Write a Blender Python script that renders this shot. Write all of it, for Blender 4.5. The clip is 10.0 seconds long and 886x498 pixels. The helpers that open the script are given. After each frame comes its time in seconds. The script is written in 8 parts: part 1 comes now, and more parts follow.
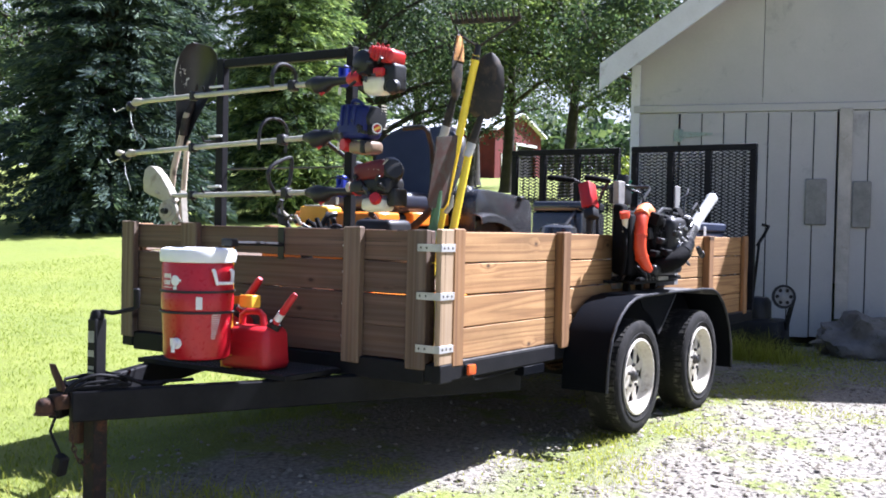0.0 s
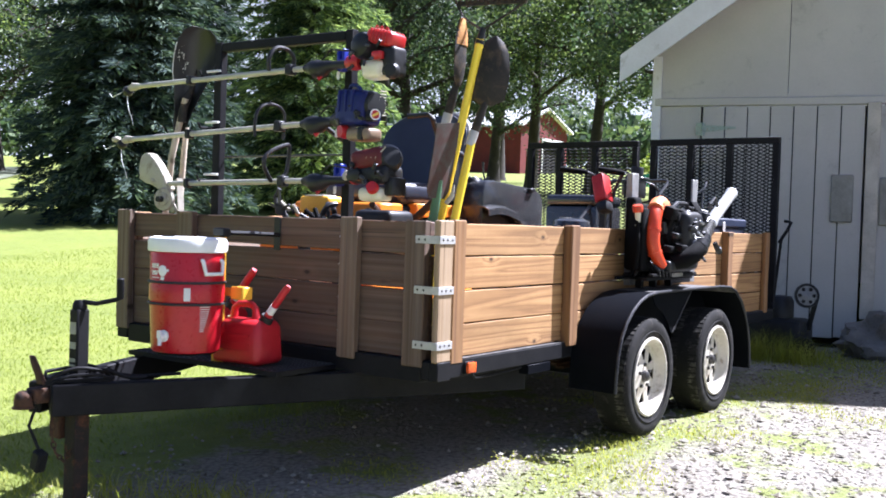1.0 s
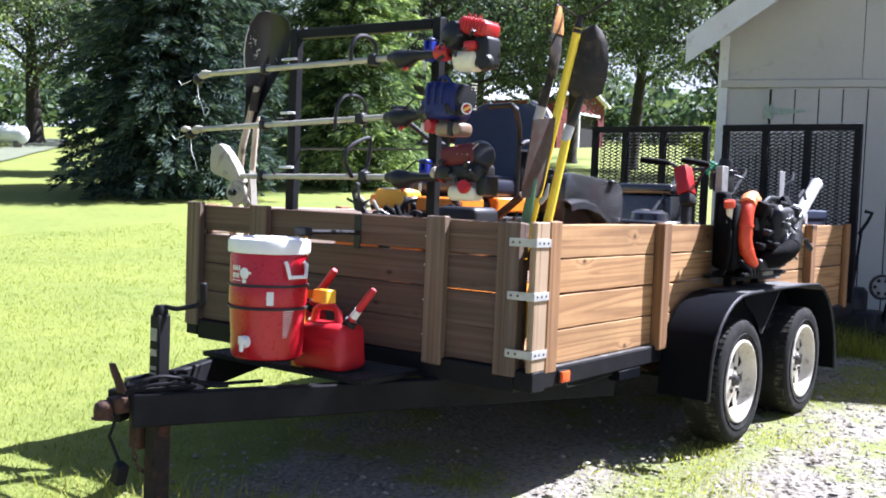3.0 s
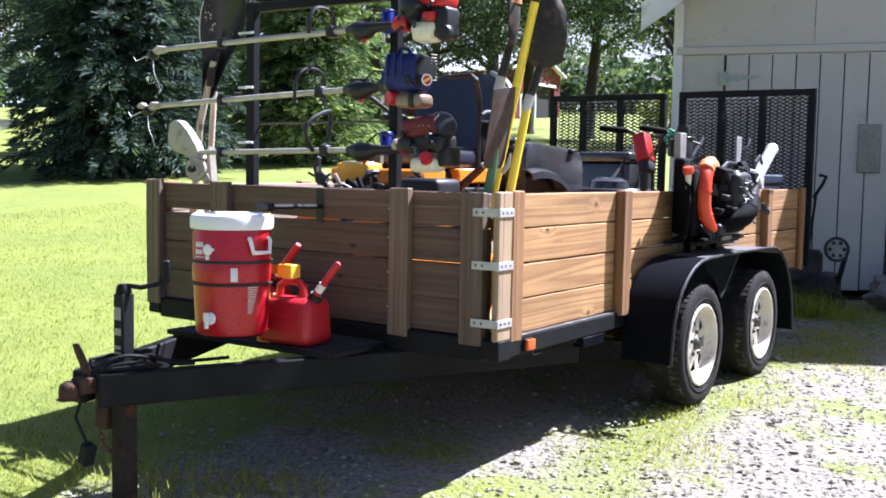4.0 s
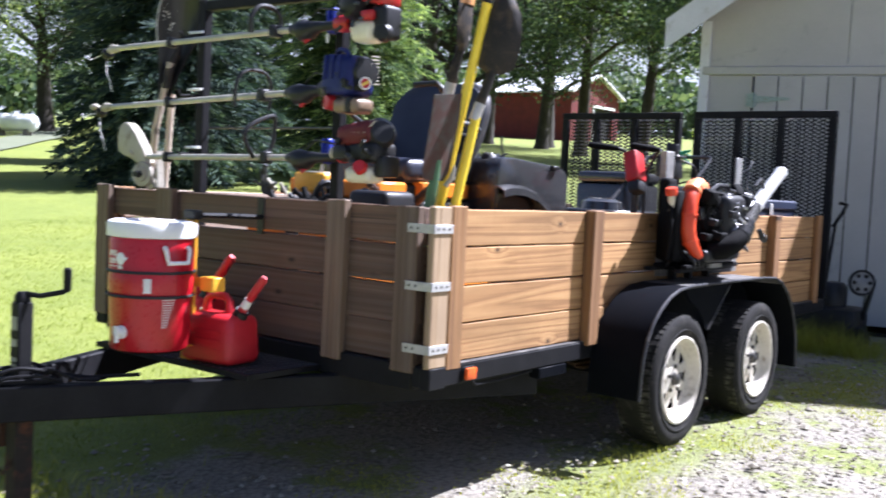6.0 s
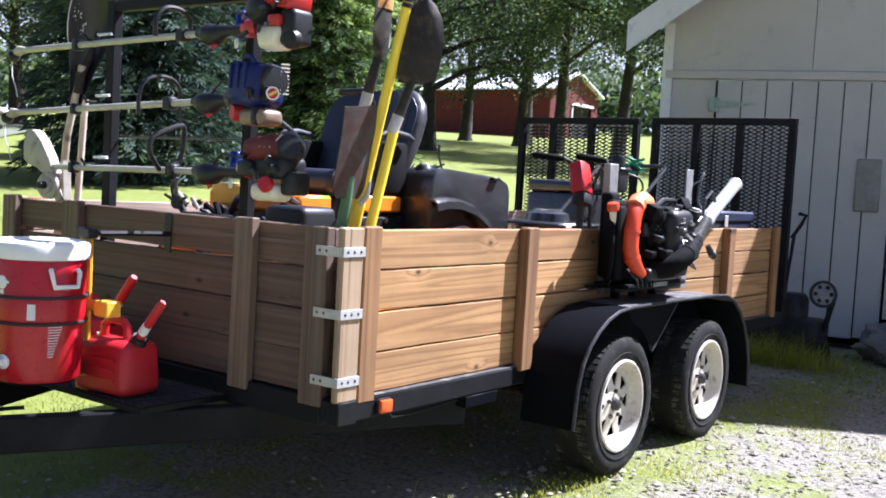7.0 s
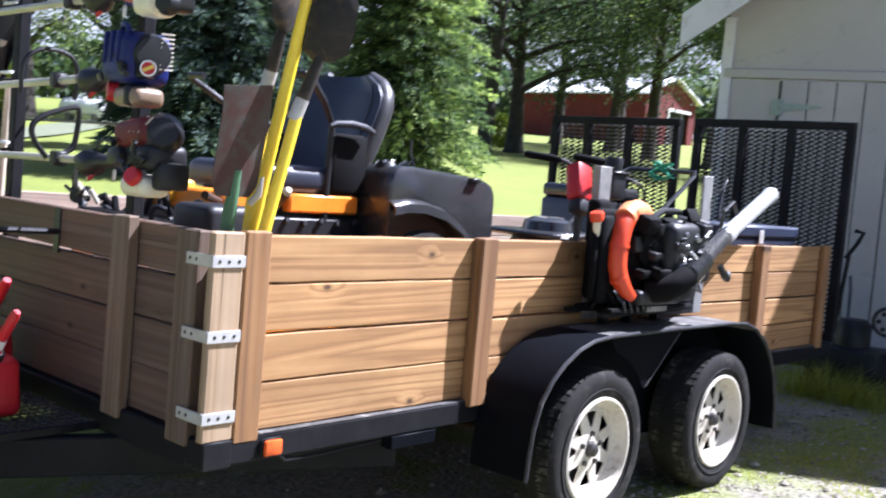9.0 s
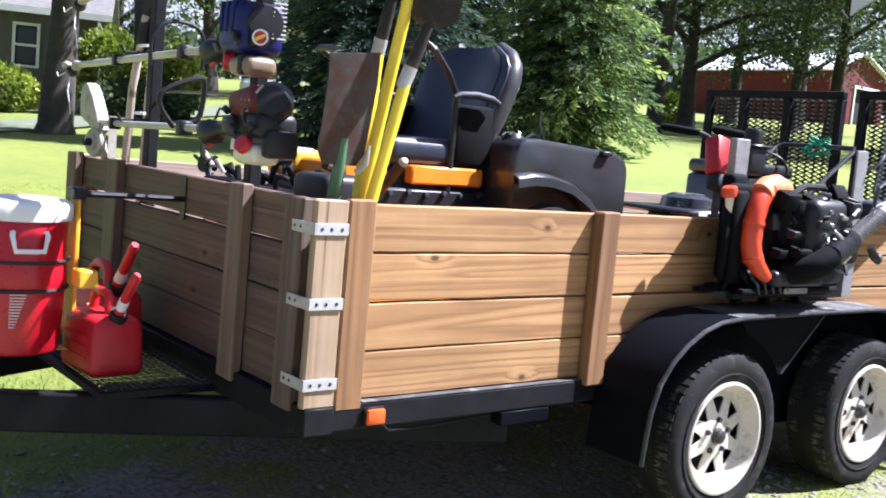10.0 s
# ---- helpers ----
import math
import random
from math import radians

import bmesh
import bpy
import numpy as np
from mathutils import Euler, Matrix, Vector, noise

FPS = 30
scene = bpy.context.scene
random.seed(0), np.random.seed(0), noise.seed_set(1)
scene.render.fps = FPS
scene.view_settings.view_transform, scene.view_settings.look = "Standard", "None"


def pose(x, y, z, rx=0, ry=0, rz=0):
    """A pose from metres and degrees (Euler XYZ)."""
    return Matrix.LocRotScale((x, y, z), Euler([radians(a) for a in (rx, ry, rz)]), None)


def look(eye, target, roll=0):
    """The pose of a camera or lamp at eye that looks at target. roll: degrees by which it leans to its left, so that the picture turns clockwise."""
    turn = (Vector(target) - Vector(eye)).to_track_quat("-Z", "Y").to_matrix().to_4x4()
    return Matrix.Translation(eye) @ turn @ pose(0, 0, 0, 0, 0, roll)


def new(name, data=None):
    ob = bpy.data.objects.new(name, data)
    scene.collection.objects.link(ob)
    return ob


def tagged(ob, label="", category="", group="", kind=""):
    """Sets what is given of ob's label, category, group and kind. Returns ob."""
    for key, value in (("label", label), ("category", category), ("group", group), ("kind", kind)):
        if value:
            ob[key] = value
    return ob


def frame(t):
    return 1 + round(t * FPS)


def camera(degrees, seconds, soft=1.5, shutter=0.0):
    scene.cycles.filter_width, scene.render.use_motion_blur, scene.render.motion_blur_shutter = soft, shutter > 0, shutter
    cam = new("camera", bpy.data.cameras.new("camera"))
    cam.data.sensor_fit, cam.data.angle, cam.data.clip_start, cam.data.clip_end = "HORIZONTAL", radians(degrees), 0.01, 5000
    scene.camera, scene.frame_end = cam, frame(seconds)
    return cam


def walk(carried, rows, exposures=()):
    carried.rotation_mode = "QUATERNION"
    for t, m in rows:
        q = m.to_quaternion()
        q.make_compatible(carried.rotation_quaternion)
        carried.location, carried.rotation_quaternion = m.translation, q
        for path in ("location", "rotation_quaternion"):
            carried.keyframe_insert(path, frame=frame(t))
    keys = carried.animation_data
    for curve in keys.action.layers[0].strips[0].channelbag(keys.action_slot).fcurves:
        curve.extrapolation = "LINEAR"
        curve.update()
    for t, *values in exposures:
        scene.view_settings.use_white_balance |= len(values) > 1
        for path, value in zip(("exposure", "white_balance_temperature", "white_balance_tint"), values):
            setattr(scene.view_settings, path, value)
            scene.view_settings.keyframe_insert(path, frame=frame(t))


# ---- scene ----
cam = camera(47.3, 10.0, soft=1.8, shutter=0.3)
PATH = [
    (0, (2.346, -3.609, 1.069), (1.237, -1.945, 1.032), 1.3),
    (0.5, (2.338, -3.543, 1.061), (1.247, -1.868, 1.006), 0.9),
    (1, (2.33, -3.392, 1.056), (1.18, -1.757, 1.008), 1.9),
    (1.5, (2.305, -3.249, 1.091), (1.206, -1.581, 1.0), 3.2),
    (2, (2.153, -3.265, 1.089), (1.009, -1.626, 1.012), 3.2),
    (2.5, (2.042, -3.328, 1.135), (0.95, -1.654, 1.075), 1.8),
    (3, (2.001, -3.35, 1.157), (0.802, -1.753, 1.053), 2.3),
    (3.2, (1.99, -3.345, 1.168), (0.821, -1.73, 1.007), 2.2),
    (4.3, (1.994, -3.371, 1.145), (0.878, -1.718, 1.0), 0.8),
    (4.5, (2.014, -3.33, 1.142), (0.922, -1.66, 1.009), 1.3),
    (5, (2.076, -3.241, 1.121), (0.881, -1.642, 0.995), 0.8),
    (5.5, (2.149, -3.015, 1.15), (0.855, -1.492, 1.067), 3.8),
    (6, (2.177, -2.854, 1.138), (0.953, -1.277, 1.018), 2.8),
    (6.2, (2.115, -2.769, 1.142), (0.963, -1.136, 1.079), 2.3),
    (7.3, (2.208, -2.396, 1.245), (0.974, -0.832, 1.069), 4.3),
    (7.5, (2.199, -2.303, 1.181), (0.922, -0.775, 0.99), 4.3),
    (8, (2.25, -2.124, 1.147), (0.982, -0.584, 1.0), 3.5),
    (8.5, (2.207, -1.9, 1.234), (1.011, -0.297, 1.195), 5.0),
    (9, (2.231, -1.68, 1.26), (0.896, -0.197, 1.125), 4.9),
    (9.5, (2.355, -1.542, 1.266), (0.869, -0.223, 1.038), 6.3),
    (10, (2.303, -1.506, 1.245), (0.749, -0.264, 1.042), 5.2),
]
walk(cam, [(t, look(eye, target, roll)) for t, eye, target, roll in PATH], exposures=[(0.0, 2.01, 5560, 21.5), (5.5, 1.93, 5560, 21.5), (7.4, 1.80, 5560, 21.5), (8.5, 1.97, 5460, 21.5), (9.5, 1.86, 5540, 21.5), (10.0, 1.87, 5560, 21.5)])


# ---- light ----
SUN_DIR = Vector((1.38, 2.72, 4.06)).normalized()
world = bpy.data.worlds.new("world")
scene.world = world
world.use_nodes = True
wt = world.node_tree
wt.nodes.clear()
w_sky = wt.nodes.new("ShaderNodeTexSky")
w_sky.sky_type = "NISHITA"
w_sky.sun_disc = False
w_sky.sun_elevation = math.asin(SUN_DIR.z)
w_sky.sun_rotation = math.atan2(SUN_DIR.x, SUN_DIR.y)
w_sky.air_density, w_sky.dust_density, w_sky.ozone_density = 1.0, 2.2, 1.0
w_bg = wt.nodes.new("ShaderNodeBackground")
w_bg.inputs["Strength"].default_value = 0.036
w_out = wt.nodes.new("ShaderNodeOutputWorld")
wt.links.new(w_sky.outputs[0], w_bg.inputs["Color"])
wt.links.new(w_bg.outputs[0], w_out.inputs["Surface"])
sun_data = bpy.data.lights.new("sun", "SUN")
sun_data.energy, sun_data.angle, sun_data.color = 5.0, radians(0.55), (1.0, 0.98, 0.94)
sun_ob = new("sun", sun_data)
sun_ob.matrix_world = look(SUN_DIR * 60, (0, 0, 0))


# ---- materials ----
def nodes_of(name):
    m = bpy.data.materials.new(name)
    m.use_nodes = True
    t = m.node_tree
    return m, t, t.nodes["Principled BSDF"]


def math_node(t, op, a, b):
    n = t.nodes.new("ShaderNodeMath")
    n.operation = op
    for i, v in enumerate((a, b)):
        if isinstance(v, (int, float)):
            n.inputs[i].default_value = v
        else:
            t.links.new(v, n.inputs[i])
    return n.outputs[0]


def coords(t, scale, random_shift=0.0):
    """Object coordinates, scaled per axis, shifted by each object's own random number."""
    tc = t.nodes.new("ShaderNodeTexCoord")
    mp = t.nodes.new("ShaderNodeMapping")
    mp.inputs["Scale"].default_value = scale
    t.links.new(tc.outputs["Object"], mp.inputs["Vector"])
    if random_shift:
        info = t.nodes.new("ShaderNodeObjectInfo")
        cx = t.nodes.new("ShaderNodeCombineXYZ")
        for i, k in enumerate((1.0, 1.7, 0.6)):
            t.links.new(math_node(t, "MULTIPLY", info.outputs["Random"], random_shift * k), cx.inputs[i])
        t.links.new(cx.outputs[0], mp.inputs["Location"])
    return mp.outputs[0]


def noise_tex(t, vec, scale, detail=4.0, rough=0.6, distort=0.0):
    n = t.nodes.new("ShaderNodeTexNoise")
    n.inputs["Scale"].default_value, n.inputs["Detail"].default_value = scale, detail
    n.inputs["Roughness"].default_value, n.inputs["Distortion"].default_value = rough, distort
    t.links.new(vec, n.inputs["Vector"])
    return n.outputs["Fac"]


def ramp(t, fac, stops):
    r = t.nodes.new("ShaderNodeValToRGB")
    e = r.color_ramp.elements
    while len(e) < len(stops):
        e.new(0.5)
    for el, (p, c) in zip(e, stops):
        el.position, el.color = p, (*c, 1)
    t.links.new(fac, r.inputs[0])
    return r.outputs[0]


def mix(t, fac, a, b, mode="MIX"):
    n = t.nodes.new("ShaderNodeMix")
    n.data_type, n.blend_type = "RGBA", mode
    for sock, v in ((n.inputs[0], fac), (n.inputs[6], a), (n.inputs[7], b)):
        if isinstance(v, (int, float)):
            sock.default_value = v
        elif isinstance(v, tuple):
            sock.default_value = (*v, 1)
        else:
            t.links.new(v, sock)
    return n.outputs[2]


def bump(t, p, height, strength, dist=0.01):
    b = t.nodes.new("ShaderNodeBump")
    b.inputs["Strength"].default_value, b.inputs["Distance"].default_value = strength, dist
    t.links.new(height, b.inputs["Height"])
    t.links.new(b.outputs[0], p.inputs["Normal"])


def plain(name, dark, light, rough=0.5, metal=0.0, scale=6.0, fine=60.0, bumpy=0.15, dirt=None, dirt_at=0.6, rough_vary=0.12, gloss=0.5):
    """A surface that wanders between two colours, with fine relief, and patches of dirt or rust where asked."""
    m, t, p = nodes_of(name)
    vec = coords(t, (1, 1, 1), 7.0)
    big, small = noise_tex(t, vec, scale, 5), noise_tex(t, vec, fine, 6, 0.7)
    col = ramp(t, mix(t, 0.35, big, small), [(0.35, dark), (0.65, light)])
    if dirt:
        spots = noise_tex(t, vec, scale * 1.7, 8, 0.72, 0.4)
        fac = ramp(t, spots, [(dirt_at - 0.06, (0, 0, 0)), (dirt_at + 0.08, (1, 1, 1))])
        col = mix(t, fac, col, dirt)
    t.links.new(col, p.inputs["Base Color"])
    p.inputs["Metallic"].default_value = metal
    p.inputs["Specular IOR Level"].default_value = gloss
    rr = math_node(t, "MULTIPLY_ADD", small, rough_vary * 2)
    rr.node.inputs[2].default_value = rough - rough_vary
    t.links.new(rr, p.inputs["Roughness"])
    if bumpy:
        bump(t, p, small, bumpy, 0.004)
    return m


def timber(name, axis, light, mid, dark, grey=0.0):
    """Sawn boards: stretched rings, streaks, knots and weathering; grain along one axis."""
    m, t, p = nodes_of(name)
    s = [9.0, 9.0, 9.0]
    s["xyz".index(axis)] = 0.22
    vec = coords(t, tuple(s), 23.0)
    info = t.nodes.new("ShaderNodeObjectInfo")
    wander = noise_tex(t, vec, 0.75, 3, 0.5, 0.5)
    # knots, found along and across the board, and the grain that bends round them
    sep = t.nodes.new("ShaderNodeSeparateXYZ")
    t.links.new(coords(t, (1.0, 1.0, 1.0), 17.0), sep.inputs[0])
    flat = t.nodes.new("ShaderNodeCombineXYZ")
    along, across = {"x": ("X", "Z"), "y": ("Y", "Z"), "z": ("Z", "X")}[axis]
    t.links.new(math_node(t, "MULTIPLY", sep.outputs[along], 2.7), flat.inputs[0])
    t.links.new(math_node(t, "MULTIPLY", sep.outputs[across], 5.0), flat.inputs[1])
    vor = t.nodes.new("ShaderNodeTexVoronoi")
    vor.voronoi_dimensions = "2D"
    vor.inputs["Scale"].default_value = 1.0
    t.links.new(flat.outputs[0], vor.inputs["Vector"])
    near = vor.outputs["Distance"]
    some = ramp(t, vor.outputs["Color"], [(0.66, (0, 0, 0)), (0.68, (1, 1, 1))])
    bend = mix(t, 1.0, ramp(t, near, [(0.0, (0.09, 0.09, 0.09)), (0.06, (0.06, 0.06, 0.06)), (0.22, (0, 0, 0))]), some, "MULTIPLY")
    wander = math_node(t, "ADD", wander, bend)
    ring = t.nodes.new("ShaderNodeMath")
    ring.operation = "PINGPONG"
    ring.inputs[1].default_value = 1.0
    t.links.new(math_node(t, "MULTIPLY", wander, 26.0 if axis == "y" else 15.0), ring.inputs[0])
    s2 = [190.0, 190.0, 190.0]
    s2["xyz".index(axis)] = 1.6
    streak = noise_tex(t, coords(t, tuple(s2), 11.0), 1.0, 5, 0.7)
    grain = mix(t, 0.5, ring.outputs[0], streak)
    late = ramp(t, mix(t, 0.4, ring.outputs[0], streak), [(0.16, (0.7, 0.7, 0.7)), (0.26, (0.45, 0.45, 0.45)), (0.38, (0, 0, 0))])
    col = ramp(t, grain, [(0.18, tuple(0.5 * p + 0.5 * q for p, q in zip(dark, mid))), (0.42, mid), (0.80, light)])
    col = mix(t, late, col, tuple(0.7 * p + 0.3 * q for p, q in zip(dark, mid)))
    s3 = [2.2, 2.2, 2.2]
    s3["xyz".index(axis)] = 1.1
    stain = noise_tex(t, coords(t, tuple(s3), 5.0), 1.3, 5, 0.65)
    s5 = [5.0, 5.0, 5.0]
    s5["xyz".index(axis)] = 0.7
    tone = noise_tex(t, coords(t, tuple(s5), 29.0), 1.0, 3, 0.6)
    col = mix(t, ramp(t, tone, [(0.38, (0, 0, 0)), (0.75, (0.7, 0.7, 0.7))]), col, tuple(0.35 * c + 0.65 * d for c, d in zip(mid, dark)))
    s6 = [75.0, 75.0, 75.0]
    s6["xyz".index(axis)] = 0.8
    check = ramp(t, noise_tex(t, coords(t, tuple(s6), 41.0), 1.0, 2, 0.4), [(0.72, (0, 0, 0)), (0.75, (0.75, 0.75, 0.75))])
    col = mix(t, check, col, tuple(c * 0.35 for c in dark))
    col = mix(t, ramp(t, stain, [(0.45, (0, 0, 0)), (0.75, (0.7, 0.7, 0.7))]), col, tuple(c * 0.55 for c in mid))
    if grey:
        worn = noise_tex(t, coords(t, tuple(v * 0.35 for v in s2), 3.0), 1.0, 4, 0.6)
        col = mix(t, ramp(t, worn, [(0.35, (0, 0, 0)), (0.7, (grey, grey, grey))]), col, (0.33, 0.29, 0.25))
    # knots
    spot = mix(t, 1.0, ramp(t, near, [(0.02, (0.95, 0.95, 0.95)), (0.035, (0.7, 0.7, 0.7)), (0.05, (0.25, 0.25, 0.25)), (0.09, (0, 0, 0))]), some, "MULTIPLY")
    col = mix(t, spot, col, tuple(c * 0.4 for c in dark))
    shade = math_node(t, "MULTIPLY_ADD", info.outputs["Random"], 0.34)
    shade.node.inputs[2].default_value = 0.82
    col = mix(t, 1.0, col, shade, "MULTIPLY")
    t.links.new(col, p.inputs["Base Color"])
    p.inputs["Roughness"].default_value = 0.78
    bump(t, p, grain, 0.35, 0.002)
    return m


def island_mix(name, colours, rough=0.6, translucent=0.0, clump=0.0):
    """Colour chosen piece by piece within one mesh: leaves, blades, stones."""
    m, t, p = nodes_of(name)
    geo = t.nodes.new("ShaderNodeNewGeometry")
    n = len(colours)
    col = ramp(t, geo.outputs["Random Per Island"], [(i / max(1, n - 1), c) for i, c in enumerate(colours)])
    if clump:
        big = noise_tex(t, coords(t, (1, 1, 1)), clump, 4)
        col = mix(t, 1.0, col, ramp(t, big, [(0.40, (0.5, 0.56, 0.55)), (0.60, (1.35, 1.3, 1.05))]), "MULTIPLY")
    t.links.new(col, p.inputs["Base Color"])
    p.inputs["Roughness"].default_value = rough
    p.inputs["Specular IOR Level"].default_value = 0.2
    if translucent:
        tr = t.nodes.new("ShaderNodeBsdfTranslucent")
        t.links.new(mix(t, 1.0, col, (1.15, 1.25, 0.75), "MULTIPLY"), tr.inputs["Color"])
        ms = t.nodes.new("ShaderNodeMixShader")
        ms.inputs[0].default_value = translucent
        t.links.new(p.outputs[0], ms.inputs[1])
        t.links.new(tr.outputs[0], ms.inputs[2])
        t.links.new(ms.outputs[0], t.nodes["Material Output"].inputs["Surface"])
    return m


# ---- mesh tools ----
PLACED = {}


def place_of(ob):
    return PLACED.get(ob, Matrix.Identity(4))


def thing(name, at, label, category, group="", kind="", turn=0.0):
    """An Empty at a thing's base; its parts are given in world metres."""
    ob = new(name)
    ob.empty_display_size = 0.1
    ob.matrix_basis = PLACED[ob] = pose(*at, 0, 0, turn)
    return tagged(ob, label, category, group, kind)


def finish(bm, material, smooth):
    me = bpy.data.meshes.new("mesh")
    bm.to_mesh(me)
    bm.free()
    me.materials.append(material)
    if smooth:
        me.shade_smooth()
        me.set_sharp_from_angle(angle=radians(38))
    return me


def part(name, bm, material, parent=None, label="", smooth=True, kind=""):
    """Links a bmesh, given in world metres, as one mesh object under a thing or part."""
    if parent is not None:
        bmesh.ops.transform(bm, matrix=place_of(parent).inverted(), verts=bm.verts)
    ob = new(name, finish(bm, material, smooth))
    if parent is not None:
        ob.parent = parent
        PLACED[ob] = place_of(parent)
    return tagged(ob, label, kind=kind)


def solo(name, bm, material, at, label, category, group="", kind="", smooth=True):
    """A thing that is one mesh, with its origin at its base."""
    bmesh.ops.transform(bm, matrix=Matrix.Translation(at).inverted(), verts=bm.verts)
    ob = new(name, finish(bm, material, smooth))
    ob.location = at
    PLACED[ob] = Matrix.Translation(at)
    return tagged(ob, label, category, group, kind)


def B():
    return bmesh.new()


def box(bm, lo, hi, bev=0.0, m=None, seg=1):
    lo, hi = Vector(lo), Vector(hi)
    c, d = (lo + hi) / 2, hi - lo
    mat4 = Matrix.Translation(c) @ Matrix.Diagonal((*d, 1))
    if m is not None:
        mat4 = m @ mat4
    vs = bmesh.ops.create_cube(bm, size=1, matrix=mat4)["verts"]
    if bev:
        es = {e for v in vs for e in v.link_edges}
        bmesh.ops.bevel(bm, geom=list(es), offset=bev, segments=seg, profile=0.5, affect="EDGES")
    return bm


def rod(bm, pts, r, n=10, closed=False):
    """A round tube along points; r is one radius or one for each point."""
    pts = [Vector(p) for p in pts]
    rs = r if isinstance(r, (list, tuple)) else [r] * len(pts)
    rings, up = [], None
    for i, p in enumerate(pts):
        a, b = pts[i - 1] if (i or closed) else p, pts[(i + 1) % len(pts)] if (i < len(pts) - 1 or closed) else p
        d = (b - a).normalized()
        if up is None:
            up = d.orthogonal().normalized()
        up = (up - d * up.dot(d)).normalized()
        side = d.cross(up)
        rings.append([bm.verts.new(p + (up * math.cos(k * math.tau / n) + side * math.sin(k * math.tau / n)) * rs[i]) for k in range(n)])
    for i in range(len(rings) - (0 if closed else 1)):
        a, b = rings[i], rings[(i + 1) % len(rings)]
        for k in range(n):
            bm.faces.new((a[k], a[(k + 1) % n], b[(k + 1) % n], b[k]))
    if not closed:
        bm.faces.new(rings[0][::-1])
        bm.faces.new(rings[-1])
    return bm


def bar(bm, a, b, w, h, up=(0, 0, 1), bev=0.0):
    """A rectangular bar from a to b, w wide and h high."""
    a, b = Vector(a), Vector(b)
    z = (b - a).normalized()
    x = Vector(up).cross(z).normalized()
    y = z.cross(x)
    m = Matrix((x, y, z)).transposed().to_4x4()
    m.translation = (a + b) / 2
    box(bm, (-w / 2, -h / 2, -(b - a).length / 2), (w / 2, h / 2, (b - a).length / 2), bev, m)
    return bm


def axis_frame(at, direction, up=(0, 0, 1)):
    """A pose whose z runs along the direction, for turned shapes."""
    z = Vector(direction).normalized()
    u = Vector(up)
    if abs(u.dot(z)) > 0.95:
        u = Vector((0, 1, 0))
    x = u.cross(z).normalized()
    m = Matrix((x, z.cross(x), z)).transposed().to_4x4()
    m.translation = at
    return m


def lathe(bm, prof, m, n=24, close=False):
    """A profile of (radius, height) turned about the local z of m."""
    rings = []
    for r, z in prof:
        if r < 1e-5:
            rings.append([bm.verts.new(m @ Vector((0, 0, z)))])
        else:
            rings.append([bm.verts.new(m @ Vector((r * math.cos(k * math.tau / n), r * math.sin(k * math.tau / n), z))) for k in range(n)])
    pairs = list(zip(rings, rings[1:])) + ([(rings[-1], rings[0])] if close else [])
    for a, b in pairs:
        for k in range(n):
            if len(a) == 1 and len(b) == 1:
                continue
            if len(a) == 1:
                bm.faces.new((a[0], b[(k + 1) % n], b[k]))
            elif len(b) == 1:
                bm.faces.new((a[k], a[(k + 1) % n], b[0]))
            else:
                bm.faces.new((a[k], a[(k + 1) % n], b[(k + 1) % n], b[k]))
    return bm


def prism(bm, poly, depth, m, bev=0.0):
    """A flat outline (u, v) with depth along the local z of m."""
    lo = [bm.verts.new(m @ Vector((u, v, 0))) for u, v in poly]
    hi = [bm.verts.new(m @ Vector((u, v, depth))) for u, v in poly]
    n = len(poly)
    fs = [bm.faces.new(lo[::-1]), bm.faces.new(hi)]
    for k in range(n):
        fs.append(bm.faces.new((lo[k], lo[(k + 1) % n], hi[(k + 1) % n], hi[k])))
    bmesh.ops.recalc_face_normals(bm, faces=fs)
    if bev:
        es = {e for f in fs for e in f.edges}
        bmesh.ops.bevel(bm, geom=list(es), offset=bev, segments=2, profile=0.5, affect="EDGES")
    return bm


def blob(bm, at, size, rough=0.0, sub=2, m=None, seed=0.0, freq=2.0):
    """A rounded lump, uneven where asked."""
    vs = bmesh.ops.create_icosphere(bm, subdivisions=sub, radius=1)["verts"]
    for v in vs:
        k = 1 + rough * noise.noise(v.co * freq + Vector((seed, seed * 1.3, -seed)))
        v.co = Vector((v.co.x * size[0], v.co.y * size[1], v.co.z * size[2])) * k
        v.co = (m @ v.co if m is not None else v.co) + Vector(at)
    return bm


def curve(pts, n=5, closed=False):
    """A smooth line through points."""
    pts = [Vector(p) for p in pts]
    out = []
    m = len(pts)
    for i in range(m if closed else m - 1):
        g = lambda j: pts[j % m] if closed else pts[max(0, min(m - 1, j))]
        p0, p1, p2, p3 = g(i - 1), g(i), g(i + 1), g(i + 2)
        for k in range(n):
            u = k / n
            out.append(0.5 * (2 * p1 + (p2 - p0) * u + (2 * p0 - 5 * p1 + 4 * p2 - p3) * u * u + (3 * p1 - p0 - 3 * p2 + p3) * u ** 3))
    if not closed:
        out.append(pts[-1])
    return out


def YZ(x):
    """Outlines drawn in (y, z), with depth along x from x on."""
    return Matrix(((0, 0, 1, x), (1, 0, 0, 0), (0, 1, 0, 0), (0, 0, 0, 1)))


def XZ(y):
    """Outlines drawn in (x, z), with depth along -y from y on."""
    return Matrix(((1, 0, 0, 0), (0, 0, -1, y), (0, 1, 0, 0), (0, 0, 0, 1)))


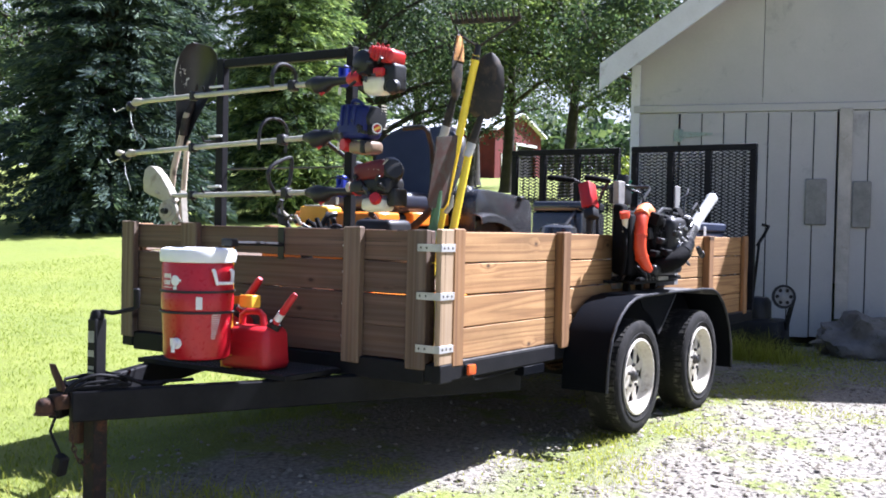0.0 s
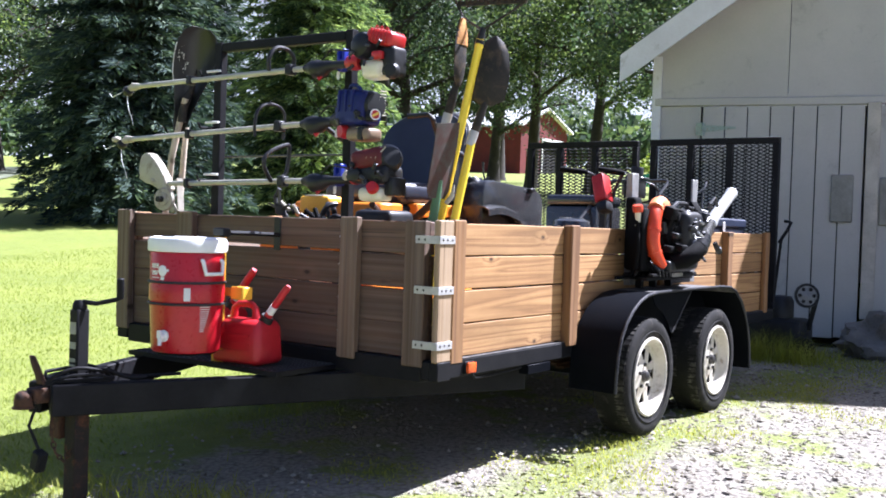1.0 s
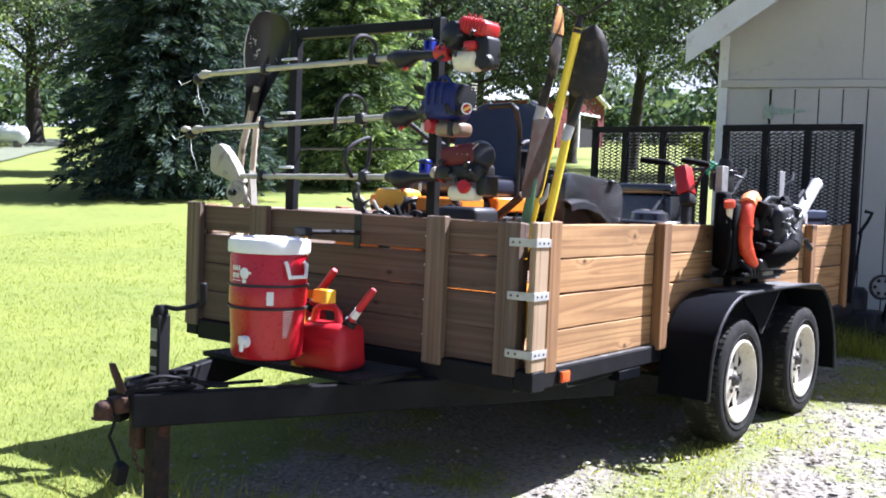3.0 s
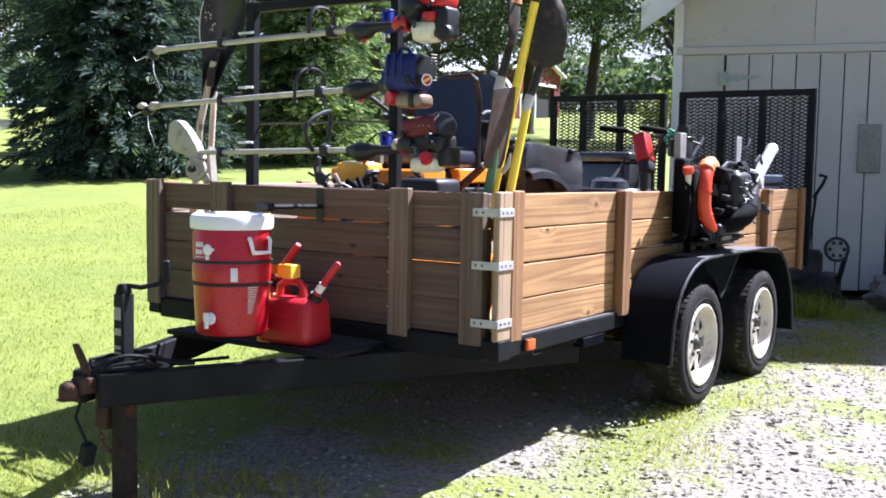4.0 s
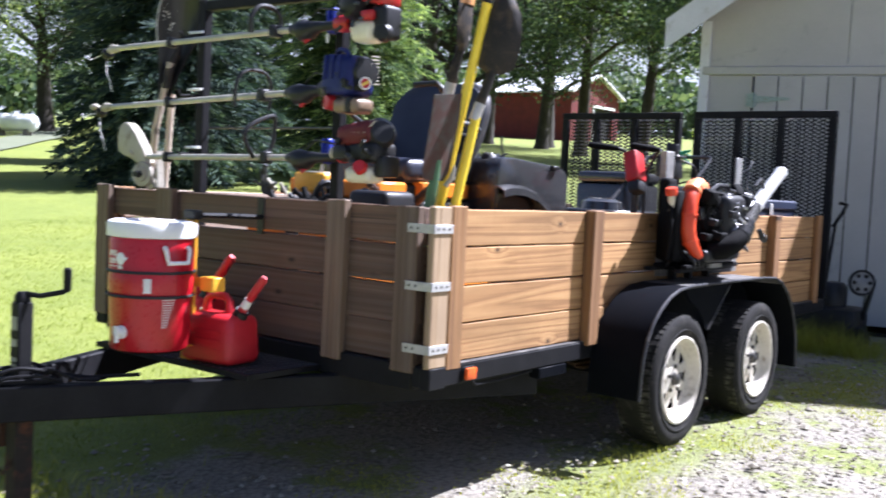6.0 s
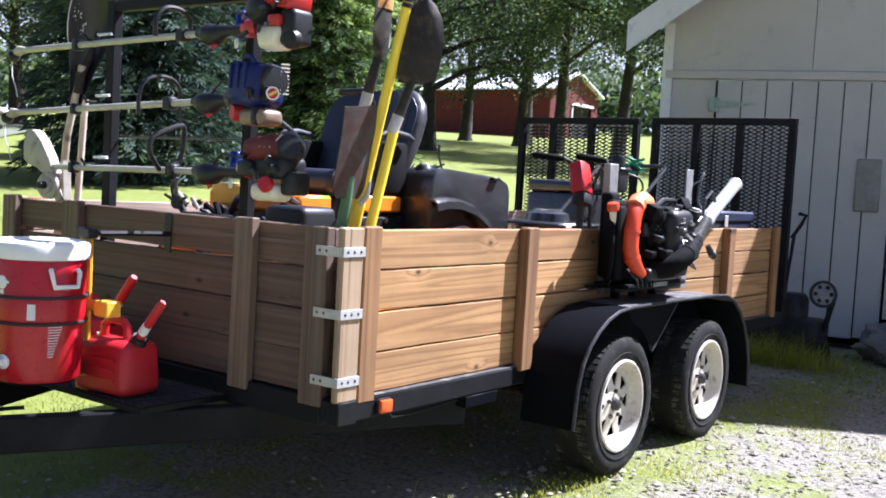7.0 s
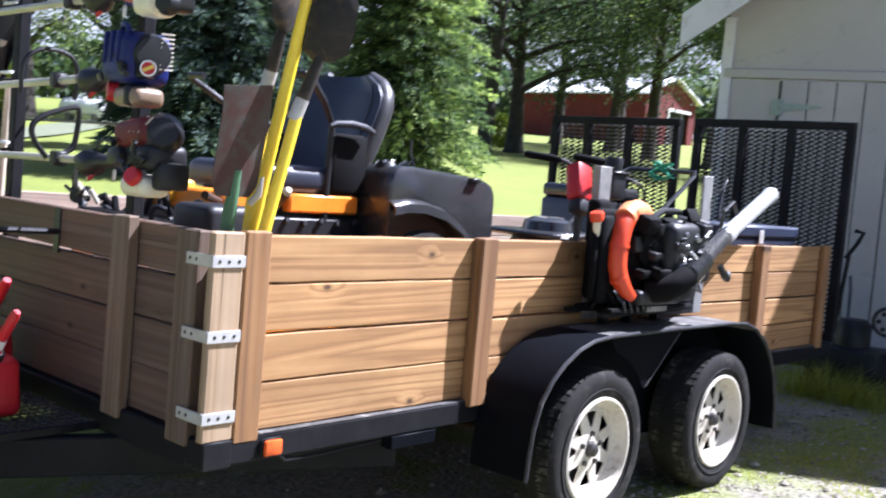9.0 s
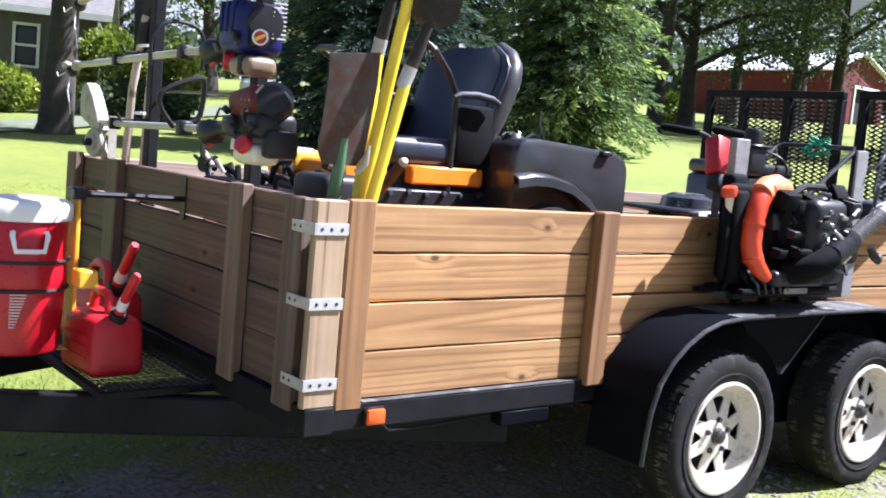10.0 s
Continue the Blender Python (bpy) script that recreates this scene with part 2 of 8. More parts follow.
def loft_sheet(bm, rows, thick, close=True):
    """A bent sheet through rows of points, given thickness along its own normals."""
    grid = [[bm.verts.new(p) for p in row] for row in rows]
    fs = [bm.faces.new((grid[i][j], grid[i][j + 1], grid[i + 1][j + 1], grid[i + 1][j])) for i in range(len(grid) - 1) for j in range(len(grid[0]) - 1)]
    bmesh.ops.recalc_face_normals(bm, faces=fs)
    bmesh.ops.solidify(bm, geom=fs, thickness=thick)
    return bm


def ground_z(x, y):
    """The lawn: level by the wheels, falling a little down the drive, rising gently towards the barn."""
    s = -0.5 * x + 0.866 * y - 9.0
    rise = 0.0745 * (s if s > 4 else (0.0 if s < -4 else (s + 4) ** 2 / 16))
    d = max(0.0, min(7.0, 1.3 - y))
    fall = 0.06 * (d * d / 1.6 if d < 0.8 else d - 0.4)
    return rise - fall + 0.05 * noise.noise(Vector((x * 0.12, y * 0.12, 3.1))) * min(1.0, max(0.0, (abs(s + 9) - 3) / 6))


rng = random.Random(11)


# ---- the place's materials ----


def lawn_material():
    m, t, p = nodes_of("lawn")
    vec = coords(t, (1, 1, 1))
    patch, tuft, blade = noise_tex(t, vec, 0.35, 5), noise_tex(t, vec, 5.0, 6, 0.7), noise_tex(t, vec, 75.0, 4, 0.8)
    green = ramp(t, mix(t, 0.5, tuft, blade), [(0.3, (0.104, 0.132, 0.0165)), (0.50, (0.163, 0.196, 0.0285)), (0.72, (0.235, 0.258, 0.050))])
    green = mix(t, 1.0, green, ramp(t, patch, [(0.3, (0.8, 0.85, 0.75)), (0.7, (1.15, 1.1, 1.0))]), "MULTIPLY")
    # worn gravel shows where the drive is
    geo = t.nodes.new("ShaderNodeNewGeometry")
    sep = t.nodes.new("ShaderNodeSeparateXYZ")
    t.links.new(geo.outputs["Position"], sep.inputs[0])
    edge = noise_tex(t, vec, 1.1, 5, 0.6)
    x1 = math_node(t, "ADD", sep.outputs["X"], math_node(t, "MULTIPLY", math_node(t, "SUBTRACT", edge, 0.5), 1.6))
    x1 = math_node(t, "ADD", x1, math_node(t, "MULTIPLY", sep.outputs["Y"], 0.12))
    drive = ramp(t, math_node(t, "MULTIPLY_ADD", x1, 0.5), [(0.52, (0, 0, 0)), (0.62, (1, 1, 1))])
    drive.node.inputs[0].links[0].from_node.inputs[2].default_value = 1.28
    near = ramp(t, math_node(t, "MULTIPLY_ADD", sep.outputs["Y"], 0.02), [(0.62, (1, 1, 1)), (0.66, (0, 0, 0))])
    near.node.inputs[0].links[0].from_node.inputs[2].default_value = 0.5
    drive = mix(t, 1.0, drive, near, "MULTIPLY")
    tufty = noise_tex(t, vec, 1.7, 6, 0.7, 0.3)
    band = math_node(t, "ABSOLUTE", math_node(t, "ADD", math_node(t, "SUBTRACT", sep.outputs["X"], 0.2), math_node(t, "MULTIPLY", math_node(t, "SUBTRACT", edge, 0.5), 1.3)), 0.0)
    weeds = mix(t, 1.0, ramp(t, tufty, [(0.52, (1, 1, 1)), (0.60, (0.15, 0.15, 0.15))]), ramp(t, band, [(0.10, (0.25, 0.25, 0.25)), (0.32, (1, 1, 1))]), "MULTIPLY")
    drive = mix(t, 1.0, drive, weeds, "MULTIPLY")
    pebble = t.nodes.new("ShaderNodeTexVoronoi")
    pebble.inputs["Scale"].default_value = 38.0
    t.links.new(vec, pebble.inputs["Vector"])
    soil = ramp(t, mix(t, 0.4, pebble.outputs["Distance"], edge), [(0.15, (0.319, 0.2955, 0.2429)), (0.5, (0.232, 0.2095, 0.1704)), (0.8, (0.1087, 0.0957, 0.0725))])
    col = mix(t, drive, green, soil)
    t.links.new(col, p.inputs["Base Color"])
    p.inputs["Roughness"].default_value = 0.9
    bump(t, p, mix(t, 0.5, blade, pebble.outputs["Distance"]), 0.7, 0.03)
    return m


M_lawn = lawn_material()
M_blade = island_mix("grass_blades", [(0.125, 0.165, 0.0185), (0.165, 0.207, 0.026), (0.205, 0.245, 0.037), (0.26, 0.285, 0.056)], 0.6, 0.45)
M_weed = island_mix("yellow_green_weeds", [(0.204, 0.2125, 0.0298), (0.306, 0.306, 0.051), (0.391, 0.3825, 0.085), (0.255, 0.2805, 0.0425)], 0.6, 0.5)
M_stone = island_mix("gravel_stones", [(0.1983, 0.1719, 0.1274), (0.2837, 0.2526, 0.195), (0.3401, 0.3107, 0.2483), (0.1274, 0.1096, 0.0814), (0.4256, 0.4021, 0.3337)], 0.85)
M_lane = plain("lane_gravel", (0.10, 0.12, 0.06), (0.155, 0.165, 0.11), 0.9, scale=1.5, fine=30, bumpy=0.4)
M_siding = plain("cream_siding_paint", (0.4104, 0.3931, 0.3672), (0.4795, 0.4596, 0.4277), 0.7, scale=1.6, fine=45, bumpy=0.12, dirt=(0.2991, 0.2832, 0.2681), dirt_at=0.66)
M_trim = plain("white_trim_paint", (0.6062, 0.5964, 0.5988), (0.7235, 0.7138, 0.7294), 0.65, scale=3.0, fine=50, bumpy=0.15, dirt=(0.4107, 0.3813, 0.3484), dirt_at=0.66)
M_oldtrim = plain("peeling_post_paint", (0.3757, 0.3426, 0.2928), (0.5525, 0.5083, 0.442), 0.85, scale=5.0, fine=70, bumpy=0.25, dirt=(0.1768, 0.1436, 0.1105), dirt_at=0.64)
M_shingle = plain("grey_shingles", (0.10, 0.095, 0.09), (0.18, 0.17, 0.16), 0.9, scale=5.0, fine=90, bumpy=0.5)
M_dark = plain("dark_interior", (0.012, 0.011, 0.010), (0.025, 0.022, 0.02), 0.9)
M_vent = plain("weathered_grey_panel", (0.182, 0.175, 0.154), (0.308, 0.294, 0.266), 0.85, scale=6, fine=60, bumpy=0.3)
M_hinge = plain("faded_green_hinge", (0.25, 0.33, 0.28), (0.38, 0.44, 0.38), 0.7, scale=20, fine=80, bumpy=0.3, dirt=(0.22, 0.14, 0.08), dirt_at=0.6)
M_barnred = plain("barn_red_boards", (0.0936, 0.0101, 0.0094), (0.1584, 0.0173, 0.0144), 0.8, scale=1.2, fine=14, bumpy=0.3)
M_tin = plain("pale_tin_roof", (0.60, 0.61, 0.62), (0.74, 0.75, 0.76), 0.45, 0.0, scale=0.8, fine=9, bumpy=0.1)
M_white = plain("white_paint", (0.70, 0.70, 0.68), (0.80, 0.80, 0.78), 0.5, scale=2, fine=30, bumpy=0.05)
M_tank = plain("propane_tank_enamel", (0.62, 0.64, 0.64), (0.76, 0.77, 0.76), 0.4, scale=1.5, fine=20, bumpy=0.04, dirt=(0.45, 0.43, 0.38), dirt_at=0.68)
M_bark = plain("furrowed_bark", (0.022, 0.018, 0.014), (0.06, 0.05, 0.04), 0.95, scale=3, fine=22, bumpy=0.9)
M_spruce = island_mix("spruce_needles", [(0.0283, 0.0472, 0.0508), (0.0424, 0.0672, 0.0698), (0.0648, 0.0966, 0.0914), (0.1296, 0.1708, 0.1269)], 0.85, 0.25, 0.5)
# Paler needles for the second spruce; the sunlight on it is in the colour.
M_spruce_lit = island_mix("sunlit_spruce_needles", [(0.0536, 0.0889, 0.0597), (0.1011, 0.1486, 0.0828), (0.2022, 0.2667, 0.1194), (0.3800, 0.4507, 0.2144)], 0.85, 0.42, 0.5)
M_leaf = island_mix("broad_leaves", [(0.0408, 0.0672, 0.0528), (0.0624, 0.096, 0.0696), (0.085, 0.122, 0.075), (0.17, 0.21, 0.115)], 0.6, 0.35, 0.45)
# Broad leaves again, lightened in colour for crowns that catch the sun.
M_sunleaf = island_mix("sunlit_broad_leaves", [(0.035, 0.058, 0.030), (0.070, 0.105, 0.042), (0.135, 0.176, 0.070), (0.235, 0.28, 0.135)], 0.55, 0.42, 0.45)
M_bush = island_mix("yellow_green_leaves", [(0.10, 0.15, 0.025), (0.22, 0.27, 0.045), (0.36, 0.40, 0.09)], 0.5, 0.3, 0.6)
M_brick = plain("brown_house_brick", (0.085, 0.078, 0.070), (0.13, 0.12, 0.108), 0.85, scale=3, fine=25, bumpy=0.3)
M_rock = plain("dark_rough_stone", (0.11, 0.10, 0.088), (0.23, 0.21, 0.185), 0.92, scale=4, fine=24, bumpy=0.8, dirt=(0.05, 0.07, 0.03), dirt_at=0.62)
m_pane, t_pane, p_pane = nodes_of("window_glass")
p_pane.inputs["Base Color"].default_value = (0.02, 0.025, 0.03, 1)
p_pane.inputs["Roughness"].default_value = 0.05
M_pane = m_pane


# ---- ground ----
def ground_sheet():
    bm = B()
    xs = sorted({*[-900, -600, -400, -280, -200, -150, -115], *range(-90, -20, 5), *range(-20, 14, 2), *range(15, 60, 6), 90, 150, 260, 420, 700, 900})
    ys = sorted({*[-900, -600, -400, -250, -150, -90, -60], *range(-40, -10, 6), *range(-10, 26, 2), *range(27, 110, 6), 130, 160, 200, 260, 340, 450, 600, 900})
    def far(x, y):
        return ground_z(max(-110, min(30, x)), max(-30, min(130, y)))
    grid = [[bm.verts.new((x, y, far(x, y))) for y in ys] for x in xs]
    for i in range(len(xs) - 1):
        for j in range(len(ys) - 1):
            bm.faces.new((grid[i][j], grid[i + 1][j], grid[i + 1][j + 1], grid[i][j + 1]))
    solo("ground", bm, M_lawn, (0, 0, 0), "bright green mown lawn running into a worn gravel drive", "lawn", kind="structure")


ground_sheet()


def lane():
    bm = B()
    mids = [(-20, -8), (-23, 1), (-25.6, 6), (-28.8, 9.6), (-34, 15), (-40, 20), (-50, 28), (-64, 38)]
    rows = []
    for i, (x, y) in enumerate(mids):
        a, b = mids[max(0, i - 1)], mids[min(len(mids) - 1, i + 1)]
        d = Vector((b[0] - a[0], b[1] - a[1])).normalized()
        n = Vector((-d.y, d.x))
        rows.append([(x + n.x * k, y + n.y * k, ground_z(x + n.x * k, y + n.y * k) + 0.05 - 0.02 * abs(k)) for k in (-1.2, -0.4, 0.4, 1.2)])
    fine = []
    for a, b in zip(rows, rows[1:]):
        for k in range(8):
            f = k / 8
            row = []
            for p, q in zip(a, b):
                x, y = p[0] + (q[0] - p[0]) * f, p[1] + (q[1] - p[1]) * f
                row.append((x, y, ground_z(x, y) + 0.06))
            fine.append(row)
    grid = [[bm.verts.new(p) for p in row] for row in fine]
    for i in range(len(grid) - 1):
        for j in range(3):
            bm.faces.new((grid[i][j], grid[i][j + 1], grid[i + 1][j + 1], grid[i + 1][j]))
    solo("road", bm, M_lane, (-25.5, 5, ground_z(-25.5, 5)), "grey gravel farm lane across the lawn", "lane", kind="structure")


lane()


# ---- shed ----
SHED = Matrix.Translation((-1.825, 6.132, 0)) @ Matrix.Rotation(radians(14.5), 4, "Z")
SHED_W, SHED_D, EAVE_Z, PITCH = 7.9, 8.0, 2.845, 0.70


def shed():
    s = thing("shed", (-1.825, 6.132, 0), "cream painted wooden shed with a gable and double doors", "shed", kind="structure")
    L = lambda bm: (bmesh.ops.transform(bm, matrix=SHED, verts=bm.verts), bm)[1]
    mid, peak = SHED_W / 2, EAVE_Z + SHED_W / 2 * PITCH
    d0, d1 = 0.47, 3.52
    # upper gable panel above the doors, in two sheets with a seam
    for a, b in ((0.0, 1.255), (1.261, 3.70), (3.706, 6.14), (6.146, SHED_W)):
        bm = B()
        top = [(x, EAVE_Z + min(x, SHED_W - x) * PITCH) for x in ((a, mid, b) if a < mid < b else (a, b))]
        prism(bm, [(a, 2.39), (b, 2.39)] + top[::-1], 0.05, XZ(0.05))
        part("gable_panel", L(bm), M_siding, s)
    part("ledge_board", L(box(B(), (0.0, -0.03, 2.312), (SHED_W, 0.05, 2.386), 0.006)), M_siding, s, "narrow painted ledge above the doors")
    bm = B()
    box(bm, (0.0, 0.0, 0.05), (d0 - 0.02, 0.05, 2.308))
    box(bm, (d1 + 0.02, 0.0, 0.05), (SHED_W, 0.05, 2.308))
    part("front_panel", L(bm), M_siding, s)
    part("corner_board", L(box(B(), (-0.03, -0.022, 0.05), (0.06, -0.002, EAVE_Z - 0.04), 0.004)), M_trim, s)
    part("header", L(box(B(), (d0 - 0.02, 0.0, 2.300), (d1 + 0.02, 0.05, 2.310))), M_trim, s)
    bm = B()
    box(bm, (0.0, 0.05, 0.0), (0.09, SHED_D, EAVE_Z))
    part("side_panel", L(bm), M_siding, s)
    part("side_panel", L(box(B(), (SHED_W - 0.09, 0.05, 0.0), (SHED_W, SHED_D, EAVE_Z))), M_siding, s)
    part("back_panel", L(prism(B(), [(0.09, 0), (SHED_W - 0.09, 0), (SHED_W - 0.09, EAVE_Z), (mid, peak), (0.09, EAVE_Z)], 0.08, XZ(SHED_D))), M_siding, s)
    part("shed_floor", L(box(B(), (0.09, 0.05, 0.0), (SHED_W - 0.09, SHED_D - 0.09, 0.04))), M_dark, s)
    # roof: two slopes with overhang, a bargeboard on the front, soffit
    oh, fr, th = 0.28, 0.38, 0.035
    for sgn in (1, -1):
        def U(u, z):
            return (mid - sgn * u, z)
        top_lo, top_hi = 2.755, 2.755 + (mid + oh) * PITCH
        e = oh - 0.05
        poly = [U(mid + 0.05, top_lo + e * PITCH), U(0, top_hi), U(0, top_hi + th), U(mid + 0.05, top_lo + e * PITCH + th)]
        part("roof", L(prism(B(), poly, SHED_D + 2 * fr, XZ(SHED_D + fr))), M_shingle, s, "grey shingle roof slope")
        drop = 0.255
        poly = [U(mid + oh + 0.01, top_lo + 0.012), U(0, top_hi + 0.012), U(0, top_hi - drop), U(mid + oh + 0.01, top_lo - drop)]
        part("bargeboard", L(prism(B(), poly, 0.025, XZ(-fr - 0.002))), M_trim, s, "cream bargeboard along the gable")
        poly = [U(mid + oh - 0.01, top_lo - 0.10), U(0, top_hi - 0.10), U(0, top_hi - 0.003), U(mid + oh - 0.01, top_lo - 0.003)]
        part("soffit", L(prism(B(), poly, fr + 0.01, XZ(0.01))), M_trim, s)
    # doors with grooved boards
    bw = 0.225
    centre = 1.99
    for name, a, b in (("door_1", d0, centre - 0.035), ("door_2", centre + 0.03, d1)):
        door = thing("door_leaf", tuple(SHED @ Vector((a, -0.02, 0.1))), "", "")
        door.name = name
        tagged(door, "closed cream shed door of grooved vertical boards", "door", kind="structure")
        part("door_backing", L(box(B(), (a, 0.0, 0.12), (b, 0.03, 2.30))), M_dark, door)
        n = int((b - a) / bw) + 1
        w = (b - a) / n
        for k in range(n):
            lean = 0.004 * (rng.random() - 0.5)
            part("board", L(box(B(), (a + k * w + 0.005, -0.022 + lean, 0.10 + 0.02 * rng.random()), (a + (k + 1) * w - 0.005, -0.002, 2.298), 0.003)), M_siding, door)
    part("centre_post", L(box(B(), (centre - 0.02, -0.045, 0.3), (centre + 0.10, -0.024, 2.33), 0.005)), M_oldtrim, s, "weathered board with peeling paint between the doors")
    for a in (1.675, 2.10):
        part("door_panel", L(box(B(), (a, -0.055, 1.20 - 0.02 * (a > 2)), (a + 0.20 - 0.03 * (a > 2), -0.026, 1.65 - 0.02 * (a > 2)), 0.012)), M_vent, s, "weathered grey wooden panel on the door")
    bm = B()
    box(bm, (d0 - 0.06, -0.032, 2.02), (d0 + 0.03, -0.023, 2.14), 0.003)
    prism(bm, [(d0 + 0.03, 2.05), (d0 + 0.32, 2.085), (d0 + 0.32, 2.105), (d0 + 0.03, 2.12)], 0.008, XZ(-0.0235))
    rod(bm, [tuple((d0 + 0.0, -0.036, 2.01)), (d0 + 0.0, -0.036, 2.15)], 0.010, 8)
    part("hinge", L(bm), M_hinge, s, "faded green strap hinge")


shed()


# ---- barn ----
def barn():
    x0, x1, y0, y1 = -60.0, -45.6, 76.6, 85.4
    z0 = ground_z(-45, 78) - 0.3
    ez, rz = z0 + 4.9, z0 + 6.5
    ym = (y0 + y1) / 2
    b = thing("barn", ((x0 + x1) / 2, ym, z0), "red wooden barn with a pale tin roof", "barn")
    part("long_wall", box(B(), (x0, y0, z0), (x1, y0 + 0.2, ez)), M_barnred, b)
    part("long_wall", box(B(), (x0, y1 - 0.2, z0), (x1, y1, ez)), M_barnred, b)
    da, db, dz = ym - 0.4, ym + 3.3, z0 + 3.6
    part("gable_wall", box(B(), (x1 - 0.2, y0 + 0.2, z0), (x1, da, dz)), M_barnred, b)
    part("gable_wall", box(B(), (x1 - 0.2, db, z0), (x1, y1 - 0.2, dz)), M_barnred, b)
    part("gable_wall", prism(B(), [(y0 + 0.2, dz), (y1 - 0.2, dz), (y1 - 0.2, ez), (ym, rz), (y0 + 0.2, ez)], -0.2, YZ(x1)), M_barnred, b)
    part("gable_wall", prism(B(), [(y0 + 0.2, z0), (y1 - 0.2, z0), (y1 - 0.2, ez), (ym, rz), (y0 + 0.2, ez)], 0.2, YZ(x0)), M_barnred, b)
    part("doorway", box(B(), (x1 - 3.0, da, z0), (x1 - 0.3, db, dz)), M_dark, b, "dark open doorway")
    bm = B()
    box(bm, (x1 + 0.01, da - 0.2, dz), (x1 + 0.1, db + 0.2, dz + 0.25))
    box(bm, (x1 + 0.01, da - 0.2, z0), (x1 + 0.1, da, dz))
    part("door_trim", bm, M_white, b, "white door trim")
    for sgn in (1, -1):
        ye = y0 - 0.5 if sgn > 0 else y1 + 0.5
        part("roof", prism(B(), [(ye, ez - 0.28), (ym, rz + 0.08), (ym, rz + 0.2), (ye, ez - 0.16)], x1 - x0 + 0.8, YZ(x0 - 0.4)), M_tin, b, "pale tin roof slope")
        bm = B()
        for k in range(28):
            xx = x0 - 0.3 + k * (x1 - x0 + 0.6) / 27
            bar(bm, (xx, ye, ez - 0.13), (xx, ym, rz + 0.23), 0.06, 0.05)
        part("roof_rib", bm, M_tin, b, kind="stuff")
    part("rake_trim", prism(B(), [(y0 - 0.5, ez - 0.3), (ym, rz + 0.06), (y1 + 0.5, ez - 0.3), (y1 + 0.5, ez - 0.1), (ym, rz + 0.24), (y0 - 0.5, ez - 0.1)], 0.06, YZ(x1 + 0.42)), M_white, b)
    side = part("side_door", box(B(), (x1 + 0.01, ym - 3.3, z0 + 0.4), (x1 + 0.06, ym - 2.3, z0 + 2.6)), M_white, b, "white side door")
    part("door_pane", box(B(), (x1 + 0.065, ym - 3.1, z0 + 1.5), (x1 + 0.075, ym - 2.5, z0 + 2.3)), M_pane, side)



barn()


# ---- house far across the lawn ----
def house():
    at = Vector((-34.0, 9.35, 0))
    at.z = ground_z(at.x, at.y) + 0.62
    m = Matrix.Translation(at) @ Matrix.Rotation(radians(68), 4, "Z")
    h = thing("house", tuple(at), "low grey brown house with white framed windows behind a hedge", "house")
    L = lambda bm: (bmesh.ops.transform(bm, matrix=m, verts=bm.verts), bm)[1]
    wins = [(-7.6, -6.6), (-4.6, -3.8), (-1.02, -0.3)]
    part("wall", L(box(B(), (-10, 0, -1.2), (1.6, 7, 2.7))), M_brick, h)
    ov = 0.5
    part("roof", L(prism(B(), [(-ov, 2.62), (3.5, 4.6), (7 + ov, 2.62), (7 + ov, 2.78), (3.5, 4.8), (-ov, 2.78)], 12.6, YZ(-10.5))), M_shingle, h)
    part("fascia", L(box(B(), (-10.5, -ov - 0.03, 2.58), (2.1, -ov + 0.02, 2.8))), M_white, h)
    for a, b in wins:
        w = part("window", L(box(B(), (a, -0.03, 0.85), (b, 0.02, 2.2))), M_dark, h)
        part("pane", L(box(B(), (a + 0.08, -0.045, 0.93), (b - 0.08, -0.032, 1.5))), M_pane, w)
        part("pane", L(box(B(), (a + 0.08, -0.045, 1.56), (b - 0.08, -0.032, 2.12))), M_pane, w)
        bm = B()
        for lo, hi in (((a - 0.08, 0.78), (b + 0.08, 0.86)), ((a - 0.08, 2.19), (b + 0.08, 2.28)), ((a - 0.08, 0.86), (a + 0.02, 2.19)), ((b - 0.02, 0.86), (b + 0.08, 2.19)), ((a + 0.02, 1.49), (b - 0.02, 1.57))):
            box(bm, (lo[0], -0.07, lo[1]), (hi[0], -0.046, hi[1]))
        part("frame", L(bm), M_white, w, "white window frame")


house()


def propane_tank():
    at = Vector((-48.9, 25.5, 0))
    at.z = ground_z(at.x, at.y)
    t = thing("propane_tank", tuple(at), "white horizontal propane tank standing on the lawn", "gas tank")
    d = Vector((0.75, 0.66, 0)).normalized()
    prof = [(0.0, -1.25), (0.2, -1.23), (0.36, -1.15), (0.45, -1.0), (0.47, -0.85), (0.47, 0.85), (0.45, 1.0), (0.36, 1.15), (0.2, 1.23), (0.0, 1.25)]
    part("tank", lathe(B(), prof, axis_frame(at + Vector((0, 0, 0.72)), d), 28), M_tank, t)
    bm = B()
    lathe(bm, [(0.0, 0.17), (0.14, 0.15), (0.15, 0.0)], Matrix.Translation(at + Vector((0, 0, 1.15))), 16)
    part("dome", bm, M_tank, t)
    for k in (-0.7, 0.7):
        c = at + d * k
        part("foot", box(B(), (-0.12, -0.4, 0), (0.12, 0.4, 0.36), 0, Matrix.Translation(c) @ Matrix.Rotation(math.atan2(d.y, d.x), 4, "Z")), M_rock, t)


propane_tank()


# ---- trees ----
def quads(verts, name, material, at, parent=None, label="", kind="", category=""):
    me = bpy.data.meshes.new("mesh")
    n = len(verts) // 4
    me.from_pydata([tuple(v) for v in verts], [], [(4 * i, 4 * i + 1, 4 * i + 2, 4 * i + 3) for i in range(n)])
    me.materials.append(material)
    ob = new(name, me)
    if parent is not None:
        ob.parent = parent
    else:
        ob.location = at
    return tagged(ob, label, category, kind=kind)


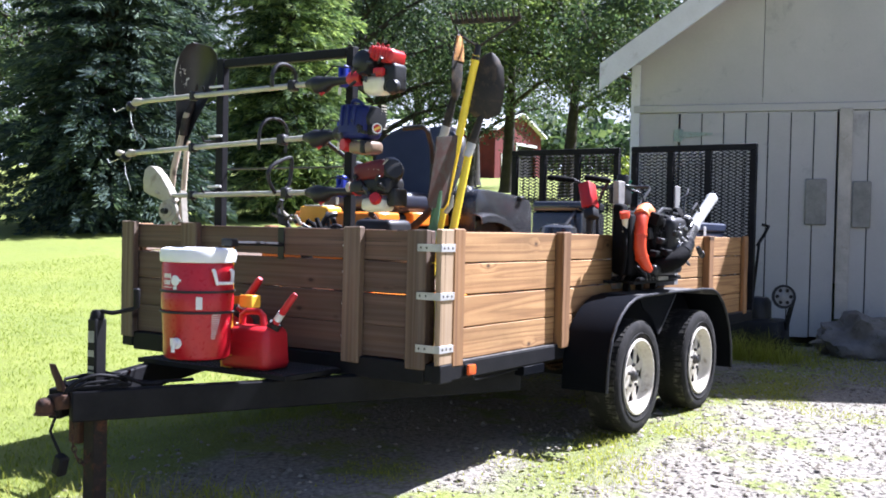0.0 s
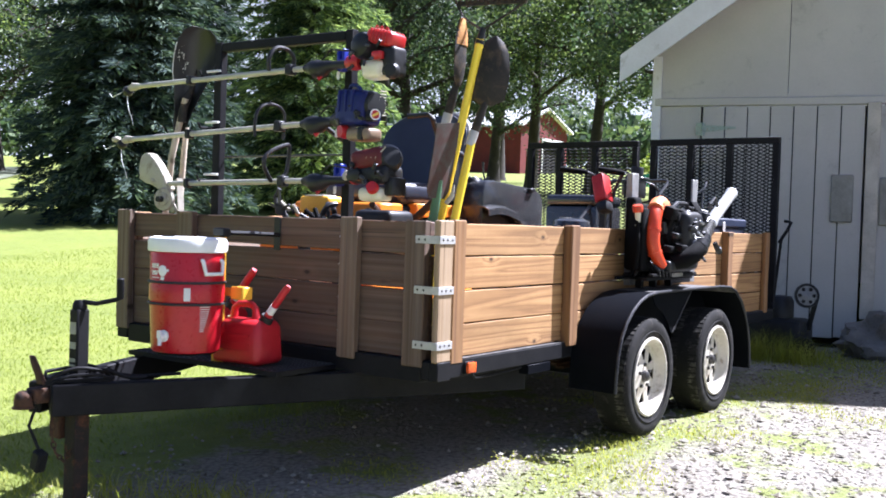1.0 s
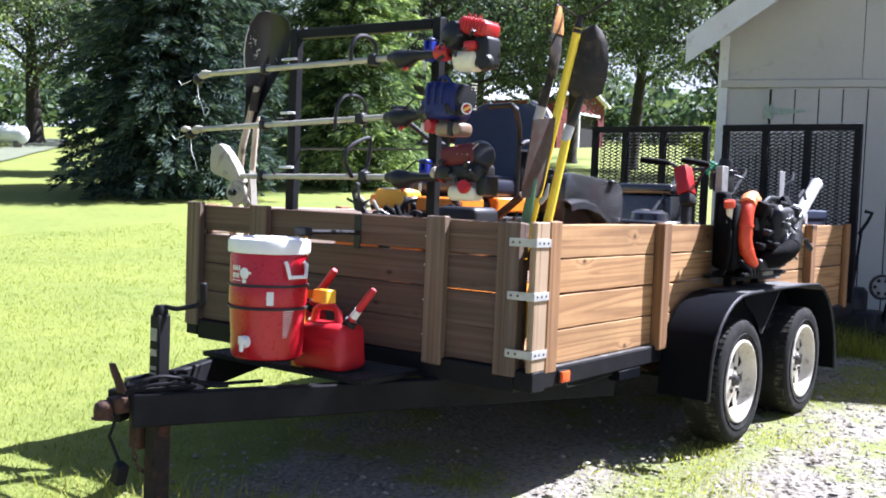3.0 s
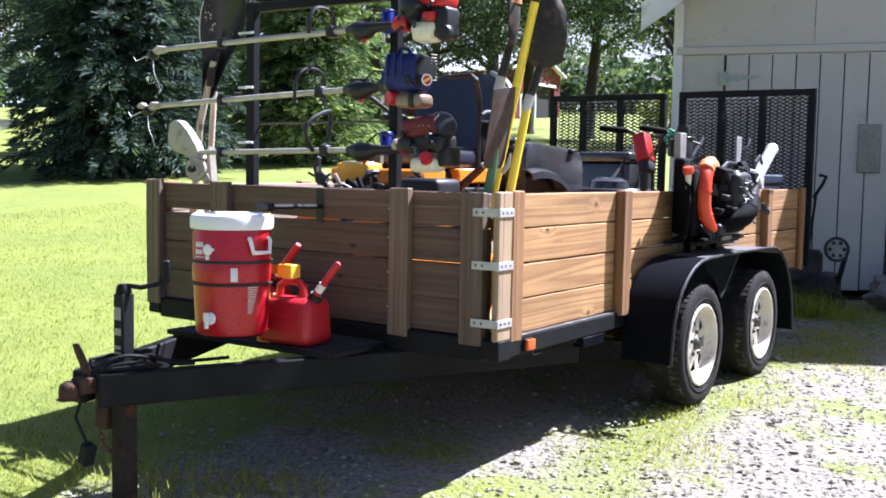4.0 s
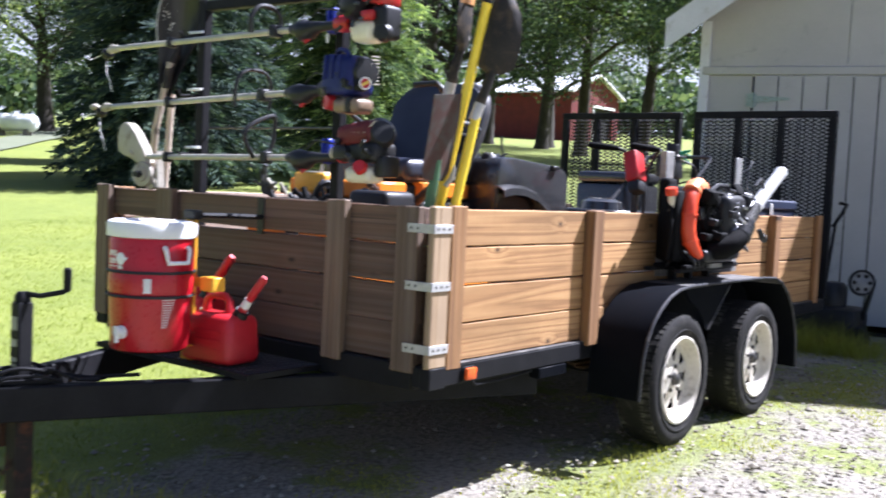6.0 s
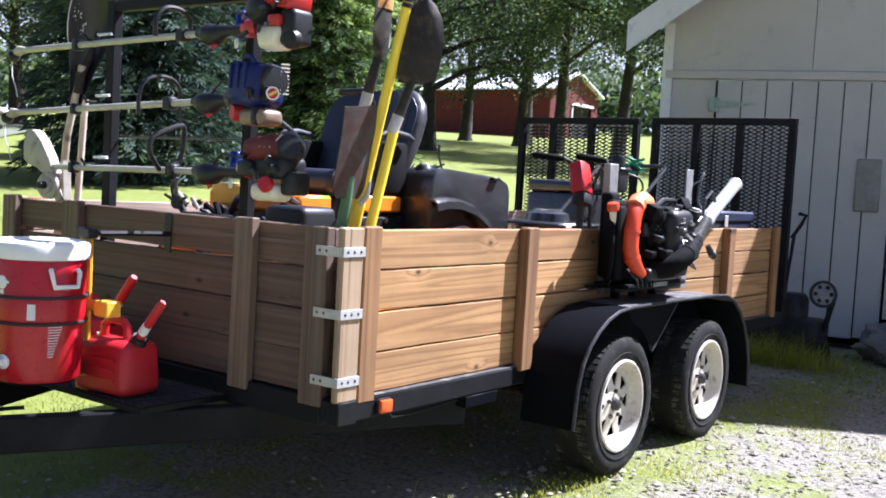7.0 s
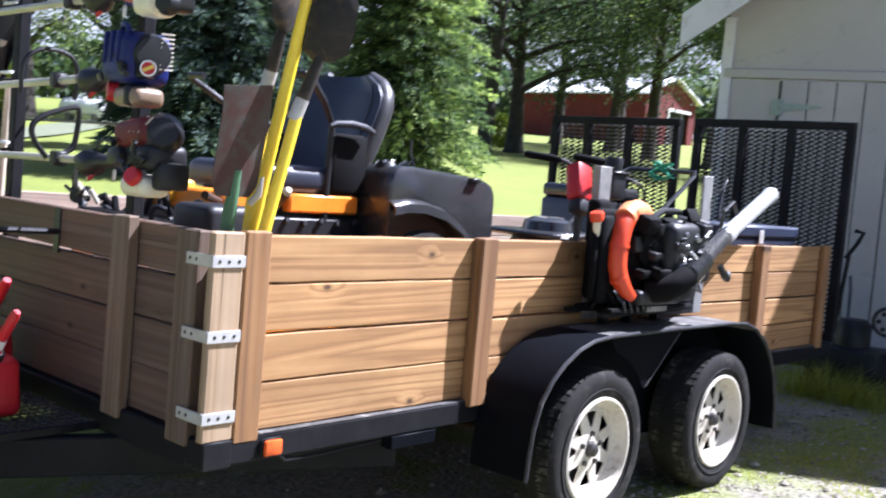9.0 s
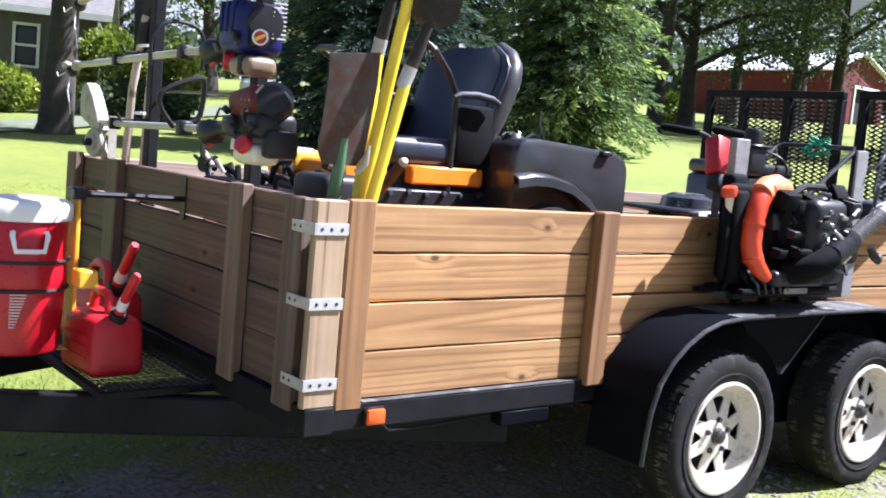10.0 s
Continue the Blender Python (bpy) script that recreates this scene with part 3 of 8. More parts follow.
def leaf_quad(out, c, d, w, length, r):
    """One pointed leaf or needle spray at c, growing along d."""
    side = d.cross(Vector((r.uniform(-1, 1), r.uniform(-1, 1), r.uniform(-1, 1))))
    if side.length < 1e-4:
        side = d.orthogonal()
    side = side.normalized() * w
    out.extend((c, c + d * length * 0.45 + side, c + d * length, c + d * length * 0.45 - side))


def spruce(at, height, radius, seed, dense=1.0, needles=None, taper=0.55, label="tall dark green spruce with drooping branches to the ground"):
    r = random.Random(seed)
    z0 = ground_z(*at)
    t = thing("spruce_tree", (*at, z0), label, "tree", "spruces on the lawn")
    part("trunk", rod(B(), [(at[0], at[1], z0 - 0.3), (at[0] + 0.05, at[1], z0 + height * 0.5), (at[0], at[1], z0 + height)], [0.34, 0.2, 0.03], 10), M_bark, t)
    out, limbs = [], B()
    z = 0.25
    while z < height * 0.985:
        f = z / height
        reach = radius * (1 - f) ** taper * (0.55 + 0.45 * min(1, z / 1.4))
        count = max(5, int(13 * (1 - f) + 5))
        a0 = r.random() * math.tau
        for k in range(count):
            a = a0 + k * math.tau / count + r.uniform(-0.2, 0.2)
            length = reach * r.uniform(0.72, 1.12)
            h = Vector((math.cos(a), math.sin(a), 0))
            base = Vector((0, 0, z + r.uniform(-0.1, 0.1)))
            droop = 0.30 + 0.25 * (1 - f)
            pt = lambda u: base + h * length * u + Vector((0, 0, -droop * length * u * u * 0.75 + 0.22 * length * max(0, u - 0.55)))
            if k % 2 == 0:
                rod(limbs, [pt(0.05), pt(0.5), pt(0.95)], [0.035, 0.02, 0.006], 4)
            n = int(max(10, length * 38 * dense))
            across = Vector((-h.y, h.x, 0))
            for i in range(n):
                u = r.random() ** 0.65
                spread = (1 - u * 0.75) * length * 0.26 * r.uniform(-1, 1)
                c = pt(u) + across * spread + Vector((0, 0, r.uniform(-0.10, 0.05)))
                d = (h * r.uniform(0.4, 1.0) + across * (0.9 if spread > 0 else -0.9) * r.uniform(0.2, 0.9) + Vector((0, 0, r.uniform(-0.85, 0.1)))).normalized()
                inner = u < 0.55
                leaf_quad(out, c, d, r.uniform(0.02, 0.045) if inner else r.uniform(0.014, 0.034), r.uniform(0.25, 0.5) if inner else r.uniform(0.14, 0.34), r)
        z += 0.26 + 0.16 * (1 - f)
    me = bpy.data.meshes.new("mesh")
    n = len(out) // 4
    me.from_pydata([tuple(v) for v in out], [], [(4 * i, 4 * i + 1, 4 * i + 2, 4 * i + 3) for i in range(n)])
    me.materials.append(needles or M_spruce)
    cr = new("crown", me)
    cr.parent = t
    bmesh.ops.translate(limbs, verts=limbs.verts, vec=place_of(t).translation)
    part("bough_frame", limbs, M_bark, t, kind="stuff")
    return t


def broadleaf(at, height, spread, trunk_r, seed, leaves=9000, low=0.28, leaf=0.17, label="", fork=None, material=None, group="shade trees"):
    r = random.Random(seed)
    z0 = ground_z(*at)
    t = thing("shade_tree", (*at, z0), label or "broadleaf shade tree with a dark trunk and airy crown", "tree", group)
    origin = Vector((*at, z0))
    trunk, limbs, tips = B(), B(), []
    first = height * low
    lean = Vector((r.uniform(-0.06, 0.06), r.uniform(-0.06, 0.06), 1))
    pts = [origin + Vector((0, 0, -0.3)), origin + Vector((0, 0, 0.25)), origin + lean * first * 0.5, origin + lean * first, origin + lean * height * 0.62]
    rod(trunk, pts, [trunk_r * 1.7, trunk_r * 1.15, trunk_r * 0.92, trunk_r * 0.78, trunk_r * 0.3], 12)
    part("trunk", trunk, M_bark, t)
    for k in range(fork or 11):
        a = k * 2.4 + r.uniform(-0.4, 0.4)
        start = origin + lean * (first + (height * 0.42) * (k / 11.0))
        out = spread * (0.62 + 0.38 * math.sin(math.pi * min(1.0, 0.25 + k / 11.0))) * r.uniform(0.7, 1.05)
        d = Vector((math.cos(a), math.sin(a), r.uniform(0.25, 0.8)))
        p1 = start + d * out * 0.4 + Vector((0, 0, 0.2))
        p2 = start + d * out * 0.75 + Vector((0, 0, -0.02 * out))
        p3 = start + Vector((d.x, d.y, d.z * 0.75)) * out
        rod(limbs, [start, p1, p2, p3], [trunk_r * 0.42, trunk_r * 0.26, trunk_r * 0.13, 0.015], 6)
        for u in (p1, p2, p3, (p1 + p2) / 2, (p2 + p3) / 2):
            tips.append((u, out * 0.27))
            for j in range(3):
                q = u + Vector((r.uniform(-1, 1), r.uniform(-1, 1), r.uniform(-0.6, 0.8))) * out * 0.38
                rod(limbs, [u, (u + q) / 2 + Vector((0, 0, 0.1)), q], [trunk_r * 0.10, trunk_r * 0.06, 0.008], 4)
                tips.append((q, out * 0.22))
    top = origin + lean * height * 0.68
    for j in range(16):
        q = top + Vector((r.uniform(-1, 1) * spread * 0.55, r.uniform(-1, 1) * spread * 0.55, r.uniform(-0.1, 0.32) * height))
        tips.append((q, spread * 0.22))
    out_v = []
    per = max(1, leaves // len(tips))
    for c, rad in tips:
        for i in range(int(per * r.uniform(0.55, 1.4))):
            d = Vector((r.gauss(0, 1), r.gauss(0, 1), r.gauss(0, 0.7)))
            d = d.normalized() * rad * r.random() ** 0.45
            g = Vector((r.uniform(-1, 1), r.uniform(-1, 1), r.uniform(-1.0, 0.25))).normalized()
            leaf_quad(out_v, c + d - origin, g, leaf * r.uniform(0.3, 0.48), leaf * r.uniform(0.8, 1.5), r)
    me = bpy.data.meshes.new("mesh")
    n = len(out_v) // 4
    me.from_pydata([tuple(v) for v in out_v], [], [(4 * i, 4 * i + 1, 4 * i + 2, 4 * i + 3) for i in range(n)])
    me.materials.append(material or M_leaf)
    cr = new("crown", me)
    cr.parent = t
    part("limb_frame", limbs, M_bark, t, kind="stuff")
    return t


def shrub(at, size, seed, leaves, material, label, leaf=0.10):
    r = random.Random(seed)
    z0 = ground_z(*at)
    t = thing("shrub", (*at, z0), label, "shrub", "shrubs by the lane")
    origin = Vector((*at, z0))
    twigs, out = B(), []
    for k in range(9):
        a = k * 2.4
        q = origin + Vector((math.cos(a) * size[0] * 0.6, math.sin(a) * size[1] * 0.6, size[2] * r.uniform(0.5, 0.85)))
        rod(twigs, [origin + Vector((0, 0, -0.1)), (origin + q) / 2 + Vector((0, 0, 0.2)), q], [0.03, 0.02, 0.006], 4)
    part("stem_frame", twigs, M_bark, t, kind="stuff")
    for i in range(leaves):
        d = Vector((r.gauss(0, 1), r.gauss(0, 1), r.gauss(0, 1))).normalized()
        k = 0.55 + 0.45 * r.random() + 0.18 * noise.noise(d * 2.2 + Vector((seed, 0, 0)))
        c = Vector((d.x * size[0] * k, d.y * size[1] * k, size[2] * 0.5 + d.z * size[2] * 0.5 * k))
        if c.z < 0.05:
            continue
        leaf_quad(out, c, Vector((d.x + r.uniform(-0.8, 0.8), d.y + r.uniform(-0.8, 0.8), d.z + r.uniform(-0.8, 0.6))).normalized(), leaf * r.uniform(0.3, 0.5), leaf * r.uniform(0.8, 1.5), r)
    me = bpy.data.meshes.new("mesh")
    n = len(out) // 4
    me.from_pydata([tuple(v) for v in out], [], [(4 * i, 4 * i + 1, 4 * i + 2, 4 * i + 3) for i in range(n)])
    me.materials.append(material)
    cr = new("foliage", me)
    cr.parent = t
    return t


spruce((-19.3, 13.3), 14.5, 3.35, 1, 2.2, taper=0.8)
spruce((-19.3, 19.9), 15.0, 3.0, 2, 2.0, M_spruce_lit, label="tall spruce with feathery branches to the ground, coloured yellow green for sunlight")
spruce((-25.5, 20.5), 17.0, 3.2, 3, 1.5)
for at, h, sp, tr, sd, n, low in (
    ((-29.9, 36.3), 16, 6.0, 0.36, 20, 6000, 0.36), ((-30.6, 39.6), 15, 7.0, 0.44, 21, 10000, 0.21), ((-26.5, 46.0), 15, 6.0, 0.36, 22, 8000, 0.32), ((-21.0, 42.5), 14, 5.6, 0.34, 23, 8000, 0.30),
    ((-33.5, 53.0), 16, 7.0, 0.40, 24, 8500, 0.19), ((-14.5, 38.0), 13, 5.6, 0.33, 25, 8000, 0.24), ((-9.0, 44.0), 15, 6.5, 0.40, 26, 7000, 0.2),
    ((-40.0, 56.0), 16, 7.0, 0.42, 27, 7000, 0.25),
    ((-51.0, 23.4), 15, 6.5, 0.45, 31, 5500, 0.24), ((-54.5, 30.6), 15, 6.5, 0.5, 32, 8000, 0.24), ((-62.0, 22.0), 13, 6.0, 0.45, 33, 4500, 0.2),
    ((-50.0, 33.0), 16, 7.0, 0.45, 34, 7000, 0.2), ((-24.15, 6.72), 13, 6.0, 0.38, 35, 8000, 0.42), ((-44.0, 50.0), 21, 8.0, 0.45, 36, 8000, 0.2), ((-35.0, 56.0), 21, 8.0, 0.45, 37, 8000, 0.25), ((-56.0, 38.0), 20, 8.0, 0.45, 38, 7000, 0.2),
):
    broadleaf(at, h, sp, tr, sd, int(n * (1.9 if sd in (21, 22, 24, 25, 27, 34, 36, 37) else 2.6)), low, 0.165, material=M_sunleaf if sd in (23, 26, 31, 33) else None)
shrub((-31.8, 10.8), (1.3, 1.35, 2.9), 41, 5000, M_bush, "yellow green shrub beside the farm lane", 0.16)
shrub((-31.0, 12.95), (0.8, 0.75, 2.6), 42, 3000, M_bush, "yellow green shrub beside the farm lane", 0.16)
shrub((-32.3, 7.3), (0.8, 1.45, 1.55), 43, 4000, M_bush, "low clipped hedge in front of the house", 0.12)
shrub((-30.4, 11.4), (0.9, 2.0, 1.25), 44, 3500, M_leaf, "dark rounded shrub near the house", 0.14)
shrub((-34.3, 43.0), (0.85, 0.85, 1.9), 45, 2200, M_bush, "rounded shrub under the shade trees", 0.16)
shrub((-17.5, 46.5), (2.4, 2.0, 2.6), 46, 3000, M_bush, "rounded shrub under the shade trees", 0.18)


def far_woods():
    """The wood line behind everything, too far to count."""
    r = random.Random(5)
    out = []
    for k in range(170):
        a = radians(-8 + 108 * k / 170 + r.uniform(-0.5, 0.5))
        dist = r.uniform(125, 165)
        c0 = Vector((2 - math.sin(a) * dist, -2 + math.cos(a) * dist, 0))
        c0.z = ground_z(max(-110, min(30, c0.x)), max(-30, min(130, c0.y)))
        h = r.uniform(6, 11)
        for i in range(230):
            d = Vector((r.gauss(0, 1), r.gauss(0, 1), r.gauss(0, 1))).normalized() * r.random() ** 0.5
            c = c0 + Vector((d.x * 5.5, d.y * 5.5, h * 0.5 + d.z * h * 0.5))
            leaf_quad(out, c, Vector((r.uniform(-1, 1), r.uniform(-1, 1), r.uniform(-1, 0.3))).normalized(), r.uniform(0.3, 0.6), r.uniform(0.9, 1.8), r)
    quads(out, "far_woods", M_leaf, (0, 0, 0), None, "line of leafy woods beyond the barn", "stuff", "woods")


far_woods()


def sky_backdrop():
    """Hazy white sky low behind the woods."""
    m = bpy.data.materials.new("hazy_sky")
    m.use_nodes = True
    t = m.node_tree
    t.nodes.clear()
    e, o = t.nodes.new("ShaderNodeEmission"), t.nodes.new("ShaderNodeOutputMaterial")
    e.inputs["Color"].default_value = (0.90, 0.95, 1.0, 1.0)
    e.inputs["Strength"].default_value = 0.32
    t.links.new(e.outputs[0], o.inputs["Surface"])
    bm = B()
    cols = []
    for k in range(41):
        a = radians(-20 + 130 * k / 40)
        p = Vector((2 - math.sin(a) * 330, -2 + math.cos(a) * 330, 0))
        cols.append((bm.verts.new(p + Vector((0, 0, -5))), bm.verts.new(p + Vector((0, 0, 110)))))
    for p, q in zip(cols, cols[1:]):
        bm.faces.new((p[0], q[0], q[1], p[1]))
    solo("backdrop", bm, m, (0, 330, -5), "pale hazy summer sky behind the woods", "sky", kind="structure")


sky_backdrop()


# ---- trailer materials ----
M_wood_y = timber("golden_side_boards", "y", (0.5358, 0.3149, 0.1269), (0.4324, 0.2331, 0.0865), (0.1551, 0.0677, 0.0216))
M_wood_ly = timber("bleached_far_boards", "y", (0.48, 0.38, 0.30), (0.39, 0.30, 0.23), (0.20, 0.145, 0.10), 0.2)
# Front wood is the side lumber, weathered and darkened for the shade there.
M_wood_x = timber("shaded_weathered_boards", "x", (0.1393, 0.0801, 0.0494), (0.1020, 0.0567, 0.0340), (0.0454, 0.0235, 0.0138), 0.14)
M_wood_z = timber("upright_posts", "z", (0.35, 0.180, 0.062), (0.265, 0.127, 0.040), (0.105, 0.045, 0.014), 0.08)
# Front posts: greyed, with the shade of that side in the colour.
M_wood_fz = timber("shaded_greyed_posts", "z", (0.1861, 0.1208, 0.0744), (0.1423, 0.0893, 0.0529), (0.0695, 0.0397, 0.0224), 0.25)
M_wood_grey = timber("greyed_corner_board", "z", (0.40, 0.285, 0.165), (0.325, 0.222, 0.122), (0.19, 0.119, 0.06), 0.18)
M_black = plain("black_frame_paint", (0.0079, 0.0079, 0.0093), (0.0173, 0.0173, 0.0186), 0.55, scale=5, fine=60, bumpy=0.12, dirt=(0.0398, 0.0344, 0.0292), dirt_at=0.70, gloss=0.10)
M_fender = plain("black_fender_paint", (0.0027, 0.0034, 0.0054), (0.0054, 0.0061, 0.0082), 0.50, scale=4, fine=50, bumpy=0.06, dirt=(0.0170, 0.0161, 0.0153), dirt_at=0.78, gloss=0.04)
# Top and lip paler than the skirts: dust, plus sunlight in the colour.
M_fendertop = plain("sunlit_dusty_paint", (0.035, 0.034, 0.034), (0.11, 0.105, 0.10), 0.6, scale=5, fine=60, bumpy=0.1, dirt=(0.20, 0.19, 0.175), dirt_at=0.55, gloss=0.3)
M_fenderlip = plain("sunlit_fender_edge", (0.014, 0.015, 0.018), (0.06, 0.06, 0.065), 0.45, 0.2, scale=6, fine=60, bumpy=0.1, dirt=(0.12, 0.115, 0.11), dirt_at=0.64, gloss=0.3)
M_blackmetal = plain("dull_dark_steel", (0.03, 0.029, 0.028), (0.09, 0.085, 0.08), 0.4, 0.6, scale=20, fine=90, bumpy=0.15)
M_oldgalv = plain("dull_galvanised_steel", (0.20, 0.20, 0.195), (0.32, 0.315, 0.30), 0.55, 0.3, scale=14, fine=80, bumpy=0.15, dirt=(0.12, 0.11, 0.10), dirt_at=0.66)
M_jackleg = plain("black_paint_over_rust", (0.0096, 0.008, 0.0072), (0.024, 0.0176, 0.0144), 0.75, scale=9, fine=70, bumpy=0.4, dirt=(0.096, 0.036, 0.016), dirt_at=0.56, gloss=0.3)
M_rust = plain("rusty_steel", (0.042, 0.0196, 0.0105), (0.105, 0.049, 0.0245), 0.85, 0.2, scale=12, fine=70, bumpy=0.5, dirt=(0.021, 0.014, 0.0119), dirt_at=0.55)
M_galv = plain("galvanised_strap", (0.40, 0.39, 0.375), (0.56, 0.55, 0.53), 0.5, 0.35, scale=16, fine=90, bumpy=0.15)
M_tyre = plain("black_tyre_rubber", (0.010, 0.0095, 0.009), (0.021, 0.020, 0.0185), 0.82, scale=7, fine=80, bumpy=0.25, dirt=(0.06, 0.054, 0.047), dirt_at=0.62, gloss=0.2)
M_tread = plain("dusty_tread_rubber", (0.016, 0.015, 0.014), (0.034, 0.032, 0.029), 0.85, scale=7, fine=80, bumpy=0.25, dirt=(0.13, 0.12, 0.10), dirt_at=0.56, gloss=0.2)
M_rim = plain("white_wheel_enamel", (0.52, 0.475, 0.39), (0.66, 0.615, 0.525), 0.4, scale=7, fine=60, bumpy=0.05, dirt=(0.30, 0.245, 0.17), dirt_at=0.60)
M_chrome = plain("worn_chrome", (0.45, 0.44, 0.42), (0.62, 0.61, 0.6), 0.28, 0.9, scale=20, fine=90, bumpy=0.1)
M_amber = plain("amber_lens", (0.62, 0.085, 0.012), (0.78, 0.13, 0.02), 0.25, scale=30, fine=200, bumpy=0.2)
M_mesh = plain("black_expanded_metal", (0.012, 0.012, 0.012), (0.03, 0.028, 0.025), 0.5, scale=9, fine=60, bumpy=0.1)
M_sticker = plain("white_sticker", (0.62, 0.62, 0.6), (0.75, 0.75, 0.73), 0.5, scale=10, fine=90, bumpy=0.02)

BX0, BX1, BY0, BY1 = -2.035, 0.0, -0.10, 4.24
BZ0, BZ1 = 0.504, 1.068
trailer = thing("utility_trailer", (-1.02, 2.1, 0), "black tandem axle utility trailer with tall wooden plank sides", "trailer")


def sawn(bm, axis, rough=1.0):
    """Uneven sawn edges and a slight warp along a board."""
    lo = min(v.co[axis] for v in bm.verts) + 0.012
    hi = max(v.co[axis] for v in bm.verts) - 0.012
    n = max(6, int((hi - lo) / 0.09))
    ax = Vector((0, 0, 0))
    ax[axis] = 1
    for k in range(n + 1):
        at = ax * (lo + (hi - lo) * k / n)
        bmesh.ops.bisect_plane(bm, geom=bm.verts[:] + bm.edges[:] + bm.faces[:], dist=1e-5, plane_co=at, plane_no=ax)
    mid = sum((v.co for v in bm.verts), Vector()) / len(bm.verts)
    seed = rng.uniform(0, 90)
    warp = rng.uniform(0.0012, 0.003) * rough
    for v in bm.verts:
        s = v.co[axis]
        for j in range(3):
            if j != axis:
                side = 1 if v.co[j] > mid[j] else -1
                v.co[j] += warp * noise.noise(Vector((s * 1.1, seed, j * 7.0)))
                v.co[j] += 0.0026 * rough * noise.noise(Vector((s * 5.0, seed + 3.0 * side, j * 5.0))) + 0.0012 * rough * noise.noise(Vector((s * 21.0, seed + 9.0 * side, j * 5.0)))
    return bm


def timber_bit(name, lo, hi, material, parent, bev=0.004, label="", wob=0.0):
    bm = box(B(), lo, hi, bev)
    if wob:
        for v in bm.verts:
            v.co += Vector((rng.uniform(-1, 1), rng.uniform(-1, 1), rng.uniform(-1, 1))) * wob
    size = [b - a for a, b in zip(lo, hi)]
    if bev and max(size) > 0.4:
        sawn(bm, size.index(max(size)))
    return part(name, bm, material, parent, label, smooth=False)


def trailer_frame():
    f = part("frame", box(B(), (-0.085, BY0 + 0.01, 0.425), (-0.002, BY1 + 0.04, 0.502), 0.006), M_black, trailer, "black steel side rail")
    part("side_rail", box(B(), (BX0 + 0.002, BY0 + 0.01, 0.425), (BX0 + 0.085, BY1 + 0.04, 0.502), 0.006), M_black, trailer)
    part("front_rail", box(B(), (BX0 + 0.087, BY0 + 0.012, 0.41), (-0.087, BY0 + 0.085, 0.502), 0.005), M_black, trailer)
    part("rear_rail", box(B(), (BX0 + 0.087, BY1 - 0.04, 0.41), (-0.087, BY1 + 0.04, 0.502), 0.005), M_black, trailer)
    for k in range(6):
        y = 0.5 + k * 0.62
        part("cross_member", box(B(), (BX0 + 0.09, y, 0.43), (-0.09, y + 0.05, 0.486)), M_black, trailer)
    part("rail_cap", box(B(), (-0.045, BY0 + 0.005, 0.422), (0.004, BY0 + 0.10, 0.5), 0.004), M_black, trailer, "steel corner cap")
    # Thin pale strip stands in for the sunlit line along the rail top.
    part("rail_ledge", box(B(), (-0.0302, 0.10, 0.5022), (-0.004, BY1 - 0.14, 0.5045)), M_fendertop, trailer, "pale strip below the planks, painted as sunlight on the rail top")
    part("stake_tab", box(B(), (-0.05, 0.63, 0.380), (0.002, 0.84, 0.424), 0.003), M_fender, trailer, "bent steel tab under the side rail")
    # plank floor
    n = 13
    w = (BX1 - BX0 - 0.16) / n
    for k in range(n):
        x = BX0 + 0.08 + k * w
        timber_bit("floor_plank", (x + 0.003, BY0 + 0.09, 0.489), (x + w - 0.003, BY1 - 0.05, 0.522), M_wood_y, trailer, 0.0)
    # spread tongue beams that run under the bed
    for name, sx in (("tongue_beam", 1), ("tongue_beam", -1)):
        c = -1.02
        a, b = Vector((c + sx * 0.05, -1.18, 0.362)), Vector((c + sx * 0.93, 0.74, 0.352))
        part(name, bar(B(), a, b, 0.055, 0.118, bev=0.006), M_black, trailer, "black steel tongue beam")
    part("tongue_gusset", prism(B(), [(-1.16, -0.98), (-0.88, -0.98), (-0.96, -1.16), (-1.08, -1.16)], 0.012, Matrix.Translation((0, 0, 0.424))), M_black, trailer)
    for y in (1.508, 2.468):
        part("axle", rod(B(), [(BX0 - 0.05, y, 0.305), (0.05, y, 0.305)], 0.035, 12), M_black, trailer)
    for sx in (-0.16, BX0 + 0.16):
        bm = B()
        for y in (1.508, 2.468):
            for k in range(3):
                bar(bm, (sx, y - 0.42 + 0.07 * k, 0.385 - 0.022 * k), (sx, y + 0.42 - 0.07 * k, 0.385 - 0.022 * k), 0.045, 0.012)
        part("leaf_spring", bm, M_rust, trailer)


trailer_frame()


def plank_wall(name, label):
    w = new(name)
    w.empty_display_size = 0.1
    w.parent = trailer
    PLACED[w] = place_of(trailer)
    return tagged(w, label)


ROW = (BZ1 - BZ0) / 4
# front wall
front_wall = plank_wall("front_wall", "weathered front wall of four planks, darkened for its shade")
FRONT_GAPS = [0.0, 0.001, 0.002, 0.004]
for k in range(4):
    z = BZ0 + k * ROW
    tilt = 0.014 if k == 3 else 0.0
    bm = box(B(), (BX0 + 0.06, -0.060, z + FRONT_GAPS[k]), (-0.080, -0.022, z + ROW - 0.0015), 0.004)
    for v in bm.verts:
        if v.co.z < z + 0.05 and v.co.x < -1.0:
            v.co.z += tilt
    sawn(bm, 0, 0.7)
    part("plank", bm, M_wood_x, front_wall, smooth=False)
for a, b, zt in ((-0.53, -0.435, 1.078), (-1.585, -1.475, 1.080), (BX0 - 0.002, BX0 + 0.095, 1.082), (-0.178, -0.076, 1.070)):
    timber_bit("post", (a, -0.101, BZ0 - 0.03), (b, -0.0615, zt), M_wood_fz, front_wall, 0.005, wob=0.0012)
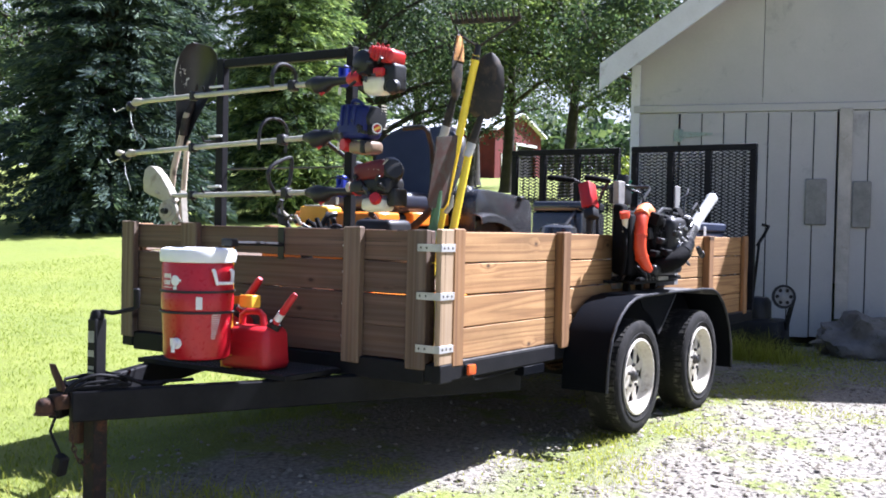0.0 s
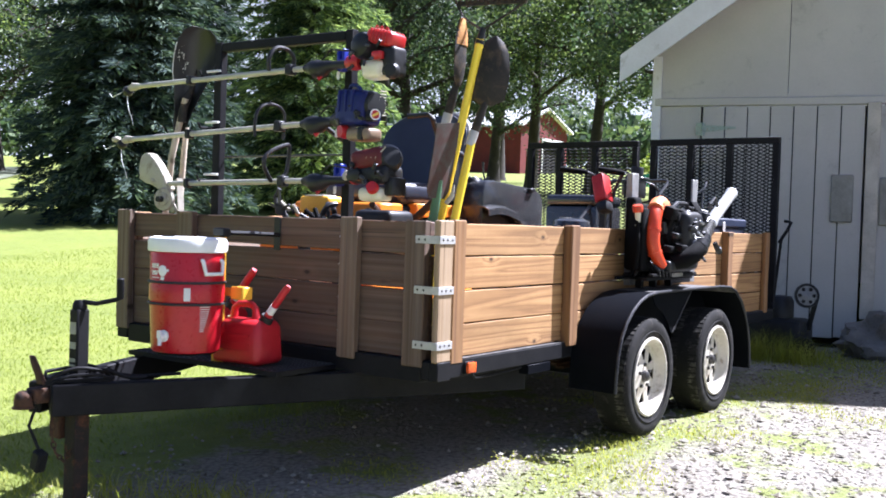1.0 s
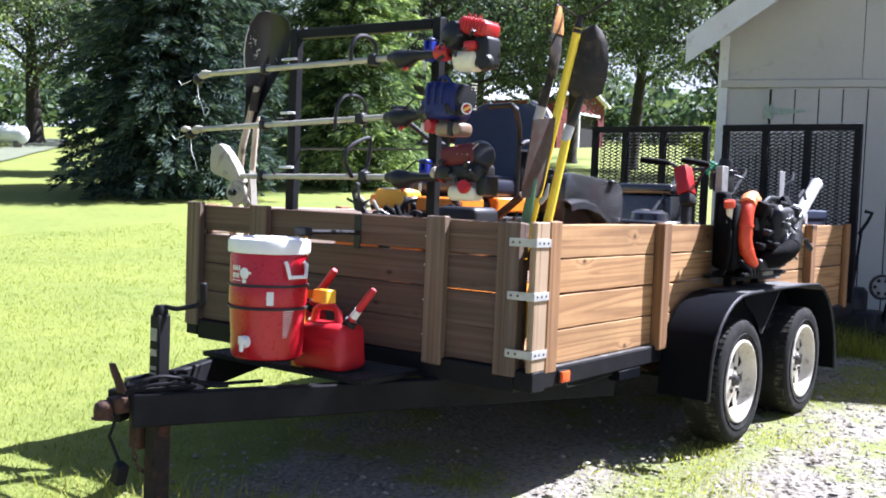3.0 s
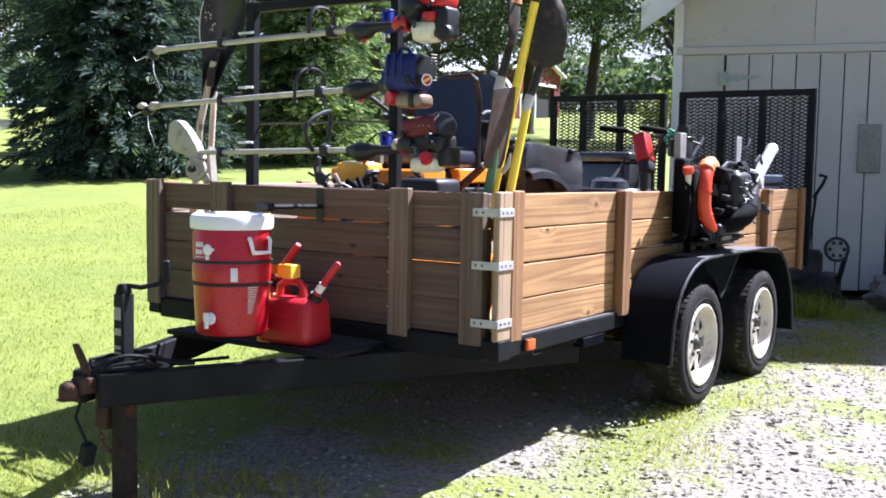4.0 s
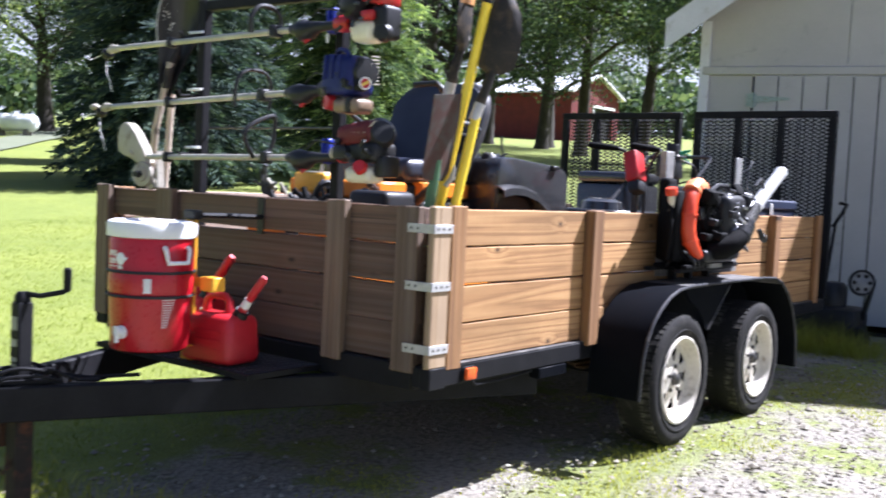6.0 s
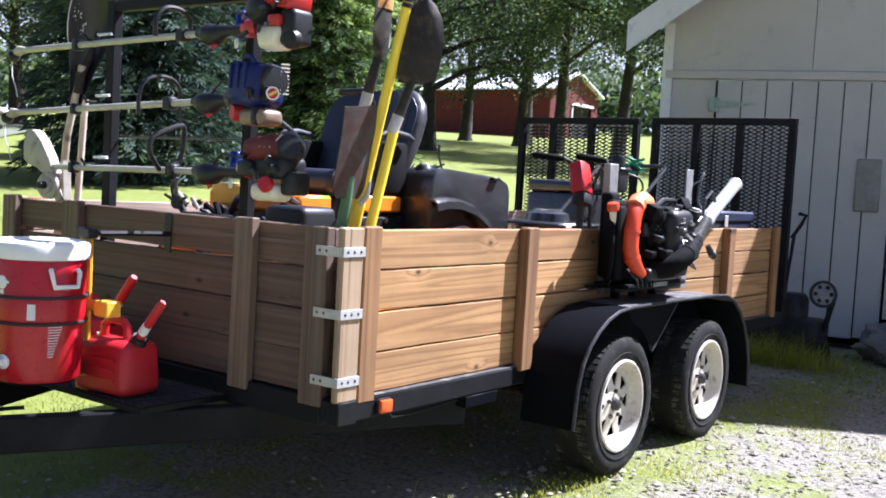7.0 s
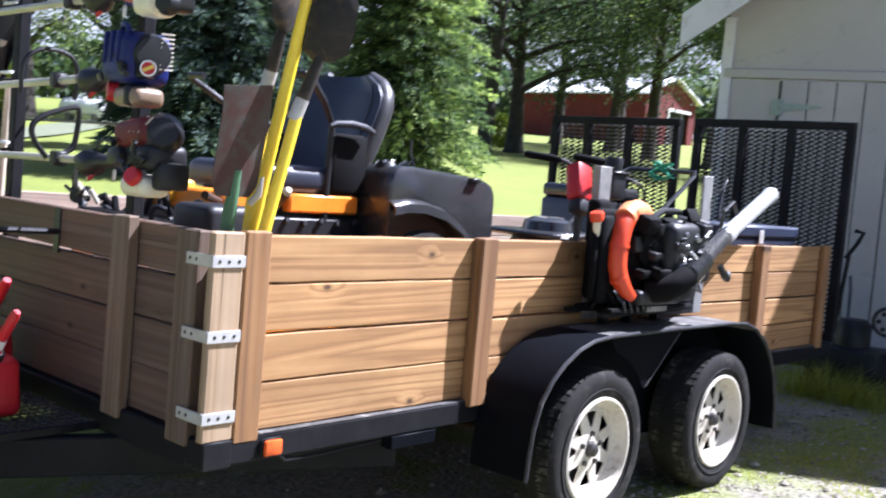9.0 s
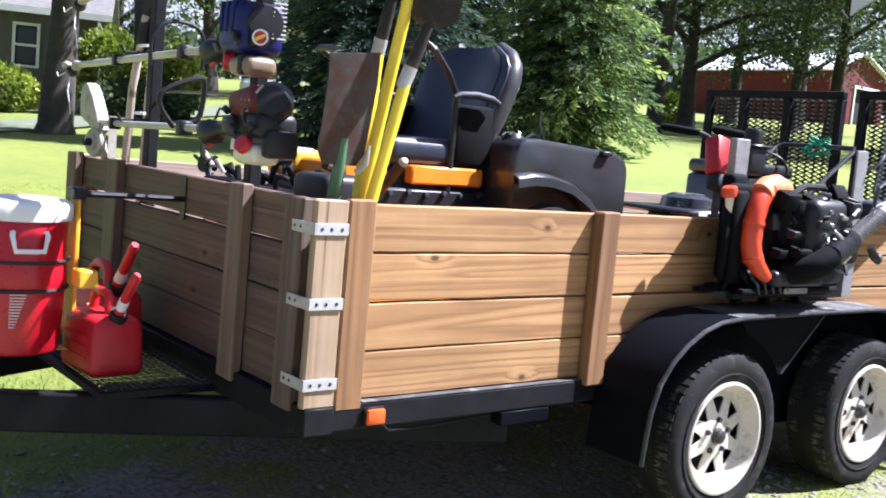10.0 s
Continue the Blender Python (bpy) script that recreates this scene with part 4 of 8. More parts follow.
timber_bit("corner_board", (-0.028, -0.103, BZ0 - 0.005), (0.0, -0.002, 1.074), M_wood_grey, front_wall, 0.005, "sun greyed corner board", 0.001)
bm = B()
for x in (-0.56,):
    for k in range(4):
        z = BZ0 + (k + 0.5) * ROW + rng.uniform(-0.02, 0.02)
        lathe(bm, [(0.0, 0.003), (0.0035, 0.002), (0.0045, 0.0)], axis_frame((x, -0.0605, z), (0, -1, 0)), 8)
part("screw_heads", bm, M_galv, front_wall, kind="stuff")

# side walls
for name, sgn in (("right_wall", 1), ("left_wall", -1)):
    wall = plank_wall(name, "side wall of four long golden brown planks")
    fx = (lambda x: x) if sgn > 0 else (lambda x: BX0 - x)
    for k in range(4):
        z = BZ0 + k * ROW
        lo, hi = sorted((fx(-0.070), fx(-0.031)))
        dz = rng.uniform(-0.0015, 0.0015)
        # two lengths, butted behind a post
        for ya, yb in ((0.002, 2.148), (2.152, BY1 - 0.12)):
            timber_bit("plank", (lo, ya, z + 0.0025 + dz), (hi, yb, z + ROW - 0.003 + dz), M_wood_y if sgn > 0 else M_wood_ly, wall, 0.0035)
    for ya, yb in ((0.001, 0.092), (0.985, 1.072), (2.105, 2.195), (3.19, 3.28), (BY1 - 0.21, BY1 - 0.12)):
        lo, hi = sorted((fx(-0.0305), fx(0.018 if 0.5 < ya < 1.5 or 3.0 < ya < 3.5 else 0.0)))
        timber_bit("post", (lo, ya, BZ0 - 0.02), (hi, yb, 1.072 + rng.uniform(-0.004, 0.006)), M_wood_z, wall, 0.005, wob=0.001)
    if sgn < 0:
        timber_bit("corner_board", (BX0, -0.06, BZ0 - 0.005), (BX0 + 0.036, -0.002, 1.074), M_wood_grey, wall, 0.005)

# straps round the front corners
for sgn in (1,):
    for z in (0.567, 0.790, 0.994):
        bm = B()
        x_out = 0.001 if sgn > 0 else BX0 - 0.005
        xa, xb = (-0.118, 0.005) if sgn > 0 else (BX0 - 0.005, BX0 + 0.118)
        box(bm, (xa, -0.108, z - 0.016), (xb, -0.1035, z + 0.016), 0.001)
        box(bm, (x_out, -0.108, z - 0.016), (x_out + 0.0045, 0.0, z + 0.016), 0.001)
        strap = part("strap", bm, M_galv, trailer, "galvanised steel corner strap")
        for y in (-0.085, -0.055, -0.022):
            bm = B()
            lathe(bm, [(0.0, 0.002), (0.0045, 0.0015), (0.0055, 0.0)], axis_frame((x_out + (0.0045 if sgn > 0 else 0), y, z), (sgn, 0, 0)), 8)
            part("bolt", bm, M_blackmetal, strap)
        for x in (-0.10, -0.07):
            bm = B()
            lathe(bm, [(0.0, 0.002), (0.0045, 0.0015), (0.0055, 0.0)], axis_frame((x if sgn > 0 else BX0 - x, -0.108, z), (0, -1, 0)), 8)
            part("bolt", bm, M_blackmetal, strap)

# marker light
ml = part("marker_light", box(B(), (0.0, 0.098, 0.437), (0.008, 0.168, 0.49), 0.003), M_black, trailer)
part("lens", box(B(), (0.008, 0.103, 0.441), (0.024, 0.163, 0.486), 0.006, seg=2), M_amber, ml, "amber plastic lens")
bm = B()
rod(bm, [(0.0, 0.16, 0.44), (-0.01, 0.2, 0.41), (-0.02, 0.35, 0.405), (-0.02, 0.6, 0.415)], 0.005, 6)
part("light_wire", bm, M_black, ml)


# tandem fender
def fender():
    prof = [(1.030, 0.275), (1.038, 0.36), (1.050, 0.45), (1.082, 0.54), (1.135, 0.61), (1.20, 0.662), (1.28, 0.706), (1.37, 0.733), (1.50, 0.744), (1.95, 0.748), (2.42, 0.746), (2.58, 0.738), (2.69, 0.706), (2.79, 0.645), (2.875, 0.56), (2.935, 0.46), (2.970, 0.36), (2.990, 0.21)]
    xo = 0.252
    # front skirt, level top made pale for dust and sunlight, and rear skirt
    xs = (0.006, 0.09, 0.17, xo - 0.003)
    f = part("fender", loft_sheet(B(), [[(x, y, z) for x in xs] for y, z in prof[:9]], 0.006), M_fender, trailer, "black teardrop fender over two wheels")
    part("fender_top", loft_sheet(B(), [[(x, y, z) for x in xs] for y, z in prof[8:13]], 0.006), M_fendertop, f, "dusty fender top, sunlight put into its pale colour")
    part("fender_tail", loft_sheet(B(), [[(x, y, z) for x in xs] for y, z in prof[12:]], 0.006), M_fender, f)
    # rolled lip on the outer edge, coloured bright for the sun on it
    part("fender_lip", rod(B(), [(xo, y, z) for y, z in prof], 0.008, 8), M_fenderlip, f, "rolled lip, sunlight put into its colour")
    # gusset between the wheels, hung under the top and cut round the front tyre
    gus = [(1.56, 0.738), (2.13, 0.742), (1.86, 0.512), (1.845, 0.505), (1.80, 0.56), (1.72, 0.625), (1.62, 0.665)]
    part("fender_gusset", prism(B(), gus, 0.005, YZ(0.183)), M_fender, f)
    part("gusset_edge", rod(B(), [(0.189, 2.125, 0.738), (0.189, 1.99, 0.622), (0.189, 1.855, 0.508)], 0.005, 6), M_blackmetal, f, "worn bright edge")
    # inner wall of the arch against the bed
    part("fender_back", prism(B(), prof, 0.006, YZ(-0.0005)), M_fender, f)


fender()


# wheels
def wheel(y, sgn=1):
    cx = 0.131 if sgn > 0 else BX0 - 0.131
    w = new("wheel")
    w.empty_display_size = 0.1
    w.parent = trailer
    PLACED[w] = place_of(trailer)
    tagged(w, "dusty trailer tyre on a white spoked steel rim")
    m = axis_frame((cx, y, 0.305), (sgn, 0, 0))
    R, rr, hw = 0.308, 0.192, 0.098
    prof = [(rr, -hw * 0.75), (rr + 0.02, -hw * 0.93), (0.262, -hw), (0.287, -hw * 0.97), (0.301, -hw * 0.86), (R - 0.002, -hw * 0.6), (R, 0.0), (R - 0.002, hw * 0.6), (0.301, hw * 0.86), (0.287, hw * 0.97), (0.262, hw), (rr + 0.02, hw * 0.93), (rr, hw * 0.75)]
    tyre = part("tyre", lathe(B(), prof, m, 56), M_tyre, w)
    bm = B()
    for k in range(56):
        a = k * math.tau / 56
        for s, z in ((1, 0.055), (-1, -0.055)):
            c = m @ Vector((math.cos(a) * 0.303, math.sin(a) * 0.303, z))
            o = m.to_3x3() @ Vector((math.cos(a), math.sin(a), 0))
            q = m.to_3x3() @ Vector((0, 0, 1))
            bar(bm, c - q * 0.026, c + q * 0.026, 0.024, 0.007, up=o)
    part("tread", bm, M_tread, w, kind="stuff")
    bm = B()
    rod(bm, [m @ Vector((math.cos(k * math.tau / 40) * 0.235, math.sin(k * math.tau / 40) * 0.235, hw * 0.985)) for k in range(40)], 0.0035, 5, closed=True)
    part("sidewall_ring", bm, M_tyre, w)
    # rim: flange, barrel, dished disc with eight holes
    rim = part("rim", lathe(B(), [(0.200, hw * 0.80), (0.206, hw * 0.86), (0.205, hw * 0.98), (0.196, hw), (0.188, hw * 0.93), (0.184, 0.075), (0.178, 0.055), (0.170, 0.045), (0.160, 0.042), (0.160, 0.033), (0.174, 0.037), (0.184, 0.051), (0.192, hw * 0.75)], m, 48, close=True), M_rim, w)
    # dished disc: rings of faces, left open at the eight holes
    bm = B()
    n, per = 8, 12
    rings = [(0.026, 0.056), (0.066, 0.055), (0.083, 0.0525), (0.088, 0.052), (0.113, 0.049), (0.138, 0.047), (0.143, 0.0465), (0.153, 0.045), (0.166, 0.042)]
    half = [0.10, 0.10, 0.06, 0.10, 0.185, 0.245, 0.20, 0.18, 0.18]
    step = math.tau / n
    grid = []
    for (r, z), h in zip(rings, half):
        # four columns before the hole, four across it, four after
        cuts = [(-step / 2) + (step / 2 - h) * k / 4 for k in range(4)] + [-h + 2 * h * k / 4 for k in range(4)] + [h + (step / 2 - h) * k / 4 for k in range(4)]
        grid.append([bm.verts.new(m @ Vector((r * math.cos(b * step + c), r * math.sin(b * step + c), z))) for b in range(n) for c in cuts])
    fs = []
    for i in range(len(rings) - 1):
        for k in range(n * per):
            if 2 <= i <= 5 and 4 <= k % per < 8:
                continue
            q = (k + 1) % (n * per)
            fs.append(bm.faces.new((grid[i][k], grid[i][q], grid[i + 1][q], grid[i + 1][k])))
    bmesh.ops.recalc_face_normals(bm, faces=fs)
    bmesh.ops.solidify(bm, geom=fs, thickness=0.006)
    part("disc", bm, M_rim, w, "white disc with eight triangular holes")
    part("brake_drum", lathe(B(), [(0.0, -0.01), (0.150, -0.01), (0.150, -0.08), (0.0, -0.08)], m, 32), M_dark, w)
    part("hub", lathe(B(), [(0.0, 0.084), (0.018, 0.082), (0.025, 0.076), (0.027, 0.062), (0.031, 0.059), (0.031, 0.035), (0.0, 0.035)], m, 24), M_blackmetal, w, "dull metal grease cap")
    for k in range(5):
        a = k * math.tau / 5 + 0.3
        bm = B()
        lathe(bm, [(0.0, 0.068), (0.009, 0.067), (0.0115, 0.052), (0.0, 0.052)], m @ Matrix.Translation((0.060 * math.cos(a), 0.060 * math.sin(a), 0)), 6)
        part("lug_nut", bm, M_blackmetal, w)
    return w


for wy in (1.508, 2.468):
    wheel(wy)
    wheel(wy, -1)


# coupler, jack, chains
def tongue_gear():
    c = Vector((-1.035, -1.26, 0.37))
    bm = B()
    prism(bm, [(-0.055, 0.10), (0.055, 0.10), (0.030, -0.02), (-0.030, -0.02)], 0.055, Matrix.Translation((-1.02, -1.21, 0.35)), 0.008)
    cp = part("coupler", bm, M_rust, trailer, "rusty ball coupler")
    part("ball_socket", lathe(B(), [(0.0, 0.034), (0.016, 0.032), (0.030, 0.020), (0.034, 0.0), (0.033, -0.022), (0.040, -0.027), (0.040, -0.031), (0.0, -0.031)], Matrix.Translation((-1.03, -1.25, 0.365)), 20), M_rust, cp)
    bm = B()
    prism(bm, [(0.0, 0.0), (0.045, 0.0), (0.022, 0.035), (0.002, 0.062), (-0.030, 0.10), (-0.052, 0.10), (-0.040, 0.07), (-0.012, 0.03)], 0.016, Matrix.Translation((-1.02, -1.19, 0.42)) @ Matrix.Rotation(radians(90), 4, "X"), 0.003)
    part("latch_lever", bm, M_rust, cp)
    jx, jy = -0.972, -1.062
    j = part("jack", box(B(), (jx - 0.027, jy - 0.027, 0.40), (jx + 0.027, jy + 0.027, 0.694), 0.006), M_black, trailer, "black tongue jack with a crank")
    part("jack_leg", box(B(), (jx - 0.033, jy - 0.033, ground_z(jx, jy) + 0.045), (jx + 0.033, jy + 0.033, 0.40), 0.004), M_jackleg, j, "rusty jack leg")
    part("drop_plate", box(B(), (jx - 0.105, jy - 0.05, 0.20), (jx - 0.040, jy + 0.03, 0.335), 0.006), M_rust, j, "rusty steel drop plate")
    part("jack_foot", box(B(), (jx - 0.07, jy - 0.07, ground_z(jx, jy)), (jx + 0.07, jy + 0.07, ground_z(jx, jy) + 0.045), 0.008), M_rust, j)
    part("jack_collar", box(B(), (jx - 0.045, jy - 0.075, 0.30), (jx + 0.045, jy + 0.04, 0.335), 0.005), M_rust, j)
    part("jack_cap", lathe(B(), [(0.0, 0.035), (0.018, 0.033), (0.026, 0.02), (0.028, 0.0), (0.0, 0.0)], Matrix.Translation((jx, jy, 0.694)), 16), M_black, j)
    bm = B()
    rod(bm, [(jx, jy, 0.705), (jx + 0.018, jy + 0.005, 0.722), (jx + 0.055, jy + 0.03, 0.716), (jx + 0.115, jy + 0.075, 0.733), (jx + 0.128, jy + 0.084, 0.742)], 0.009, 8)
    cr = part("crank", bm, M_black, j)
    part("crank_grip", rod(B(), [(jx + 0.128, jy + 0.084, 0.735), (jx + 0.128, jy + 0.084, 0.742), (jx + 0.128, jy + 0.084, 0.81), (jx + 0.128, jy + 0.084, 0.815)], [0.008, 0.013, 0.014, 0.009], 10), M_black, j)
    bm = B()
    for k, (z, h) in enumerate(((0.60, 0.045), (0.545, 0.025), (0.495, 0.014), (0.478, 0.008))):
        box(bm, (jx - 0.018, jy - 0.0285, z), (jx + 0.018, jy - 0.0275, z + h))
    part("jack_label", bm, M_oldgalv, j, "worn white label bars", kind="stuff")
    # wiring over the tongue, with a hanging plug
    bm = B()
    rod(bm, [(-1.0, -1.19, 0.42), (-1.06, -1.14, 0.455), (-1.01, -1.0, 0.475), (-0.93, -0.93, 0.44), (-0.9, -0.85, 0.425), (-0.82, -0.7, 0.43)], 0.007, 8)
    rod(bm, [(-0.99, -1.18, 0.40), (-1.06, -1.05, 0.445), (-1.08, -0.9, 0.44)], 0.006, 8)
    rod(bm, curve([(-0.985, -1.20, 0.415), (-0.955, -1.165, 0.455), (-0.925, -1.10, 0.478), (-0.905, -1.02, 0.465), (-0.915, -0.97, 0.440), (-0.945, -1.00, 0.432), (-0.935, -1.05, 0.455), (-0.900, -1.00, 0.470), (-0.865, -0.93, 0.435), (-0.83, -0.86, 0.430)], 4), 0.007, 8)
    rod(bm, curve([(-0.975, -1.19, 0.42), (-0.93, -1.13, 0.450), (-0.895, -1.05, 0.452), (-0.88, -0.97, 0.432)], 4), 0.006, 8)
    rod(bm, [(-1.0, -1.22, 0.335), (-1.015, -1.235, 0.27), (-0.985, -1.225, 0.21), (-0.97, -1.22, 0.18)], 0.006, 8)
    wr = part("wiring", bm, M_black, trailer)
    part("plug", box(B(), (-0.995, -1.242, 0.105), (-0.945, -1.198, 0.185), 0.008, Matrix.Translation((-0.97, -1.22, 0.145)) @ Matrix.Rotation(radians(18), 4, "Y") @ Matrix.Translation((0.97, 1.22, -0.145))), M_black, wr, "black wiring plug")
    bm = B()
    pts = [(-0.965, -1.17, 0.30), (-0.955, -1.18, 0.23), (-0.945, -1.17, 0.17), (-0.95, -1.13, 0.13), (-0.965, -1.09, 0.17)]
    for a, b in zip(pts, pts[1:]):
        for k in range(3):
            p = Vector(a).lerp(Vector(b), (k + 0.5) / 3)
            d = (Vector(b) - Vector(a)).normalized()
            s = d.orthogonal().normalized() if k % 2 else d.cross(d.orthogonal()).normalized()
            ring = [p + d * 0.014 * math.cos(q * math.tau / 10) + s * 0.008 * math.sin(q * math.tau / 10) for q in range(10)]
            rod(bm, ring, 0.0025, 5, closed=True)
    part("safety_chain", bm, M_rust, trailer)


tongue_gear()


def expanded(bm, origin, u, v, nu, nv, wu, wv, r=0.0022):
    """Expanded metal: diamond lattice spanned by u and v, as crossing strands."""
    o, u, v = Vector(origin), Vector(u), Vector(v)
    nrm = u.cross(v).normalized()
    du, dv = u / nu, v / nv
    for i in range(nu):
        for j in range(nv):
            c = o + du * (i + 0.5) + dv * (j + 0.5)
            l, rt, t, b = c - du / 2, c + du / 2, c + dv / 2, c - dv / 2
            for p, q in ((l, t), (t, rt), (rt, b), (b, l)):
                s = (q - p).cross(nrm).normalized() * r
                vs = [bm.verts.new(x) for x in (p + s + nrm * r, q + s + nrm * r, q - s - nrm * r, p - s - nrm * r)]
                bm.faces.new(vs)
    return bm


# mesh platform on the tongue
def platform():
    z, xl, xr, yf = 0.432, -1.44, -0.54, -0.45
    bm = B()
    for x in (xl, xr):
        bar(bm, (x, yf, z), (x, -0.10, z), 0.026, 0.02)
    bar(bm, (xl - 0.013, yf, z), (xr + 0.013, yf, z), 0.026, 0.02)
    pf = part("tongue_platform", bm, M_black, trailer, "black angle iron platform with expanded metal")
    bm = B()
    expanded(bm, (xl, yf, z + 0.011), (xr - xl, 0, 0), (0, -0.10 - yf, 0), 22, 14, 0, 0, 0.003)
    part("platform_mesh", bm, M_mesh, pf, smooth=False)


platform()



# ramp gate in two leaves at the back
def gate_leaf(x0, x1, y0, y1, uprights):
    g = new("ramp_gate")
    g.empty_display_size = 0.1
    g.parent = trailer
    PLACED[g] = place_of(trailer)
    tagged(g, "upright black ramp gate with expanded metal mesh")
    zt, zb, w = 1.805, 0.50, 0.05
    Y = lambda x: y0 + (y1 - y0) * (x - x0) / (x1 - x0)
    for nm, z in (("top_rail", zt - w / 2), ("middle_rail", 1.10), ("bottom_rail", zb + w / 2)):
        if nm != "middle_rail":
            part(nm, bar(B(), (x0, Y(x0), z), (x1, Y(x1), z), w, w, bev=0.004), M_black, g)
    for x in [x0 + w / 2] + uprights + [x1 - w / 2]:
        part("upright", bar(B(), (x, Y(x) + 0.003, zb + w), (x, Y(x) + 0.003, zt - w), w, w, up=(0, 1, 0), bev=0.004), M_black, g)
    d = Vector((x1 - x0 - 2 * w, Y(x1) - Y(x0), 0))
    bm = expanded(B(), (x0 + w, Y(x0) + 0.035, zb + w), d, (0, 0, zt - zb - 2 * w), int(d.length / 0.056), int((zt - zb) / 0.030), 0, 0, 0.005)
    part("gate_mesh", bm, M_mesh, g, smooth=False)
    return g


gate_leaf(-1.072, -0.020, 4.36, 4.34, [-0.73, -0.41])
gate_leaf(-2.25, -1.20, 4.40, 4.40, [-1.94, -1.60])
bm = B()
bar(bm, (-0.045, 4.40, 0.55), (-0.005, 4.41, 1.02), 0.05, 0.02)
rod(bm, [(-0.02, 4.40, 1.0), (0.035, 4.42, 1.10), (0.055, 4.44, 1.16), (0.005, 4.44, 1.17)], 0.013, 8)
part("gate_latch", bm, M_black, trailer, "black gate latch arm")
bm = B()
box(bm, (-0.22, BY1 + 0.04, 0.43), (-0.10, BY1 + 0.07, 0.50), 0.006)
part("tail_light", bm, M_amber, trailer, "red tail light")


# ---- cargo materials ----
M_red = plain("red_plastic", (0.3683, 0.0052, 0.0130), (0.4687, 0.0095, 0.0194), 0.3, scale=5, fine=60, bumpy=0.05)
M_redcan = plain("red_fuel_can_plastic", (0.42, 0.0096, 0.0168), (0.54, 0.0168, 0.024), 0.42, scale=5, fine=70, bumpy=0.12)
M_lid = plain("white_cooler_plastic", (0.74, 0.74, 0.72), (0.82, 0.82, 0.8), 0.4, scale=4, fine=60, bumpy=0.05, dirt=(0.6, 0.58, 0.53), dirt_at=0.7)
M_band = plain("black_rubber_strap", (0.012, 0.012, 0.012), (0.025, 0.024, 0.023), 0.6)
M_yellow = plain("yellow_bracket_paint", (0.70, 0.33, 0.015), (0.85, 0.45, 0.03), 0.45, scale=8, fine=60, bumpy=0.1, dirt=(0.35, 0.2, 0.05), dirt_at=0.68)
M_yhandle = plain("yellow_fibreglass", (0.80, 0.58, 0.02), (0.92, 0.70, 0.04), 0.35, scale=9, fine=80, bumpy=0.08, dirt=(0.5, 0.38, 0.06), dirt_at=0.68)
M_shaft = plain("pale_aluminium_shaft", (0.36, 0.34, 0.29), (0.52, 0.49, 0.42), 0.42, 0.25, scale=10, fine=90, bumpy=0.1)
M_blackp = plain("black_plastic", (0.0088, 0.0088, 0.0101), (0.0176, 0.0176, 0.019), 0.45, scale=9, fine=80, bumpy=0.12, gloss=0.35)
M_blackshine = plain("dark_metal", (0.04, 0.04, 0.042), (0.10, 0.10, 0.10), 0.32, 0.7, scale=18, fine=90, bumpy=0.15)
M_blue = plain("bright_blue_bracket", (0.010, 0.022, 0.28), (0.02, 0.04, 0.38), 0.4, scale=12, fine=90, bumpy=0.06)
M_navy = plain("dark_blue_housing", (0.0064, 0.0112, 0.08), (0.0128, 0.0208, 0.128), 0.45, scale=10, fine=80, bumpy=0.08, gloss=0.3)
M_engred = plain("red_engine_housing", (0.38, 0.010, 0.012), (0.52, 0.025, 0.022), 0.38, scale=9, fine=80, bumpy=0.08)
M_darkred = plain("dusty_dark_red_housing", (0.078, 0.0039, 0.0052), (0.1365, 0.0078, 0.0084), 0.6, scale=9, fine=80, bumpy=0.1)
M_smoky = plain("smoky_fuel_tank", (0.16, 0.11, 0.07), (0.27, 0.19, 0.12), 0.35)
M_fuel = plain("milky_fuel_tank", (0.62, 0.57, 0.42), (0.74, 0.70, 0.56), 0.35, scale=8, fine=80, bumpy=0.04)
M_orange = plain("orange_paint", (0.72, 0.20, 0.008), (0.85, 0.28, 0.015), 0.4, scale=7, fine=60, bumpy=0.08, dirt=(0.40, 0.16, 0.03), dirt_at=0.7)
M_blorange = plain("orange_red_fan_housing", (0.5625, 0.0465, 0.0096), (0.66, 0.0682, 0.016), 0.36, scale=7, fine=70, bumpy=0.06)
M_seat = plain("dark_blue_seat_vinyl", (0.0156, 0.0182, 0.0312), (0.0286, 0.0312, 0.0468), 0.36, scale=7, fine=110, bumpy=0.2)
# The grey is the sun's sheen on the seat side, put into the colour.
M_bolster = plain("seat_vinyl_sheen", (0.035, 0.034, 0.036), (0.06, 0.058, 0.06), 0.4, scale=7, fine=110, bumpy=0.15)
M_matte = plain("matte_black_nylon", (0.002, 0.002, 0.0024), (0.0041, 0.0041, 0.0045), 0.85, scale=9, fine=90, bumpy=0.25, gloss=0.15)
M_armrest = plain("armrest_foam", (0.010, 0.011, 0.016), (0.018, 0.019, 0.026), 0.62, scale=7, fine=110, bumpy=0.2)
M_bodyp = plain("black_mower_plastic", (0.018, 0.018, 0.0186), (0.03, 0.03, 0.0312), 0.24, scale=6, fine=140, bumpy=0.08, dirt=(0.042, 0.0396, 0.036), dirt_at=0.70, gloss=0.9)
M_pole = timber("worn_tool_handle", "z", (0.62, 0.55, 0.43), (0.52, 0.45, 0.34), (0.36, 0.30, 0.21), 0.2)
M_spade = plain("rusty_green_spade", (0.04, 0.037, 0.030), (0.068, 0.058, 0.047), 0.8, 0.0, scale=5, fine=70, bumpy=0.12, dirt=(0.055, 0.022, 0.014), dirt_at=0.52)
M_gshaft = plain("green_painted_socket", (0.05, 0.13, 0.06), (0.08, 0.18, 0.09), 0.55, scale=12, fine=80, bumpy=0.2)
